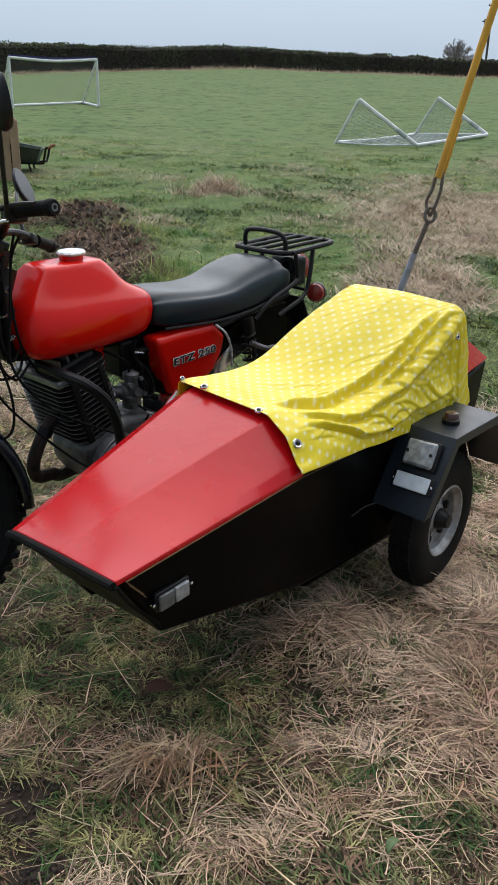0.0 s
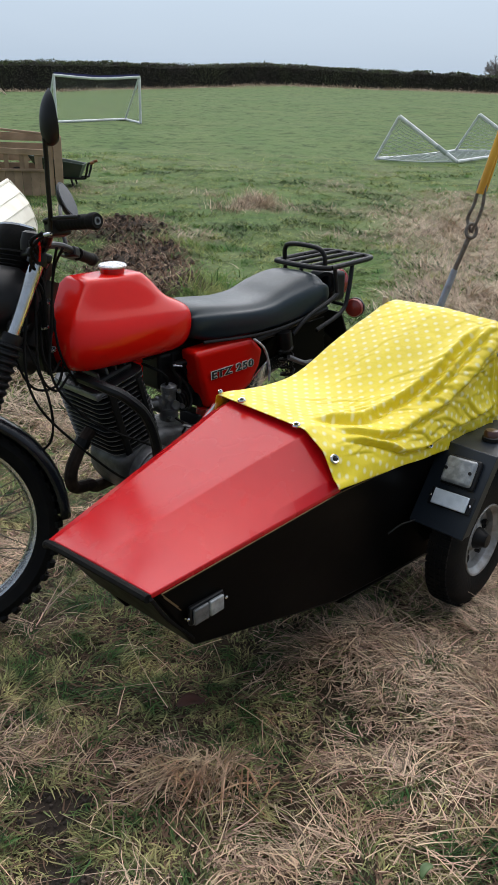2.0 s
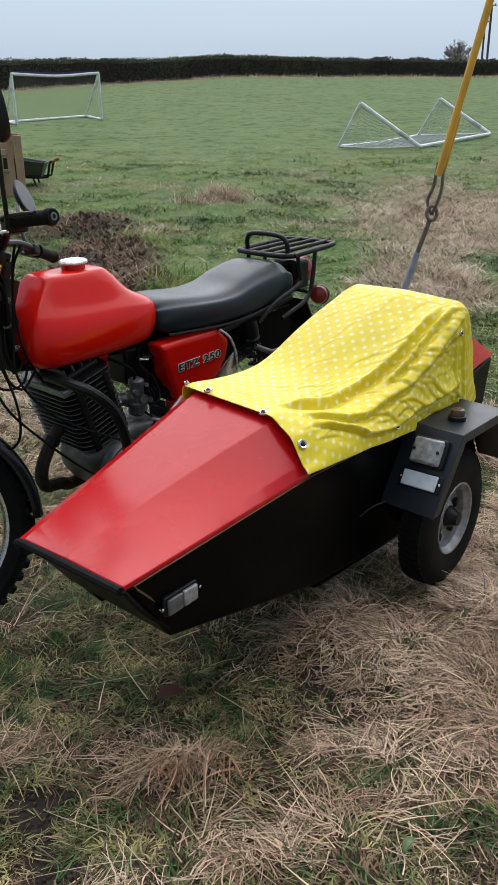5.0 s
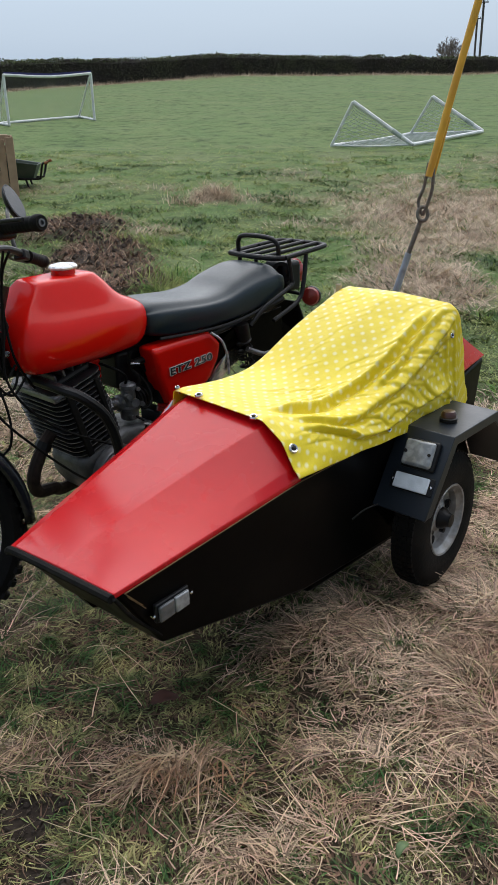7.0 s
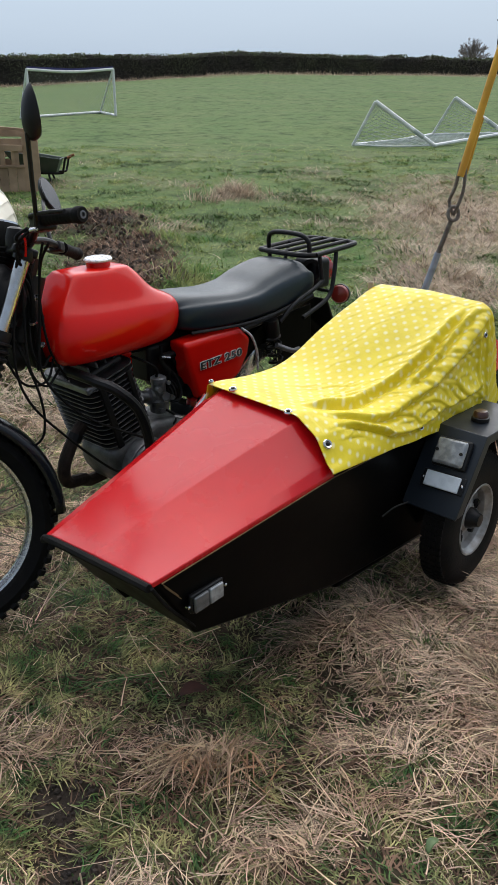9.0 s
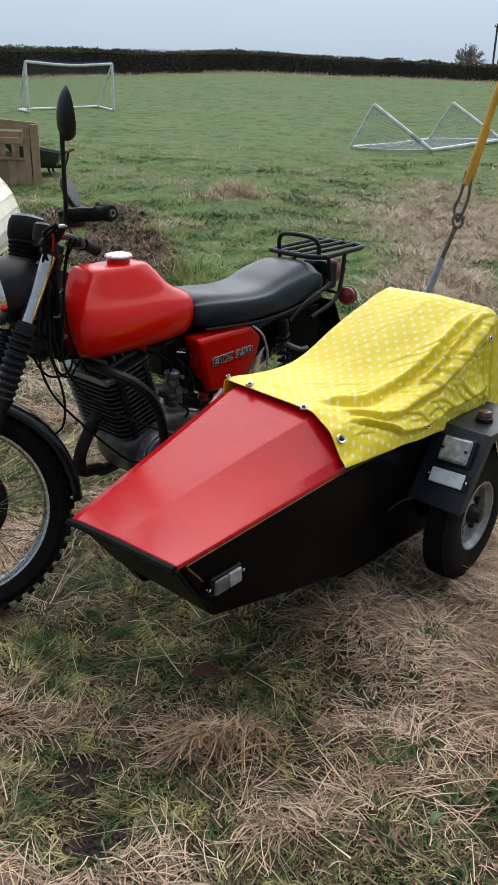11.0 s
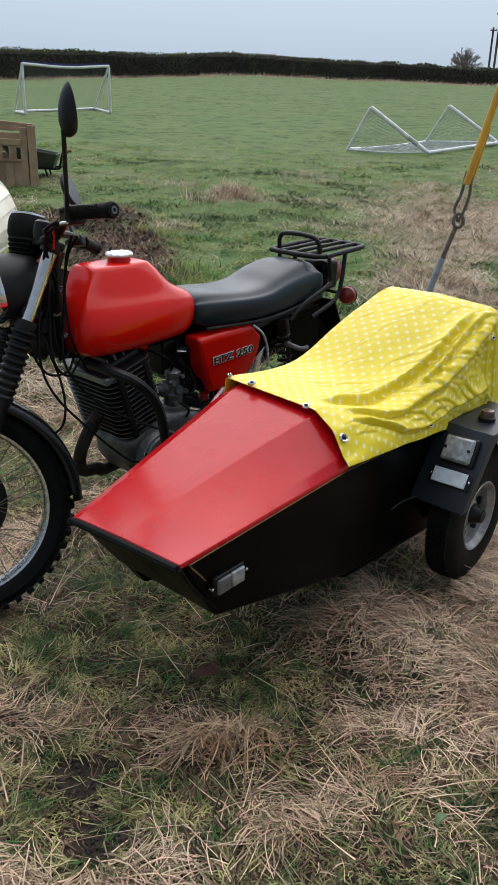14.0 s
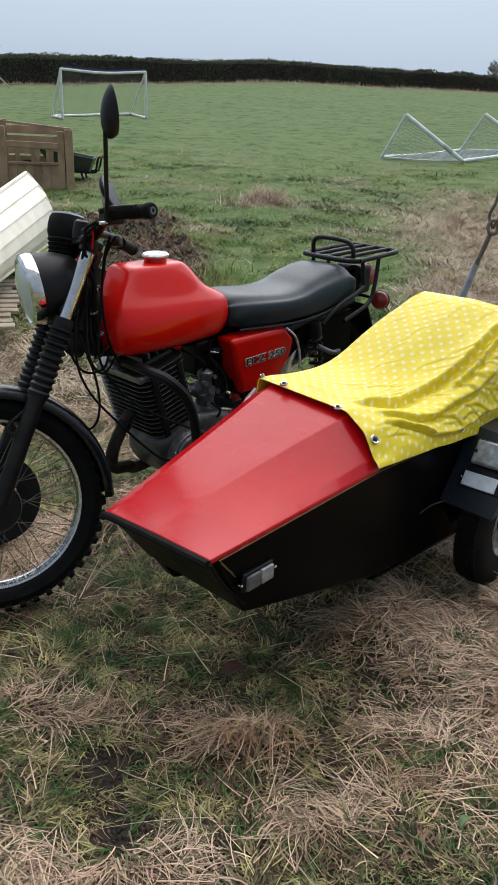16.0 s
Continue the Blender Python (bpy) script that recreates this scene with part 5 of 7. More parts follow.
    for k in range(36):
        a = 2 * math.pi * k / 36
        side, cross_ = (1 if k % 2 else -1), (0.42 if (k // 2) % 2 else -0.42)
        p = ax @ Vector((0.030 * side, 0.068 * math.cos(a), 0.068 * math.sin(a)))
        q = ax @ Vector((0.004 * side, 0.232 * math.cos(a + cross_), 0.232 * math.sin(a + cross_)))
        bm = bmesh.new()
        tube(bm, [p, q], 0.0013, 5)
        part("spoke", bm, WIRE, fw)
    # front mudguard
    bm = bmesh.new()
    rows = []
    for k in range(25):
        a = radians(-4 + 140 * k / 24)
        rr = 0.337
        row = []
        for w, dz in ((-0.058, -0.030), (-0.054, -0.010), (-0.030, 0.002), (0, 0.005), (0.030, 0.002), (0.054, -0.010), (0.058, -0.030)):
            row.append(ax @ Vector((w, (rr + dz) * math.cos(a), (rr + dz) * math.sin(a))))
        rows.append(row)
    rings(bm, rows, closed=False)
    fender = part("front_mudguard", bm, FENDER, b, "black front mudguard", 60)
    md = fender.modifiers.new("thick", "SOLIDIFY")
    md.thickness = 0.003
    for sgn in (-1, 1):
        tubepart("mudguard_stay", [(0.52, 0.075 * sgn, 0.545), (0.58, 0.085 * sgn, 0.50), (0.53, 0.09 * sgn, 0.46)], 0.006, SATIN, 4)
    # headlamp
    hd = Vector((0.97, 0.02, -0.10)).normalized()
    ha = axis((0.412, 0.0, 0.862), hd) @ Matrix.Diagonal((1.08, 1.12, 1.12, 1))
    bm = bmesh.new()
    lathe(bm, [(0.001, -0.105), (0.035, -0.10), (0.066, -0.075), (0.082, -0.03), (0.087, 0.02), (0.087, 0.03), (0.001, 0.03)], ha, 40)
    hl = part("headlamp", bm, PLASTIC, b, "round black headlamp with chrome rim")
    bm = bmesh.new()
    lathe(bm, [(0.080, 0.026), (0.0895, 0.026), (0.0915, 0.036), (0.088, 0.052), (0.080, 0.058), (0.076, 0.054), (0.080, 0.026)], ha, 40)
    part("headlamp_rim", bm, CHROME, hl, "chrome headlamp rim")
    bm = bmesh.new()
    lathe(bm, [(0.080, 0.048), (0.070, 0.058), (0.045, 0.068), (0.001, 0.073), (0.001, 0.035), (0.08, 0.035)], ha, 40)
    part("headlamp_glass", bm, GLASS, hl, "clear domed headlamp glass")
    # instruments
    ia = axis((0.350, -0.048, 0.930), (-0.26, -0.05, 0.96)) @ Matrix.Diagonal((0.92, 0.87, 0.87, 1))
    bm = bmesh.new()
    lathe(bm, [(0.001, 0), (0.030, 0.0), (0.040, 0.012), (0.050, 0.022), (0.046, 0.026), (0.053, 0.034), (0.048, 0.038), (0.055, 0.047), (0.050, 0.051), (0.057, 0.060), (0.054, 0.066), (0.060, 0.080), (0.0615, 0.105), (0.059, 0.126), (0.052, 0.137), (0.001, 0.137)], ia, 32)
    pod = part("instrument", bm, RUBBER, b, "black rubber-cased dial")
    bm = bmesh.new()
    lathe(bm, [(0.046, 0.135), (0.0545, 0.135), (0.0535, 0.140), (0.046, 0.142), (0.046, 0.135)], ia, 32)
    part("dial_ring", bm, CHROME, pod)
    # handlebar, grips, levers, mirrors
    steer = Matrix.Translation((0.255, 0, 0.93)) @ Matrix.Rotation(radians(-24), 4, Vector((-0.45, 0, 0.893))) @ Matrix.Translation((-0.285, 0, -0.93))
    ahead = steer.inverted()
    at = lambda x, y, z: ahead @ Vector((x, y, z))      # a place given with the bars turned
    bar = [(0.250, 0.29, 1.036), (0.275, 0.22, 1.030), (0.280, 0.11, 0.992), (0.270, 0.0, 0.985), at(0.190, -0.065, 0.985), at(0.110, -0.110, 0.970), at(0.01, -0.175, 0.930)]
    tubepart("handlebar", bar, 0.011, SATIN, 6)
    for sgn in (-1, 1):
        d = Vector((-0.064, 0.123 * sgn, -0.006))
        p0 = Vector((0.266, 0.264 * sgn, 1.036))
        if sgn < 0:
            p0 = at(0.020, -0.168, 0.934)
            d = at(-0.100, -0.248, 0.890) - p0
        bm = bmesh.new()
        prof = [(0.001, 0), (0.019, 0.0)]
        for k in range(8):
            prof += [(0.0175, 0.006 + k * 0.013), (0.0165, 0.010 + k * 0.013), (0.0175, 0.015 + k * 0.013)]
        prof += [(0.0195, 0.112), (0.0200, 0.125), (0.017, 0.131), (0.009, 0.131), (0.008, 0.122), (0.001, 0.122)]
        lathe(bm, prof, axis(p0, d), 22)
        grip = part("grip", bm, RUBBER, b, "black rubber handlebar grip")
        bm = bmesh.new()
        lathe(bm, [(0.0055, 0.124), (0.0092, 0.124), (0.0092, 0.1325), (0.0055, 0.1325), (0.0055, 0.124)], axis(p0, d), 18)
        part("grip_end", bm, ALUB, grip)
        bm = bmesh.new()
        k_ = 1.0 if sgn > 0 else 0.75
        box(bm, (-0.030 * k_, -0.02 * k_, -0.022 * k_), (0.025 * k_, 0.030 * k_, 0.020 * k_), axis((0.272, 0.232, 1.030) if sgn > 0 else p0 - d * 0.2, (-0.15, 1, 0.05) if sgn > 0 else d))
        bevel(part("switch_block", bm, PLASTIC, b), 0.006)
        reach = [(0.288, 0.215, 1.040), (0.298, 0.25, 1.046), (0.272, 0.32, 1.046), (0.246, 0.375, 1.042)]
        if sgn < 0:
            reach = [at(0.075, -0.150, 0.952), at(0.055, -0.205, 0.930), at(-0.05, -0.275, 0.895)]
        tubepart("lever", reach, 0.005, SATIN, 6)
    # tall mirror on the left bar and its fellow, drooping, on the far bar
    def mirror(centre, normal, up_, a_, b_, depth, drop, label):
        n_ = Vector(normal).normalized()
        u_ = (Vector(up_) - n_ * n_.dot(Vector(up_))).normalized()
        w_ = n_.cross(u_)
        rows = []
        for k in range(9):
            t = k / 8
            sc = math.sqrt(max(0.02, 1 - t ** 2.2))
            c_ = Vector(centre) - n_ * depth * t - u_ * drop * t
            rows.append([at(*(c_ + u_ * a_ * sc * math.cos(q) + w_ * b_ * sc * math.sin(q))) for q in (2 * math.pi * j / 24 for j in range(24))])
        bm = bmesh.new()
        rings(bm, rows)
        shell = part("mirror_head", bm, PLASTIC, b, label, 60)
        bm = bmesh.new()
        rings(bm, [[at(*(Vector(centre) + n_ * h + u_ * a_ * f_ * math.cos(q) + w_ * b_ * f_ * math.sin(q))) for q in (2 * math.pi * j / 24 for j in range(24))] for h, f_ in ((-0.001, 0.93), (0.0015, 0.91))])
        part("mirror_glass", bm, TINTED, shell, "dark tinted mirror glass", 20)

    mirror((0.360, 0.273, 1.322), (-0.902, 0.364, 0.116), (0.099, -0.067, 0.985), 0.056, 0.038, 0.034, 0.028, "black teardrop mirror shell seen from behind")
    tubepart("mirror_stem", [at(0.350, 0.215, 1.068), at(0.362, 0.238, 1.110), at(0.372, 0.252, 1.175), at(0.377, 0.260, 1.225), at(0.384, 0.270, 1.275)], 0.0056, SATIN, 6)
    mirror((-0.055, -0.315, 1.075), (-0.54, 0.72, 0.42), (0.35, -0.25, 1), 0.058, 0.054, 0.026, 0.010, "round black mirror with its glass turned up")
    tubepart("mirror_stem", [at(0.070, -0.145, 0.955), at(0.055, -0.185, 1.00), at(0.020, -0.245, 1.045), at(-0.030, -0.318, 1.062)], 0.006, SATIN, 6)
    bm = bmesh.new()
    lathe(bm, [(0.001, 0), (0.005, 0), (0.0055, 0.008), (0.004, 0.022), (0.001, 0.023)], axis(at(0.360, 0.205, 1.056), (-0.55, 0.85, 0.05)), 12)
    part("clutch_adjuster", bm, CHROME, b, "bright cable adjuster")
    # ignition lock, junction block and a red wire loop behind the dial
    bm = bmesh.new()
    lathe(bm, [(0.001, 0), (0.022, 0), (0.024, 0.02), (0.020, 0.045), (0.012, 0.05), (0.001, 0.05)], axis((0.315, 0.055, 0.985), (-0.2, 0.1, 1)), 18)
    part("ignition_lock", bm, SATIN, b)
    bm = bmesh.new()
    box(bm, (0.268, 0.06, 0.985), (0.318, 0.135, 1.012))
    bevel(part("clutch_perch", bm, SATIN, b), 0.008)
    tubepart("wire_loop", [(0.300, 0.10, 1.005), (0.305, 0.135, 1.015), (0.302, 0.15, 0.99), (0.305, 0.135, 0.955)], 0.003, TANK, 6, label="red wire loop")
    for q in range(4):
        tubepart("wiring", [(0.30 - 0.012 * q, 0.20 - 0.03 * q, 1.02), (0.325, 0.165 - 0.02 * q, 1.0 - 0.02 * q), (0.285 + 0.006 * q, 0.085, 0.95 - 0.02 * q), (0.290, 0.03 + 0.012 * q, 0.90 - 0.02 * q)], 0.0045, RUBBER, 6, seg=7)
    for o in set(b.children) - fixed:
        o.matrix_basis = steer @ o.matrix_basis
    # cables and wiring round the head
    for pts in ([(0.31, 0.20, 1.02), (0.295, 0.13, 0.95), (0.30, 0.11, 0.80), (0.31, 0.12, 0.66), (0.20, 0.14, 0.52), (0.0, 0.17, 0.40), (-0.05, 0.17, 0.36)],
                [(0.32, 0.19, 1.02), (0.29, 0.12, 0.95), (0.28, 0.09, 0.84), (0.27, 0.10, 0.72), (0.19, 0.05, 0.61)],
                [(0.34, 0.08, 0.90), (0.38, 0.10, 0.72), (0.36, 0.12, 0.60), (0.26, 0.14, 0.47), (0.13, 0.14, 0.34), (0.06, 0.13, 0.30)],
                [(0.30, -0.05, 0.95), (0.38, 0.05, 0.76), (0.36, 0.09, 0.65), (0.29, 0.10, 0.64), (0.24, 0.07, 0.70)],
                [(0.31, 0.06, 0.90), (0.345, 0.11, 0.70), (0.30, 0.11, 0.63), (0.24, 0.09, 0.66)],
                [(0.29, 0.05, 0.86), (0.32, 0.09, 0.74), (0.30, 0.10, 0.68), (0.26, 0.08, 0.70)],
                [(0.36, 0.05, 0.80), (0.33, 0.12, 0.62), (0.33, 0.12, 0.50), (0.37, 0.08, 0.45)]):
        tubepart("cable", pts, 0.0036, RUBBER, 7, seg=7)
    bm = bmesh.new()
    lathe(bm, [(0.001, 0), (0.03, 0.0), (0.036, 0.02), (0.036, 0.12), (0.03, 0.14), (0.001, 0.14)], axis((0.245, -0.065, 0.68), (0.1, 0, 1)), 20)
    part("regulator", bm, SATIN, b)
    bm = bmesh.new()
    lathe(bm, [(0.001, 0), (0.04, 0.0), (0.045, 0.012), (0.03, 0.03), (0.001, 0.035)], axis((0.31, 0.0, 0.70), (1, 0.2, -0.1)), 24)
    part("horn", bm, SATIN, b)
    tubepart("steering_head", [(0.235, 0, 0.905), (0.300, 0, 0.735)], 0.034, SATIN, 0, seg=20)
    bm = bmesh.new()
    slab(bm, [(0.262, 0.87), (0.300, 0.76), (0.285, 0.66), (0.200, 0.645), (0.225, 0.76)], -0.045, 0.045)
    bevel(part("frame_gusset", bm, SATIN, b), 0.01, 3)
    for q in range(3):
        tubepart("loom_wire", [(0.300 - 0.004 * q, 0.055 + 0.008 * q, 0.935), (0.284 + 0.006 * q, 0.062 + 0.010 * (q % 3), 0.86 - 0.01 * q), (0.286 + 0.005 * q, 0.060 + 0.008 * ((q + 1) % 3), 0.76), (0.262 + 0.010 * q, 0.055, 0.68 - 0.01 * q)], 0.0055, RUBBER, 6, seg=7)
    for q, (fx, fz) in enumerate(((0.285, 0.865), (0.300, 0.80), (0.282, 0.735))):
        bm = bmesh.new()
        lathe(bm, [(0.008, -0.003), (0.011, -0.003), (0.011, 0.003), (0.008, 0.003), (0.008, -0.003)], axis((fx, 0.078, fz), (0.3, 0.2, 1)), 14)
        part("cable_clip", bm, RIMALU, b)
    # rear wheel, shocks, mudguard
    c2 = Vector((-0.722, 0.0, 0.300))
    ax2 = axis(c2, (0, 1, 0))
    bm = bmesh.new()
    lathe(bm, [(0.180, -0.020), (0.246, -0.034), (0.246, 0.034), (0.240, 0.037), (0.185, 0.030), (0.178, 0.0), (0.180, -0.020)], ax2, 56)
    rw = part("rear_wheel", bm, REARRIM, b, "spoked rear wheel with black tyre")
    bm = bmesh.new()
    lathe(bm, [(0.243, -0.022), (0.256, -0.042), (0.285, -0.046), (0.305, -0.030), (0.312, 0.0), (0.305, 0.030), (0.285, 0.046), (0.256, 0.042), (0.243, 0.022), (0.243, -0.022)], ax2, 56)
    part("tyre", bm, RUBBER, rw)
    bm = bmesh.new()
    lathe(bm, [(0.001, -0.06), (0.085, -0.06), (0.085, 0.06), (0.001, 0.06)], ax2, 28)
    part("hub", bm, ALU, rw)
    for k in range(18):
        a = 2 * math.pi * k / 18
        bm = bmesh.new()
        tube(bm, [ax2 @ Vector((0.05, 0.085 * math.cos(a), 0.085 * math.sin(a))), ax2 @ Vector((0.004, 0.232 * math.cos(a + 0.3), 0.232 * math.sin(a + 0.3)))], 0.0018, 5)
        part("spoke", bm, CHROME, rw)
    bm = bmesh.new()
    rows = []
    for k in range(21):
        a = radians(15 + 140 * k / 20)
        rows.append([c2 + Vector(((0.345 + dz) * math.cos(a), w, (0.345 + dz) * math.sin(a))) for w, dz in ((-0.075, -0.05), (-0.07, -0.01), (0, 0.006), (0.07, -0.01), (0.075, -0.05))])
    rings(bm, rows, closed=False)
    rf = part("rear_mudguard", bm, BLACK, b, "black rear mudguard", 60)
    rf.modifiers.new("thick", "SOLIDIFY").thickness = 0.003
    for sgn in (-1, 1):
        y = 0.125 * sgn
        p0, p1 = Vector((-0.600, y, 0.650)), Vector((-0.655, y, 0.330))
        d = (p1 - p0)
        bm = bmesh.new()
        lathe(bm, [(0.001, 0), (0.024, 0), (0.026, 0.02), (0.026, 0.05), (0.022, 0.06), (0.001, 0.06)], axis(p0, d), 18)
        sh = part("shock_absorber", bm, SATIN, b, "black shock absorber with coil spring")
        coil = []
        ca = axis(p0, d)
        for k in range(100):
            a = 2 * math.pi * k / 11
            coil.append(ca @ Vector((0.05 + 0.25 * k / 99, 0.024 * math.cos(a), 0.024 * math.sin(a))))
        bm = bmesh.new()
        tube(bm, coil, 0.0045, 6)
        part("spring", bm, SATIN, sh)
        tubepart("shock_rod", [p0 + d * 0.3, p1], 0.008, CHROME, 0)
        tubepart("swing_arm", [(-0.24, y * 0.8, 0.300), (-0.722, y * 0.8, 0.300)], 0.018, SATIN, 0)
    bm = bmesh.new()
    slab(bm, [(-0.640, 0.640), (-0.655, 0.470), (-0.680, 0.420), (-0.800, 0.420), (-0.860, 0.500), (-0.850, 0.660)], 0.092, 0.097)
    bevel(part("splash_plate", bm, BLACK, b, "black plate beside the rear wheel"), 0.002)
    tubepart("chrome_cable", [(-0.435, 0.142, 0.655), (-0.475, 0.150, 0.62), (-0.500, 0.152, 0.56), (-0.505, 0.150, 0.50)], 0.004, WHITECAP, 6, label="pale plastic-covered cable")
    tubepart("footrest_bar", [(-0.60, 0.15, 0.565), (-0.665, 0.165, 0.535), (-0.70, 0.17, 0.535)], 0.009, ALU, 4)
    bm = bmesh.new()
    rings(bm, [[Vector((-0.925, -0.11, 0.665)), Vector((-0.925, 0.11, 0.665)), Vector((-0.935, 0.11, 0.665)), Vector((-0.935, -0.11, 0.665))],
               [Vector((-1.04, -0.11, 0.44)), Vector((-1.04, 0.11, 0.44)), Vector((-1.05, 0.11, 0.44)), Vector((-1.05, -0.11, 0.44))]])
    bevel(part("mud_flap", bm, PLASTIC, b, "black rear flap"), 0.003)
    # rear rack
    zr, zf = 0.848, 0.838
    tubepart("rack_frame", [(-0.84, 0.122, zf), (-1.06, 0.115, zr), (-1.105, 0.085, zr), (-1.11, 0.0, zr), (-1.105, -0.085, zr), (-1.06, -0.115, zr), (-0.84, -0.122, zf), (-0.808, -0.09, zf), (-0.80, 0, zf), (-0.808, 0.09, zf), (-0.84, 0.122, zf)], 0.0095, PLASTIC, 5, label="black tubular luggage rack")
    for y in (-0.06, 0.0, 0.06):
        tubepart("rack_slat", [(-0.803, y, zf + 0.004), (-1.105, y, zr + 0.004)], 0.0075, PLASTIC, 0)
    tubepart("rack_hoop", [(-0.838, 0.096, zf), (-0.833, 0.092, zf + 0.045), (-0.828, 0.056, zf + 0.066), (-0.828, -0.056, zf + 0.066), (-0.833, -0.092, zf + 0.045), (-0.838, -0.096, zf)], 0.0085, PLASTIC, 5)
    for sgn in (-1, 1):
        tubepart("rack_strut", [(-0.865, 0.118 * sgn, zf), (-0.875, 0.125 * sgn, 0.76), (-0.86, 0.13 * sgn, 0.735), (-0.72, 0.135 * sgn, 0.69), (-0.64, 0.13 * sgn, 0.635)], 0.008, PLASTIC, 5)
        tubepart("rack_strut", [(-0.975, 0.112 * sgn, zr), (-0.945, 0.125 * sgn, 0.74), (-0.905, 0.13 * sgn, 0.675), (-0.76, 0.135 * sgn, 0.63)], 0.008, PLASTIC, 5)
        # indicators
        tubepart("indicator_stem", [(-0.955, 0.02 * sgn, 0.690), (-0.985, 0.115 * sgn, 0.680)], 0.006, SATIN, 0)
        ia = axis((-0.985, 0.130 * sgn, 0.679), (0.9, 0.35, 0.05))
        bm = bmesh.new()
        lathe(bm, [(0.001, -0.025), (0.028, -0.022), (0.0365, -0.008), (0.0365, 0.008), (0.001, 0.008)], ia, 28)
        ind = part("indicator", bm, PLASTIC, b, "round indicator with dull red-orange lens")
        bm = bmesh.new()
        lathe(bm, [(0.0345, 0.006), (0.0345, 0.012), (0.030, 0.020), (0.015, 0.024), (0.001, 0.025), (0.001, 0.006)], ia, 28)
        part("lens", bm, INDIC, ind)
    bm = bmesh.new()
    box(bm, (-1.02, -0.055, 0.690), (-0.93, 0.055, 0.800))
    tl = bevel(part("tail_lamp", bm, PLASTIC, b, "black tail lamp housing with red lens"), 0.015, 3)
    bm = bmesh.new()
    lathe(bm, [(0.001, 0), (0.052, 0.0), (0.052, 0.030), (0.042, 0.042), (0.001, 0.046)], axis((-1.015, 0.0, 0.748), (-1, 0, 0.05)), 28)
    part("lens", bm, REDLENS, tl, "red lens")
    bm = bmesh.new()
    lathe(bm, [(0.026, -0.02), (0.040, -0.02), (0.040, 0.02), (0.026, 0.02), (0.026, -0.02)], axis((-0.935, 0.03, 0.760), (0.8, 0.5, 0.2)), 24)
    part("rubber_ring", bm, RUBBER, b)
    return b


motorcycle = build_motorcycle()

# ---- pole stay beside the rig ----


def build_stay():
    s = thing("pole_stay", "steel stay wire with a bright yellow guard, anchored in the grass", "stay wire")
    base = Vector((0.35, 3.157, gz(0.35, 3.157) - 0.05))
    low, eye, top = Vector((0.588, 3.157, 0.785)), Vector((0.634, 3.157, 0.930)), Vector((0.655, 3.157, 1.075))
    bm = bmesh.new()
    tube(bm, [base, lerp(base, low, 0.6), low], 0.016, 12, radii=[0.016, 0.0155, 0.013])
    part("anchor_sleeve", bm, GALV, s, "grey galvanised sleeve")
    bm = bmesh.new()
    tube(bm, [low, lerp(low, eye, 0.9)], 0.0095, 10)
    part("anchor_rod", bm, WIRE, s)
    bm = bmesh.new()
    ringpts = [eye + Vector((0.020 * math.cos(a), 0.006 * math.sin(a), 0.026 * math.sin(a) + 0.005)) for a in (2 * math.pi * k / 20 for k in range(21))]
    tube(bm, ringpts, 0.007, 8)
    part("rod_eye", bm, WIRE, s, "rusty forged eye")
    for dy, dx in ((0.010, -0.016), (-0.008, 0.016)):
        bm = bmesh.new()
        tube(bm, [eye + Vector((0, 0, 0.0)), eye + Vector((dx * 1.1, dy, 0.05)), Vector(lerp(eye, top, 0.75)) + Vector((dx * 0.9, dy, 0)), top + Vector((dx * 0.5, dy * 0.6, 0.05))], 0.0065, 8, 6)
        part("wire_loop", bm, WIRE, s, "twisted grey stay wire")
    d = Vector((0.228, 0.0, 1.0))
    far = top + d * 4.2
    bm = bmesh.new()
    tube(bm, [top + Vector((-0.008, -0.006, 0)), lerp(top, far, 0.5), far], 0.0140, 14)
    part("guard", bm, YGUARD, s, "yellow plastic guard tube")
    bm = bmesh.new()
    tube(bm, [top + Vector((0.014, 0.010, 0.008)), Vector(lerp(top, far, 0.05)) + Vector((0.008, 0.008, 0))], 0.008, 10, 0)
    part("guard_lip", bm, YGUARD, s)
    return s


stay = build_stay()

# ---- goals ----


def pipe(name, pts, r, material, parent, n=0, label=""):
    bm = bmesh.new()
    tube(bm, pts, r, 8, n)
    return part(name, bm, material, parent, label)


def net(parent, quad, nu, nv, r=0.008, sag=0.0):
    """A knotted net over a four-cornered opening, cords as thin bars in one mesh."""
    a, b, c, d = map(Vector, quad)
    bm = bmesh.new()

    def at(u, v):
        p = a.lerp(b, u).lerp(d.lerp(c, u), v)
        p.z -= sag * math.sin(math.pi * u) * math.sin(math.pi * v)
        return p

    def cord(p, q):
        dd = (q - p).normalized()
        s1 = dd.orthogonal().normalized() * r
        s2 = dd.cross(s1)
        vs = [bm.verts.new(e + s1 * math.cos(t) + s2 * math.sin(t)) for e in (p, q) for t in (0, 2.094, 4.189)]
        for i in range(3):
            bm.faces.new((vs[i], vs[(i + 1) % 3], vs[3 + (i + 1) % 3], vs[3 + i]))

    for i in range(nu):
        for j in range(nv):
            u0, u1, v0, v1 = i / nu, (i + 1) / nu, j / nv, (j + 1) / nv
            um, vm = (u0 + u1) / 2, (v0 + v1) / 2
            for p, q in (((um, v0), (u1, vm)), ((u1, vm), (um, v1)), ((um, v1), (u0, vm)), ((u0, vm), (um, v0))):
                cord(at(*p), at(*q))
    return part("net", bm, NET, parent, "white goal net", 0)


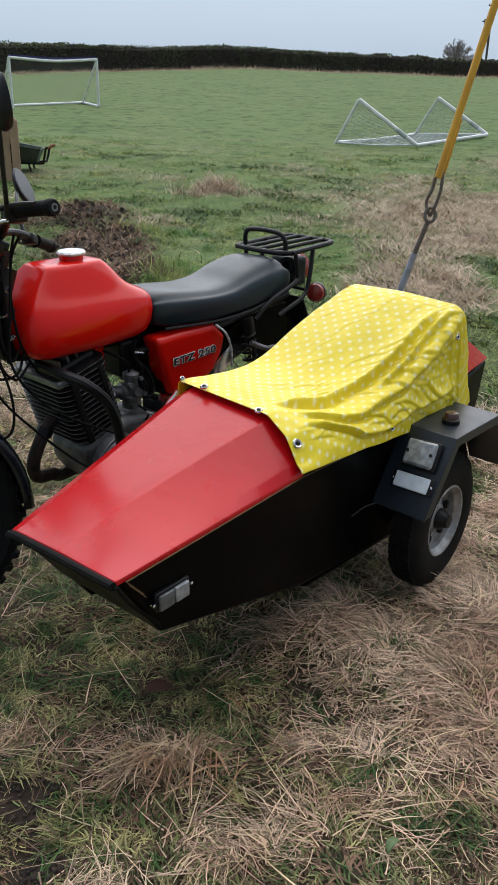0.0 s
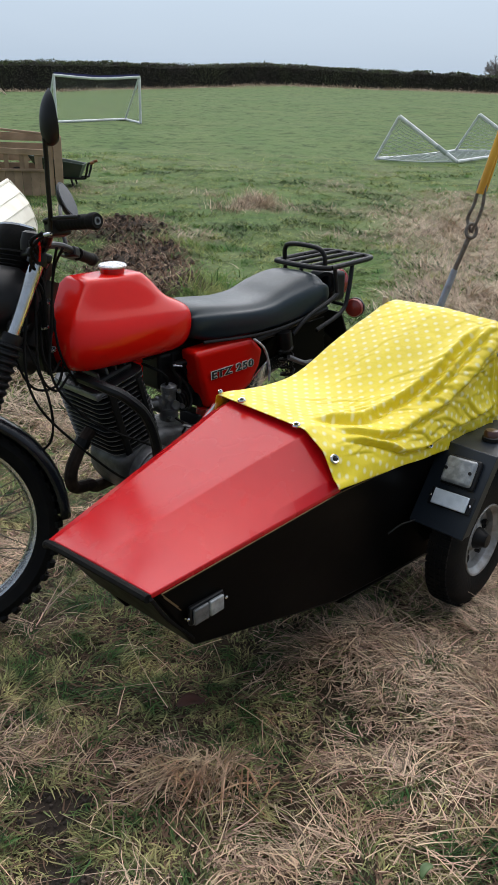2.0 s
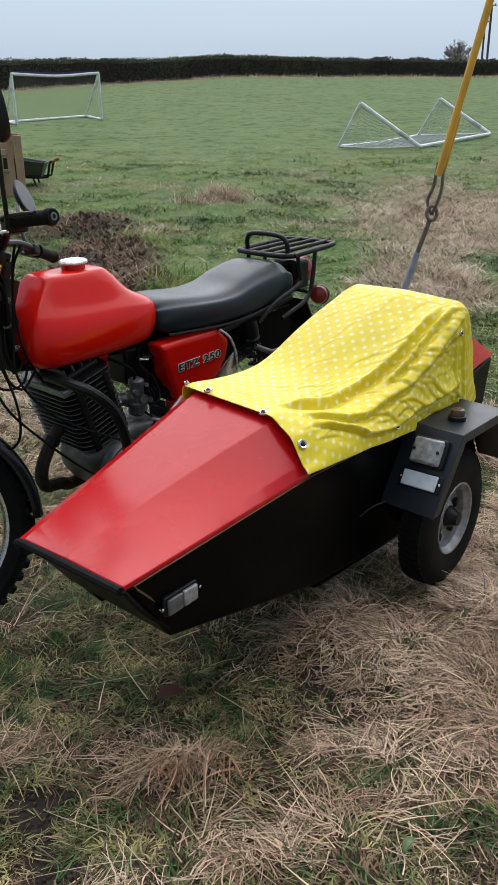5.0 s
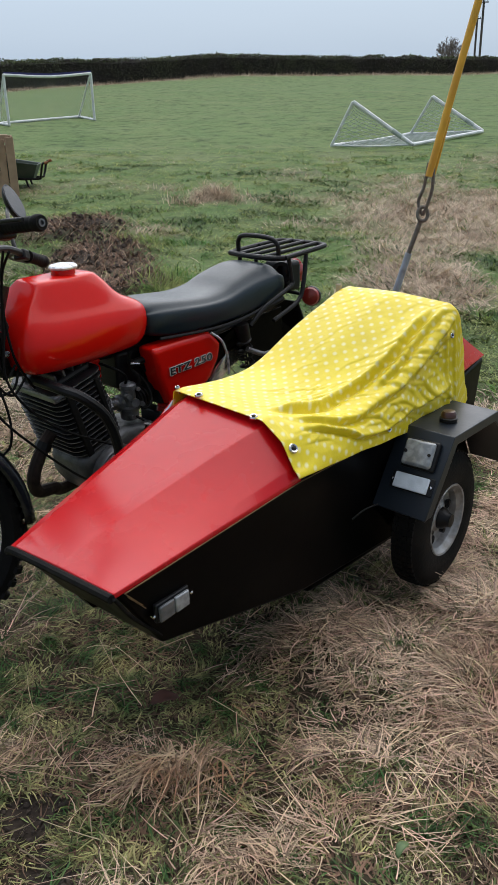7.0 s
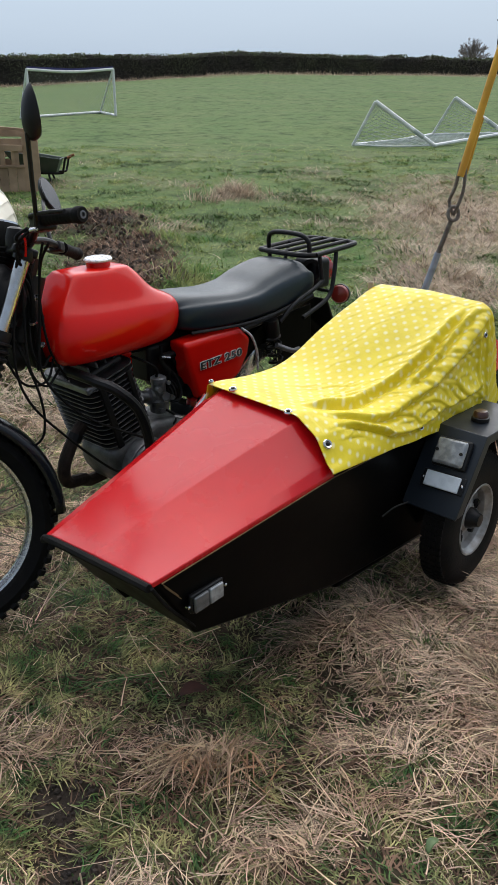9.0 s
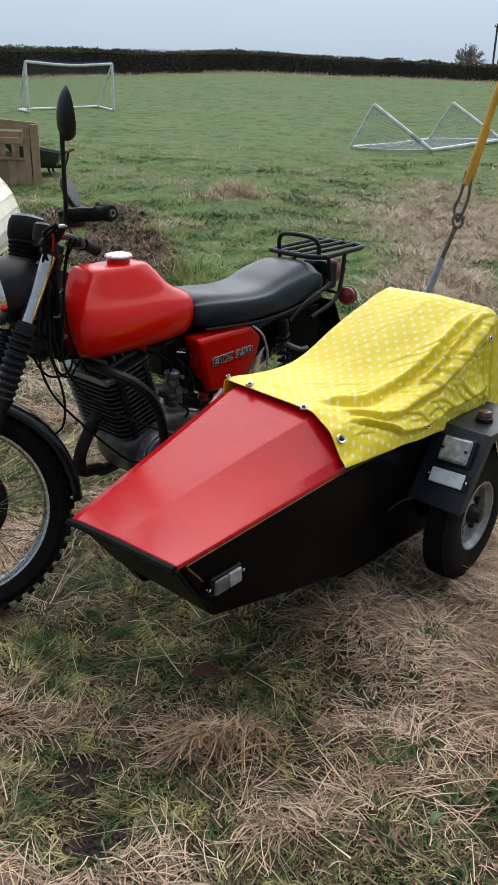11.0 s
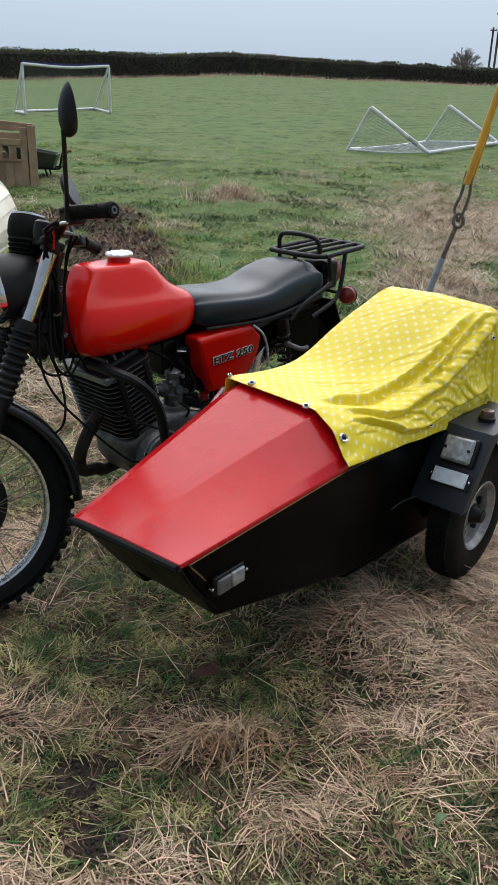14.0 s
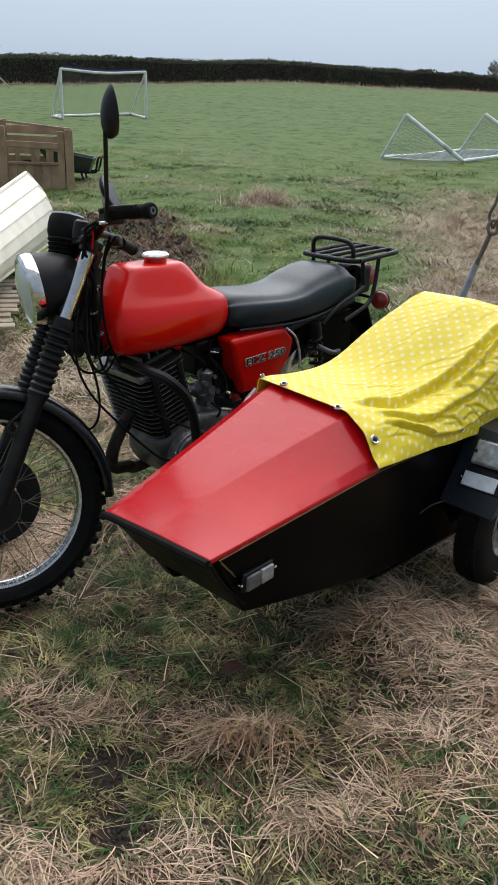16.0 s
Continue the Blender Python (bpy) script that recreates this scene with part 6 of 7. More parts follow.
def build_goal():
    s = thing("football_goal", "white plastic garden football goal standing on the grass", "goal")
    g = lambda x, y: Vector((x, y, gz(x, y) + 0.03))
    fl, fr, bl, br = g(-7.39, 25.02), g(-5.30, 27.05), g(-7.94, 25.84), g(-6.02, 28.2)
    h = Vector((0, 0, 1.32))
    tl, tr = fl + h, fr + h
    mid = (tl + tr) / 2 - Vector((0, 0, 0.07))
    r = 0.040
    pipe("goalpost", [fl, tl], r, WHITEP, s)
    pipe("goalpost", [fr, tr], r, WHITEP, s)
    pipe("crossbar", [tl, mid, tr], r, WHITEP, s, 5, "sagging white crossbar")
    pipe("back_bar", [bl, br], r, WHITEP, s)
    for a, b in ((fl, bl), (fr, br)):
        pipe("ground_bar", [a, b], r, WHITEP, s)
    for a, b in ((tl, bl), (tr, br)):
        pipe("side_stay", [a, b], r * 0.8, WHITEP, s)
    bm = bmesh.new()
    beam(bm, tl + Vector((0, 0.02, 0.03)), mid + Vector((0, 0.02, 0.04)), 0.03, 0.10)
    beam(bm, mid + Vector((0, 0.02, 0.04)), tr + Vector((0, 0.02, 0.03)), 0.03, 0.10)
    part("net_band", bm, NAVY, s, "navy band along the crossbar")
    net(s, (tl, tr, br, bl), 20, 9, 0.0020, 0.12)
    net(s, (tl, fl, bl, tl), 8, 4, 0.0020)
    net(s, (tr, fr, br, tr), 8, 4, 0.0020)
    return s


def build_fallen_goal():
    s = thing("toppled_goal", "white plastic garden goal lying toppled on the grass", "goal")
    g = lambda x, y: Vector((x, y, gz(x, y) + 0.04))
    a, b, c, d = g(1.35, 17.38), g(2.92, 17.08), g(4.80, 19.16), g(3.32, 19.76)
    p, q = Vector((1.74, 17.2, 1.39)), Vector((3.70, 19.4, 1.47))
    r = 0.036
    pipe("crossbar", [a, (a + d) / 2 - Vector((0, 0, 0.03)), d], r, WHITEP, s, 4)
    pipe("back_bar", [b, (b + c) / 2, c], r, WHITEP, s)
    pipe("ground_rope", [a, (a + b) / 2 - Vector((0, 0.12, 0.02)), b], 0.016, WHITEP, s, 4)
    pipe("ground_rope", [d, (d + c) / 2 - Vector((0, 0.05, 0.0)), c], 0.026, WHITEP, s, 3)
    for apex, x, y in ((p, a, b), (q, d, c)):
        pipe("side_stay", [x, apex], r * 0.8, WHITEP, s)
        pipe("goalpost", [apex, y], r * 1.2, WHITEP, s)
        bm = bmesh.new()
        tube(bm, [Vector(lerp(apex, y, 0.66)), Vector(lerp(apex, y, 0.82))], r * 1.3, 8)
        part("joint_tape", bm, NET, s)
        net(s, (apex, x, y, apex), 10, 5, 0.0055)
    net(s, (a, b, c, d), 12, 10, 0.005)
    return s


goal = build_goal()
toppled = build_fallen_goal()

# ---- compost bin, wheelbarrow, dinghy, pallet ----


def build_bin():
    s = thing("compost_bin", "brown timber compost bin of weathered boards with a low front gate", "compost bin")
    z0 = gz(-3.5, 11.0)
    ex = Vector((0.985, 0.17, 0))          # along the front, to the right
    ey = Vector((-0.30, 0.95, 0))         # to the back
    o = Vector((-3.33, 11.15, z0 - 0.15))

    def P(u, v, z):
        return o + ex * u + ey * v + Vector((0, 0, 1.16 * z))

    def board(name, a, b, w, h, label=""):
        bm = bmesh.new()
        beam(bm, a, b, w, h)
        return bevel(part(name, bm, WOOD, s, label), 0.004, 1)

    def upright(name, u, v, z_lo, z_hi, w, th):
        bm = bmesh.new()
        m = Matrix((( ex.x, ey.x, 0, 0), (ex.y, ey.y, 0, 0), (0, 0, 1, 0), (0, 0, 0, 1)))
        box(bm, (-w / 2, -th / 2, 1.16 * z_lo), (w / 2, th / 2, 1.16 * z_hi), Matrix.Translation(P(u, v, 0)) @ m)
        return bevel(part(name, bm, WOOD, s), 0.004, 1)

    for u, v, hh, w in ((0, 0, 0.78, 0.105), (-0.88, 0, 0.80, 0.10), (-2.2, 0, 0.80, 0.10), (0, 1.05, 0.76, 0.09), (-0.88, 1.05, 0.86, 0.09), (-2.2, 1.05, 0.90, 0.09)):
        upright("post", u, v, -0.08, hh, w, w)
    upright("post", -0.11, 0.02, -0.08, 0.76, 0.09, 0.045)
    # gate: boards below, an open band with short bars, a top rail
    for k in range(6):
        u = -0.20 - 0.112 * k
        upright("gate_board", u, 0.0, -0.06, 0.40, 0.109, 0.022)
    board("gate_rail", P(-0.83, -0.02, 0.405), P(-0.15, -0.02, 0.405), 0.03, 0.035)
    for u in (-0.68, -0.48, -0.42, -0.28, -0.24):
        upright("gate_bar", u, 0.0, 0.40, 0.62, 0.06, 0.02)
    board("gate_rail", P(-0.83, -0.02, 0.615), P(-0.15, -0.02, 0.600), 0.03, 0.075)
    # slatted bay beside it, back and end walls
    for k in range(6):
        z = 0.07 + 0.118 * k
        board("slat", P(-2.2, -0.01, z), P(-0.93, -0.01, z), 0.022, 0.09)
        board("slat", P(-2.2, 1.05, z + 0.1), P(0.0, 1.05, z + 0.08), 0.022, 0.11)
        board("slat", P(0.0, 0.05, z), P(0.0, 1.03, z + 0.06), 0.022, 0.10)
    board("top_rail", P(-2.2, 1.05, 0.93), P(0.03, 0.03, 0.785), 0.05, 0.03)
    return s


def build_barrow():
    s = thing("wheelbarrow", "dark green wheelbarrow with a black tube frame, standing behind the bin", "wheelbarrow")
    z0 = gz(-3.3, 12.05)
    base = Matrix.Translation((-3.42, 12.05, z0 - 0.12)) @ Matrix.Rotation(radians(8), 4, "Z")
    V = lambda x, y, z: base @ Vector((x, y, z))
    bm = bmesh.new()
    lo = [V(-0.35, -0.20, 0.23), V(0.12, -0.17, 0.21), V(0.12, 0.17, 0.21), V(-0.35, 0.20, 0.23)]
    hi = [V(-0.55, -0.31, 0.54), V(0.21, -0.27, 0.42), V(0.21, 0.27, 0.42), V(-0.55, 0.31, 0.54)]
    hi2 = [V(-0.53, -0.29, 0.54), V(0.19, -0.25, 0.42), V(0.19, 0.25, 0.42), V(-0.53, 0.29, 0.54)]
    lo2 = [V(-0.34, -0.19, 0.28), V(0.11, -0.16, 0.26), V(0.11, 0.16, 0.26), V(-0.34, 0.19, 0.28)]
    rings(bm, [lo, hi, hi2, lo2])
    bevel(part("tray", bm, BARROWG, s, "dark green pressed tray"), 0.01)
    for y in (-0.20, 0.20):
        pipe("frame_tube", [V(-0.75, y * 0.2, 0.17), V(-0.30, y, 0.235), V(0.18, y, 0.225), V(0.24, y * 1.2, 0.27), V(0.28, y * 1.3, 0.42), V(0.32, y * 1.3, 0.44)], 0.016, SATIN, s, 5)
        pipe("leg", [V(0.02, y, 0.235), V(0.06, y * 1.05, 0.10), V(0.08, y * 1.05, 0.0)], 0.015, SATIN, s, 4)
    for y in (-0.26, 0.26):
        pipe("handle_grip", [V(0.31, y, 0.438), V(0.36, y, 0.45)], 0.019, mat("orange_grip", (0.25, 0.09, 0.03), 0.7), s)
    bm = bmesh.new()
    lathe(bm, [(0.06, -0.03), (0.15, -0.04), (0.18, -0.02), (0.18, 0.02), (0.15, 0.04), (0.06, 0.03), (0.06, -0.03)], base @ axis((-0.75, 0, 0.18), (0, 1, 0)), 28)
    part("wheel", bm, RUBBER, s)
    return s


def build_dinghy():
    s = thing("dinghy", "cream clinker-built dinghy lying keel up beside a pallet", "boat")
    L = 2.3
    d = Vector((0.154, -0.988, 0))      # from the near-vertical bow aft
    n = Vector((0.988, 0.154, 0))
    keel = Vector((-2.385, 6.5, 0))

    def P(t, v, sgn):
        """A point of the hull: t from bow to stern, v from keel (top) to gunwale (bottom), on one side."""
        w = float(np.interp(v, (0, 0.3, 0.6, 0.8, 1), (0.0, 0.125, 0.190, 0.172, 0.118)))
        z = float(np.interp(v, (0, 0.3, 0.6, 0.8, 1), (0.805, 0.655, 0.480, 0.360, 0.250)))
        grow = 1 - 0.06 * t
        return keel + d * (L * t) + n * (sgn * (w * grow + 0.012)) + Vector((0, 0, z + L * t * (0.085 * v - 0.045)))

    m, count = 14, 6
    for sgn in (1, -1):
        for i in range(count):
            v0, v1 = i / count, (i + 1) / count
            bm = bmesh.new()
            rows = []
            for k in range(m + 1):
                t = k / m
                a, b = P(t, v0, sgn), P(t, v1, sgn)
                c = (a + b) / 2
                out = (n * sgn * 0.9 + Vector((0, 0, 0.5 - v0))).normalized()
                lap = (b - a) * 0.06
                rows.append([a + out * 0.001, c + out * 0.010, b + lap + out * 0.013, b + lap - out * 0.001, c - out * 0.006, a - out * 0.010])
            rings(bm, rows)
            bevel(part("strake", bm, BOATP, s, "cream painted lapped plank"), 0.002, 1)
        pipe("gunwale", [P(k / 10, 1.0, sgn) + n * sgn * 0.006 for k in range(11)], 0.017, BOATP, s, 2, "painted gunwale")
        pipe("bow_trim", [P(0.0, k / 8, sgn) + Vector((0, 0.006, 0)) for k in range(9)], 0.014, BOATP, s, 2)
    pipe("keel", [P(k / 10, 0.0, 1) - n * 0.012 + Vector((0, 0, 0.004)) for k in range(11)], 0.018, BOATP, s, 2)
    for t, nm in ((0.004, "bow_board"), (0.98, "transom")):
        bm = bmesh.new()
        ts = [P(t, v / 6, 1) for v in range(6, -1, -1)] + [P(t, v / 6, -1) for v in range(1, 7)]
        rings(bm, [ts, [p + d * 0.02 for p in ts]])
        part(nm, bm, BOATP, s)
    for t in (0.15, 0.9):
        bm = bmesh.new()
        p = keel + d * (L * t)
        g = gz(p.x, p.y)
        beam(bm, p - n * 0.25 + Vector((0, 0, g + 0.08)), p + n * 0.09 + Vector((0, 0, g + 0.08)), 0.12, 0.17)
        bevel(part("support_block", bm, POLEW, s, "dark timber block under the gunwale"), 0.006, 1)
    return s


def build_pallet():
    s = thing("pallet", "bleached wooden pallet lying flat on the grass", "pallet")
    a, b = Vector((-1.72, 4.12, 0)), Vector((-2.155, 5.50, 0))
    d = (b - a).normalized()
    w = Vector((-d.y, d.x, 0)) * -1
    w = w if w.x < 0 else -w
    z0 = gz(-2.1, 5.0) + 0.02
    up_ = Vector((0, 0, 1))
    for k in range(11):
        p = a + d * (0.05 + 0.13 * k) + up_ * (z0 + 0.115 + 0.004 * random.uniform(-1, 1))
        bm = bmesh.new()
        sh = random.uniform(-0.04, 0.03)
        beam(bm, p - w * sh, p + w * 1.0 + d * random.uniform(-0.01, 0.01), 0.082, 0.02)
        bevel(part("slat", bm, PALLETW, s), 0.003, 1)
    for k in (0.17, 0.52, 0.90):
        bm = bmesh.new()
        beam(bm, a + w * k + up_ * (z0 + 0.055), a + d * 1.42 + w * k + up_ * (z0 + 0.055), 0.09, 0.095)
        bevel(part("bearer", bm, PALLETW, s), 0.004, 1)
    return s


build_bin()
build_barrow()
build_dinghy()
build_pallet()

# ---- hedge, trees, poles ----


def hedge_line(t):
    x = -34 + 82 * t
    return x, 66 + 0.36 * x


def build_hedge():
    s = thing("hedge", "long clipped dark hedge along the far edge of the field", "hedge", kind="structure")
    r = np.random.RandomState(3)
    ts = np.linspace(0, 1, 160)
    hx, hy = hedge_line(ts)
    top = np.interp(hx, (-30, -20, -2, 14, 30, 45), (1.85, 1.75, 1.22, 1.08, 1.0, 1.0))
    # solid core, coloured near black for the shade inside the hedge
    bm = bmesh.new()
    rows = []
    for x, y, h in zip(hx, hy, top):
        z = gz(x, y)
        hh = h + 0.10 * (float(vnoise(x, y, 1.7, 31)) - 0.5)
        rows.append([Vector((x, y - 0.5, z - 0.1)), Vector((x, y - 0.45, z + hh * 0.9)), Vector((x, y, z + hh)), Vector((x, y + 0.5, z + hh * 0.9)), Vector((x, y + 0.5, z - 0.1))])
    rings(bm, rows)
    part("shade_core", bm, CORE, s, smooth=60)
    n = 46000
    t = r.rand(n)
    x, y = hedge_line(t)
    h = np.interp(x, (-30, -20, -2, 14, 30, 45), (1.85, 1.75, 1.22, 1.08, 1.0, 1.0)) + 0.16 * (vnoise(x, y, 1.3, 32) - 0.5) + 0.12 * (vnoise(x, y, 0.4, 33) - 0.5)
    ontop = r.rand(n) < 0.42
    off = np.where(ontop, r.uniform(-0.5, 0.4, n), -0.5 - 0.10 * r.rand(n))
    zz = np.where(ontop, h + r.uniform(-0.06, 0.10, n), h * r.rand(n) ** 0.8)
    C = np.stack([x, y + off, ground_z(x, y) + zz], -1)
    size = r.uniform(0.04, 0.085, n)
    A = r.normal(size=(n, 3))
    A /= np.linalg.norm(A, axis=1, keepdims=True)
    B = np.cross(A, r.normal(size=(n, 3)))
    B /= np.linalg.norm(B, axis=1, keepdims=True)
    V = np.stack([C - A * size[:, None], C + B * size[:, None] * 0.5, C + A * size[:, None], C - B * size[:, None] * 0.5], 1).reshape(-1, 3)
    me = bpy.data.meshes.new("leaves")
    me.from_pydata(V.tolist(), [], np.arange(4 * n).reshape(-1, 4).tolist())
    me.materials.append(LEAF)
    o = tagged(new("leaves", me), "dark evergreen hedge leaves", kind="stuff")
    o.parent = s
    # leaves standing up along the clipped top, coloured lighter for the sky light there
    n = 16000
    x, y = hedge_line(r.rand(n))
    keep = r.rand(n) < 0.25 + 0.75 * vnoise(x, y, 0.9, 36)
    x, y = x[keep], y[keep] + r.uniform(-0.5, 0.3, keep.sum())
    n = len(x)
    h = np.interp(x, (-30, -20, -2, 14, 30, 45), (1.85, 1.75, 1.22, 1.08, 1.0, 1.0)) + 0.16 * (vnoise(x, y, 1.3, 32) - 0.5)
    C = np.stack([x, y, ground_z(x, y) + h + r.uniform(-0.10, 0.16, n) * (0.4 + 1.2 * vnoise(x, y, 0.7, 37))], -1)
    size = r.uniform(0.06, 0.12, n)
    A = r.normal(size=(n, 3)) + (0, 0, 0.6)
    A /= np.linalg.norm(A, axis=1, keepdims=True)
    B = np.cross(A, r.normal(size=(n, 3)))
    B /= np.linalg.norm(B, axis=1, keepdims=True)
    V = np.stack([C - A * size[:, None], C + B * size[:, None] * 0.5, C + A * size[:, None], C - B * size[:, None] * 0.5], 1).reshape(-1, 3)
    me = bpy.data.meshes.new("fresh_leaves")
    me.from_pydata(V.tolist(), [], np.arange(4 * n).reshape(-1, 4).tolist())
    me.materials.append(TOPLIT)
    o = tagged(new("fresh_leaves", me), "leaves along the hedge top, coloured lighter green as if sky-lit", kind="stuff")
    o.parent = s
    return s


def build_tree(x, y, z, height, wide, seed, label):
    """A bare tree: a short trunk, limbs fanning out to a rounded crown, each limb ending in sprays of twigs."""
    s = thing("bare_tree", label, "tree")
    r = random.Random(seed)
    o = Vector((x, y, z))
    fork = o + Vector((0, 0, height * 0.30))
    bm = bmesh.new()
    tube(bm, [o - Vector((0, 0, 0.2)), o + Vector((0.05, 0, height * 0.16)), fork], 0.16, 8, radii=[0.22, 0.17, 0.13])
    part("trunk", bm, BARK, s, smooth=60)
    limbs, twigs = bmesh.new(), bmesh.new()
    for k in range(46):
        a, u = r.uniform(0, 2 * math.pi), r.uniform(-0.15, 1.0)
        c = math.sqrt(max(0.0, 1 - u * u))
        reach = r.uniform(0.72, 1.0)
        tip = fork + Vector((wide * c * math.cos(a), wide * c * math.sin(a), height * 0.66 * u)) * reach
        mid = fork.lerp(tip, 0.5) + Vector((r.uniform(-1, 1), r.uniform(-1, 1), r.uniform(0, 1))) * 0.18
        tube(limbs, [fork, mid, tip], 0.05, 5, radii=[0.07, 0.045, 0.022])
        for q in range(15):
            p = mid.lerp(tip, r.uniform(0.0, 1.0))
            d = ((tip - fork).normalized() + Vector((r.uniform(-1, 1), r.uniform(-1, 1), r.uniform(-0.6, 0.9)))).normalized()
            e = p + d * r.uniform(0.3, 0.75)
            tube(twigs, [p, e], 0.02, 3, radii=[0.028, 0.016])
            for w in range(2):
                d2 = (d + Vector((r.uniform(-1, 1), r.uniform(-1, 1), r.uniform(-0.5, 0.8)))).normalized()
                tube(twigs, [p.lerp(e, 0.5), p.lerp(e, 0.5) + d2 * r.uniform(0.2, 0.45)], 0.014, 3, radii=[0.016, 0.010])
    part("limbs", limbs, BARK, s, smooth=60)
    part("crown", twigs, BARK, s, "fine bare grey twigs", smooth=0)
    return s


build_hedge()
build_tree(26.3, 128.0, gz(26.3, 128.0), 4.6, 2.5, 5, "small rounded bare tree behind the hedge")
build_tree(-31.5, 82.0, gz(-31.5, 82.0), 4.6, 2.0, 8, "grey bare tree beyond the hedge corner")


def build_pole(x, y, h, arm):
    s = thing("utility_pole", "thin dark wooden utility pole behind the hedge", "utility pole", group="poles behind the hedge")
    z = gz(x, y)
    pipe("pole", [(x, y, z - 0.3), (x, y, z + h)], 0.14, POLEW, s)
    bm = bmesh.new()
    beam(bm, (x - arm, y - 0.2, z + h - 0.35), (x + arm, y - 0.2, z + h - 0.35), 0.10, 0.12)
    bar = part("crossarm", bm, POLEW, s)
    for k in (-0.8, 0, 0.8):
        bm = bmesh.new()
        lathe(bm, [(0.001, 0), (0.05, 0), (0.06, 0.08), (0.03, 0.16), (0.001, 0.17)], axis((x + arm * k, y - 0.2, z + h - 0.29), (0, 0, 1)), 8)
        part("insulator", bm, GALV, bar)
    return s


build_pole(26.15, 110.0, 7.6, 0.5)
build_pole(28.3, 122.0, 6.6, 0.45)
s_ = thing("fence_strut", "pale leaning timber strut at the field edge", "strut")
pipe("strut", [(-17.4, 49.5, gz(-17.4, 49.5) - 0.05), (-18.6, 49.8, gz(-18.4, 49.8) + 1.0)], 0.05, PALLETW, s_)

# ---- grass ----
tufty = lambda x, y, size, seed: np.clip((vnoise(x, y, size, seed) - 0.27) * 2.6, 0.10, 1)
sharp = lambda m: np.clip((m - 0.18) / 0.5, 0, 1)
clear = lambda x, y: np.clip(1 - 1.2 * soil_mask(x, y), 0.06, 1)
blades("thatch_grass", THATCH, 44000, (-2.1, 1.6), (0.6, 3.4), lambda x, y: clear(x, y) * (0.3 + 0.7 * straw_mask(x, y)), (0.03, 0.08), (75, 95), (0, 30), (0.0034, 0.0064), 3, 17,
       "dead thatch at the foot of the grass, coloured dark for the shade there", wedge=(0.42, 0.36), twist=2.0)
blades("straw_grass", STRAW, 44000, (-2.1, 1.6), (0.6, 3.4), lambda x, y: tufty(x, y, 0.055, 81) * clear(x, y) * (0.03 + 0.97 * sharp(straw_mask(x, y))), (0.032, 0.100), (68, 96), (5, 60), (0.0020, 0.0038), 4, 1,
       "tangled dead straw-coloured grass", wedge=(0.42, 0.36), lift=0.012, twist=1.4)
blades("green_grass", GREEN, 72000, (-2.1, 1.6), (0.6, 3.4), lambda x, y: np.maximum(tufty(x, y, 0.06, 82), 0.30) * clear(x, y) * (0.44 + 0.56 * (1 - sharp(straw_mask(x, y)))), (0.020, 0.058), (40, 94), (10, 100), (0.0030, 0.0054), 3, 2,
       "short green grass blades", wedge=(0.42, 0.36), twist=2.2)
blades("loose_stalks", STRAW, 1100, (-1.3, 1.3), (0.6, 3.0), lambda x, y: clear(x, y) * (0.06 + 0.94 * straw_mask(x, y)), (0.08, 0.24), (74, 92), (0, 30), (0.0020, 0.0038), 5, 9,
       "long loose dry grass stalks", wedge=(0.42, 0.36), lift=0.02, twist=0.3)
blades("hay_tufts", STRAW, 15000, (-0.1, 1.15), (1.25, 2.1), lambda x, y: np.clip(0.9 * spot(x, y, 0.19, 1.66, 0.13, 0.13) + 1.2 * spot(x, y, 0.72, 1.55, 0.32, 0.28) + 1.1 * spot(x, y, 0.33, 1.66, 0.21, 0.13), 0, 1) * vnoise(x, y, 0.08, 14), (0.04, 0.12), (55, 92), (10, 60), (0.0030, 0.0056), 4, 10,
       "matted heap of long dead grass by the sidecar wheel", twist=2.0)
blades("curled_tufts", TUFT, 2600, (-0.5, 1.0), (0.8, 1.9), lambda x, y: np.clip(np.maximum.reduce([spot(x, y, -0.165, 1.215, 0.13, 0.055), 0.25 * spot(x, y, 0.42, 1.12, 0.08, 0.05), 0.3 * spot(x, y, -0.02, 1.38, 0.06, 0.04), 0.3 * spot(x, y, -0.55, 0.80, 0.12, 0.04)]), 0, 1) ** 1.5, (0.06, 0.14), (40, 75), (30, 80), (0.0034, 0.0060), 5, 13,
       "curled brown tufts of dead grass", lift=0.03, twist=0.9, comb=-1.6)
blades("field_grass", FIELD, 100000, (-6.5, 6.5), (2.6, 18.0), lambda x, y: clear(x, y) * (0.15 + 0.85 * (1 - straw_mask(x, y))) * (0.25 + 0.75 * vnoise(x, y, 0.3, 45)) * np.clip((19 - y) / 11, 0, 1), (0.022, 0.070), (50, 90), (10, 60), (0.005, 0.012), 2, 3,
       "green pasture grass", wedge=(0.5, 0.36), clump=0.33)
blades("field_tussocks", FIELD, 42000, (-5.5, 5.5), (3.0, 17.0), lambda x, y: clear(x, y) * np.clip((vnoise(x, y, 0.26, 51) - 0.56) * 6, 0, 1) * np.clip((vnoise(x, y, 1.1, 52) - 0.25) * 3, 0, 1) * (1 - 0.6 * straw_mask(x, y)), (0.026, 0.070), (35, 85), (10, 70), (0.008, 0.017), 2, 21,
       "taller green tussocks in the pasture", wedge=(0.5, 0.36), clump=0.2)
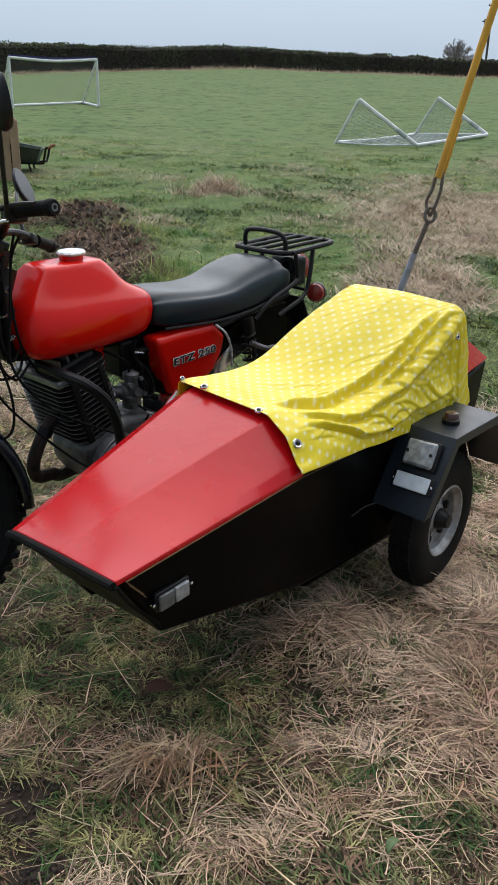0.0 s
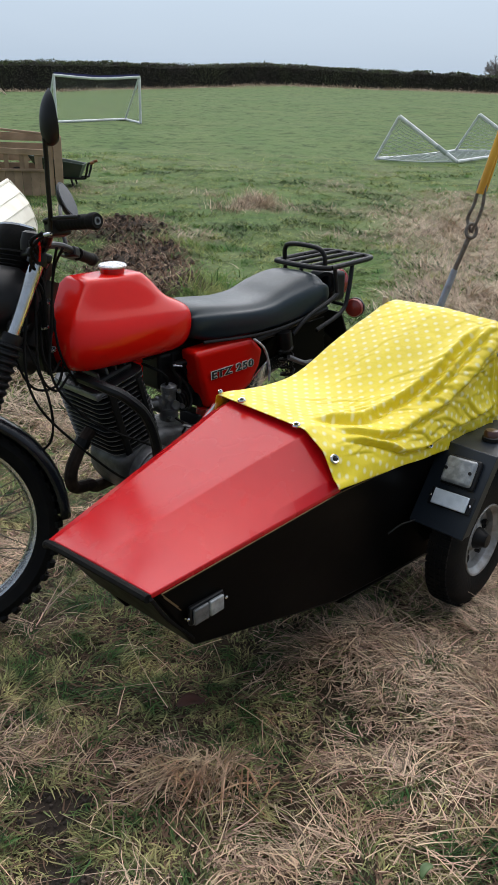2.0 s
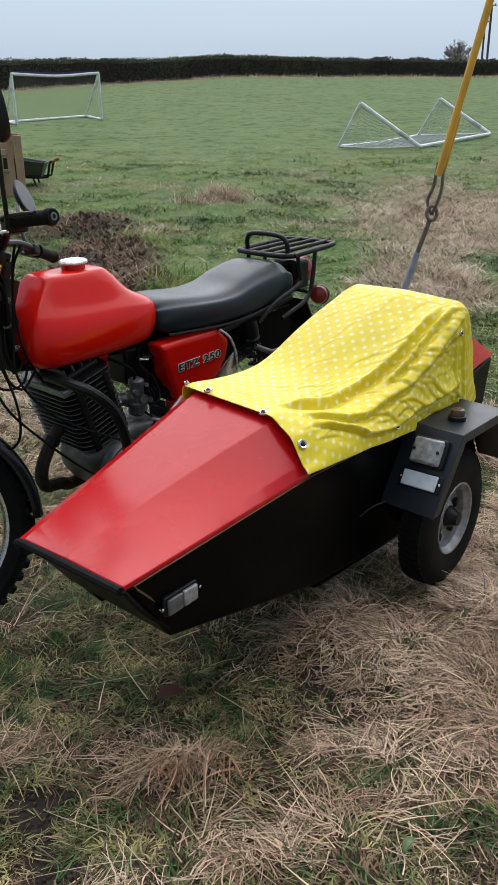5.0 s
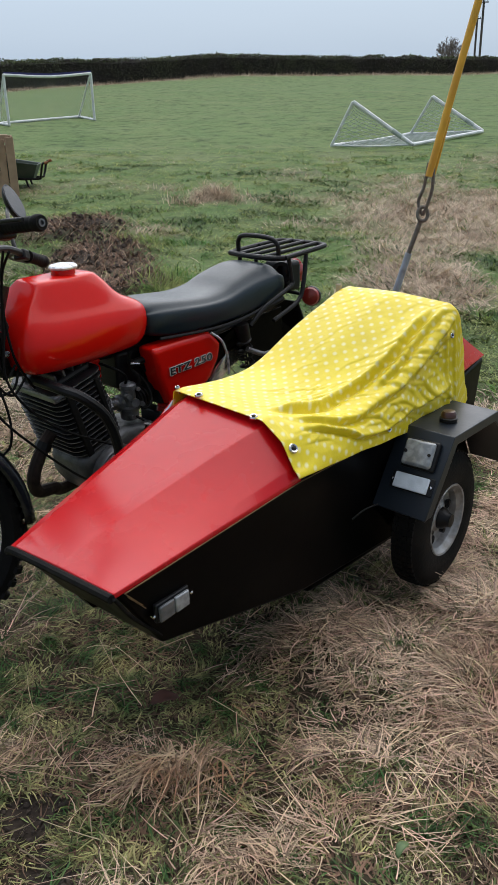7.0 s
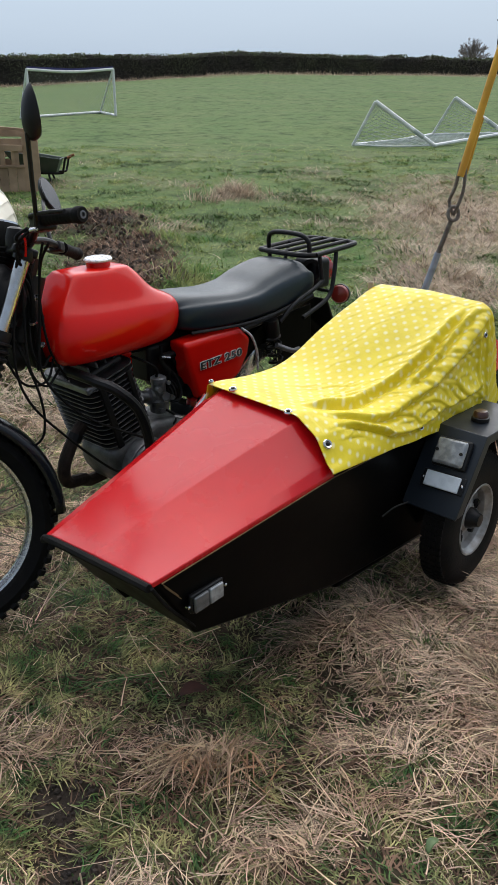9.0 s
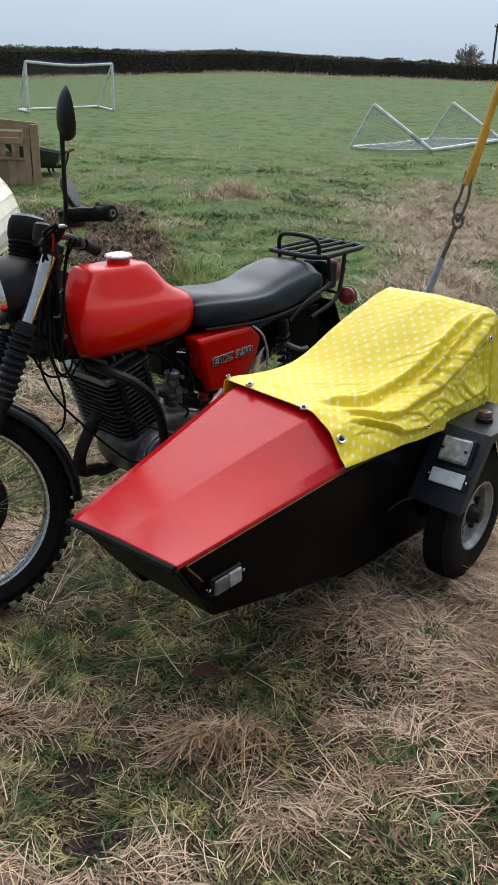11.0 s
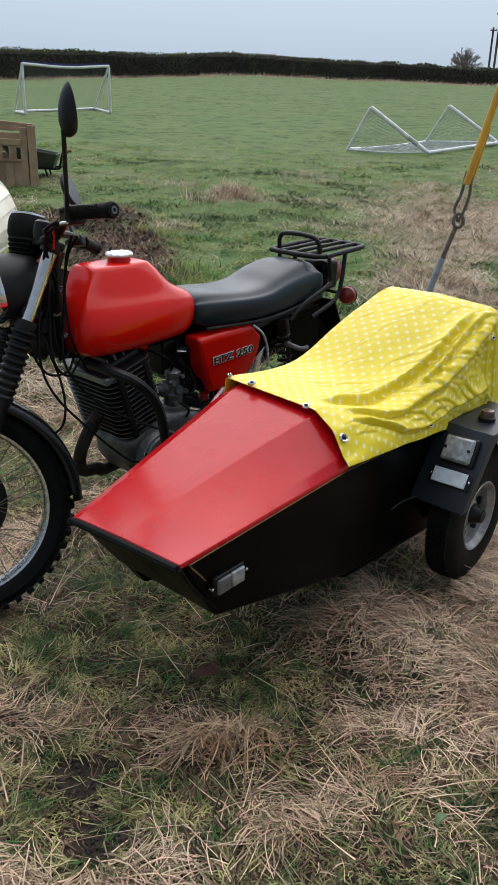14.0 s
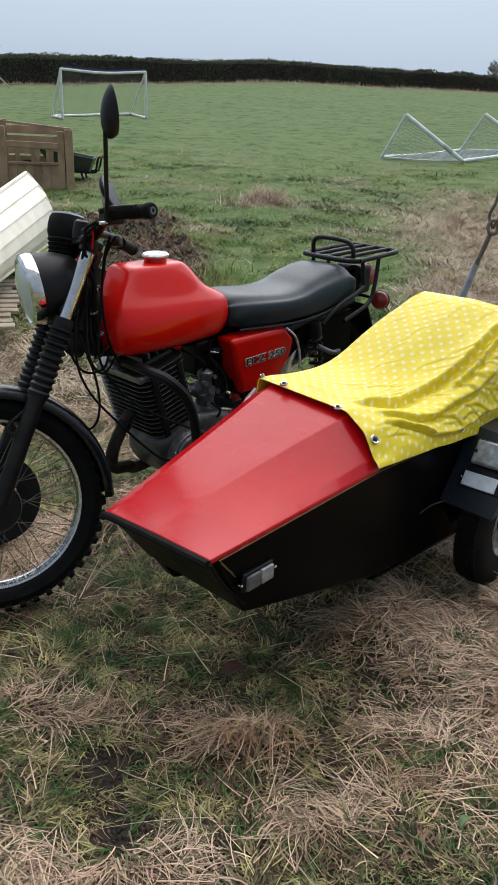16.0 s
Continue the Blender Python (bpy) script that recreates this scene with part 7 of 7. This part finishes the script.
blades("dark_clumps", TURF, 44000, (-5.5, 5.5), (3.4, 15.0), lambda x, y: clear(x, y) * np.clip((vnoise(x, y, 0.34, 61) - 0.58) * 7, 0, 1) * np.clip((vnoise(x, y, 1.3, 62) - 0.2) * 3, 0, 1) * (1 - 0.85 * straw_mask(x, y)), (0.026, 0.070), (35, 85), (10, 70), (0.008, 0.018), 2, 23,
       "dark green clumps of short turf", wedge=(0.5, 0.36), clump=0.2)
blades("field_straw", FSTRAW, 76000, (-5.0, 5.0), (2.6, 15.0), lambda x, y: np.clip(straw_mask(x, y) * 1.3 - 0.12, 0, 1) * (0.3 + 0.7 * clear(x, y)), (0.05, 0.15), (45, 90), (0, 60), (0.005, 0.011), 3, 4,
       "flattened dead grass", wedge=(0.5, 0.36), clump=0.2)
blades("straw_tuft", FSTRAW, 1500, (-1.3, 0.0), (9.8, 11.6), lambda x, y: spot(x, y, -0.68, 10.7, 0.24, 0.32) + 0.4 * spot(x, y, -0.95, 10.4, 0.2, 0.2), (0.08, 0.20), (15, 80), (20, 80), (0.006, 0.013), 3, 75,
       "ragged tuft of dead grass in the pasture", clump=0.2)
blades("heap_straw", STRAW, 900, (-2.7, -0.6), (5.2, 9.8), lambda x, y: np.clip(soil_mask(x, y), 0, 1) * vnoise(x, y, 0.2, 47), (0.08, 0.25), (50, 88), (0, 50), (0.003, 0.006), 3, 7,
       "dead stalks strewn over the dug earth", clump=0.2)
blades("sod_roots", THATCH, 5500, (-2.8, -0.5), (5.0, 9.8), lambda x, y: np.clip(soil_mask(x, y), 0, 1) * (0.3 + 0.7 * vnoise(x, y, 0.25, 48)), (0.05, 0.14), (35, 92), (10, 80), (0.006, 0.013), 3, 71,
       "brown torn roots and sods in the dug earth", clump=0.2, twist=2.0)
blades("heap_tufts", FIELD, 1800, (-1.6, -0.4), (5.2, 8.2), lambda x, y: np.maximum.reduce([spot(x, y, -0.72, 6.0, 0.16, 0.5), 0.5 * spot(x, y, -1.15, 8.0, 0.3, 0.25), 0.5 * spot(x, y, -0.95, 5.2, 0.2, 0.2)]), (0.05, 0.13), (10, 60), (10, 70), (0.005, 0.011), 3, 72,
       "green tufts round the dug earth", clump=0.25)
blades("outer_grass", FIELD, 42000, (-6.0, 6.0), (0.02, 7.5), lambda x, y: ((np.abs(x + 0.05) > 0.38 + 0.36 * np.maximum(y - 3.0, 0.6)) | (y < 3.65)) * np.clip((6 - np.abs(x)) / 3, 0, 1) * np.clip(y / 1.8, 0, 1) * (0.25 + 0.75 * (1 - straw_mask(x, y - 3.0))), (0.04, 0.10), (35, 90), (10, 70), (0.006, 0.013), 2, 73,
       "rough green grass round about", clump=0.3, shift=-3.0)
blades("outer_straw", FSTRAW, 30000, (-6.0, 6.0), (0.02, 7.5), lambda x, y: ((np.abs(x + 0.05) > 0.38 + 0.36 * np.maximum(y - 3.0, 0.6)) | (y < 3.65)) * np.clip((6 - np.abs(x)) / 3, 0, 1) * np.clip(y / 1.8, 0, 1) * (0.1 + 0.9 * straw_mask(x, y - 3.0)), (0.05, 0.14), (50, 92), (0, 60), (0.005, 0.011), 2, 74,
       "dead grass lying round about", clump=0.3, shift=-3.0)
blades("hedge_foot_grass", FSTRAW, 70000, (-34, 48), (40.0, 95.0), lambda x, y: np.exp(-((y - (65.0 + 0.36 * x)) / 1.6) ** 2), (0.08, 0.30), (25, 85), (5, 40), (0.02, 0.05), 2, 6,
       "long pale grass along the foot of the hedge")


def build_clods():
    r = random.Random(4)
    bm = bmesh.new()
    made = 0
    while made < 1300:
        x, y = r.uniform(-2.7, -0.6), r.uniform(5.2, 9.6)
        if int(made) % 3 == 0:
            x, y = r.uniform(-0.55, -0.30), r.uniform(0.9, 1.2)
        if float(soil_mask(np.array([x]), np.array([y]))[0]) < 0.35:
            made += 0.2
            continue
        sz = 0.002 + 0.006 * r.random() ** 2 if y < 2 else 0.008 + 0.03 * r.random() ** 2.5
        m = Matrix.Translation((x, y, gz(x, y) + sz * 0.3)) @ Euler((r.uniform(0, 6), r.uniform(0, 6), r.uniform(0, 6))).to_matrix().to_4x4() @ Matrix.Diagonal((sz, sz * r.uniform(0.6, 1), sz * r.uniform(0.5, 0.9), 1))
        vs = bmesh.ops.create_icosphere(bm, subdivisions=1, radius=1.0, matrix=m)["verts"]
        for v in vs:
            v.co += Vector((r.uniform(-1, 1), r.uniform(-1, 1), r.uniform(-1, 1))) * sz * 0.22
        made += 1
    o = part("earth_clods", bm, CLOD, None, smooth=0)
    return tagged(o, "dark crumbled clods of dug earth", "soil", kind="stuff")


build_clods()


def build_leaf(name, x, y, turn, length, width, material, label):
    """One leaf lying on the turf, folded a little along its midrib."""
    bm = bmesh.new()
    m = Matrix.Translation((x, y, gz(x, y) + 0.035)) @ Matrix.Rotation(turn, 4, "Z") @ Matrix.Rotation(radians(14), 4, "X")
    rows = []
    for k in range(9):
        t = k / 8
        w = width * math.sin(math.pi * (0.04 + 0.93 * t)) ** 0.8
        c = Vector((length * (t - 0.5), 0.004 * math.sin(5 * t), 0.010 * math.sin(math.pi * t)))
        rows.append([m @ (c + Vector((0, s_ * w / 2, 0.30 * abs(s_) * w / 2))) for s_ in (-1, -0.5, 0, 0.5, 1)])
    rings(bm, rows, closed=False)
    o = part(name, bm, material, None, smooth=60)
    o.modifiers.new("thick", "SOLIDIFY").thickness = 0.0008
    return tagged(o, label, "leaf")


build_leaf("fallen_leaf", -0.229, 1.420, 0.5, 0.068, 0.036, mat("dead_leaf", (0.075, 0.024, 0.014), 0.7, 0, (0.05, 0.020, 0.013), 40.0, bump=0.2), "dead red-brown leaf lying on the grass")
build_leaf("dock_leaf", 0.268, 0.999, 1.1, 0.045, 0.017, mat("green_weed_leaf", (0.10, 0.16, 0.05), 0.5, 0, (0.07, 0.12, 0.04), 40.0, bump=0.1), "small green weed leaf in the dry grass")
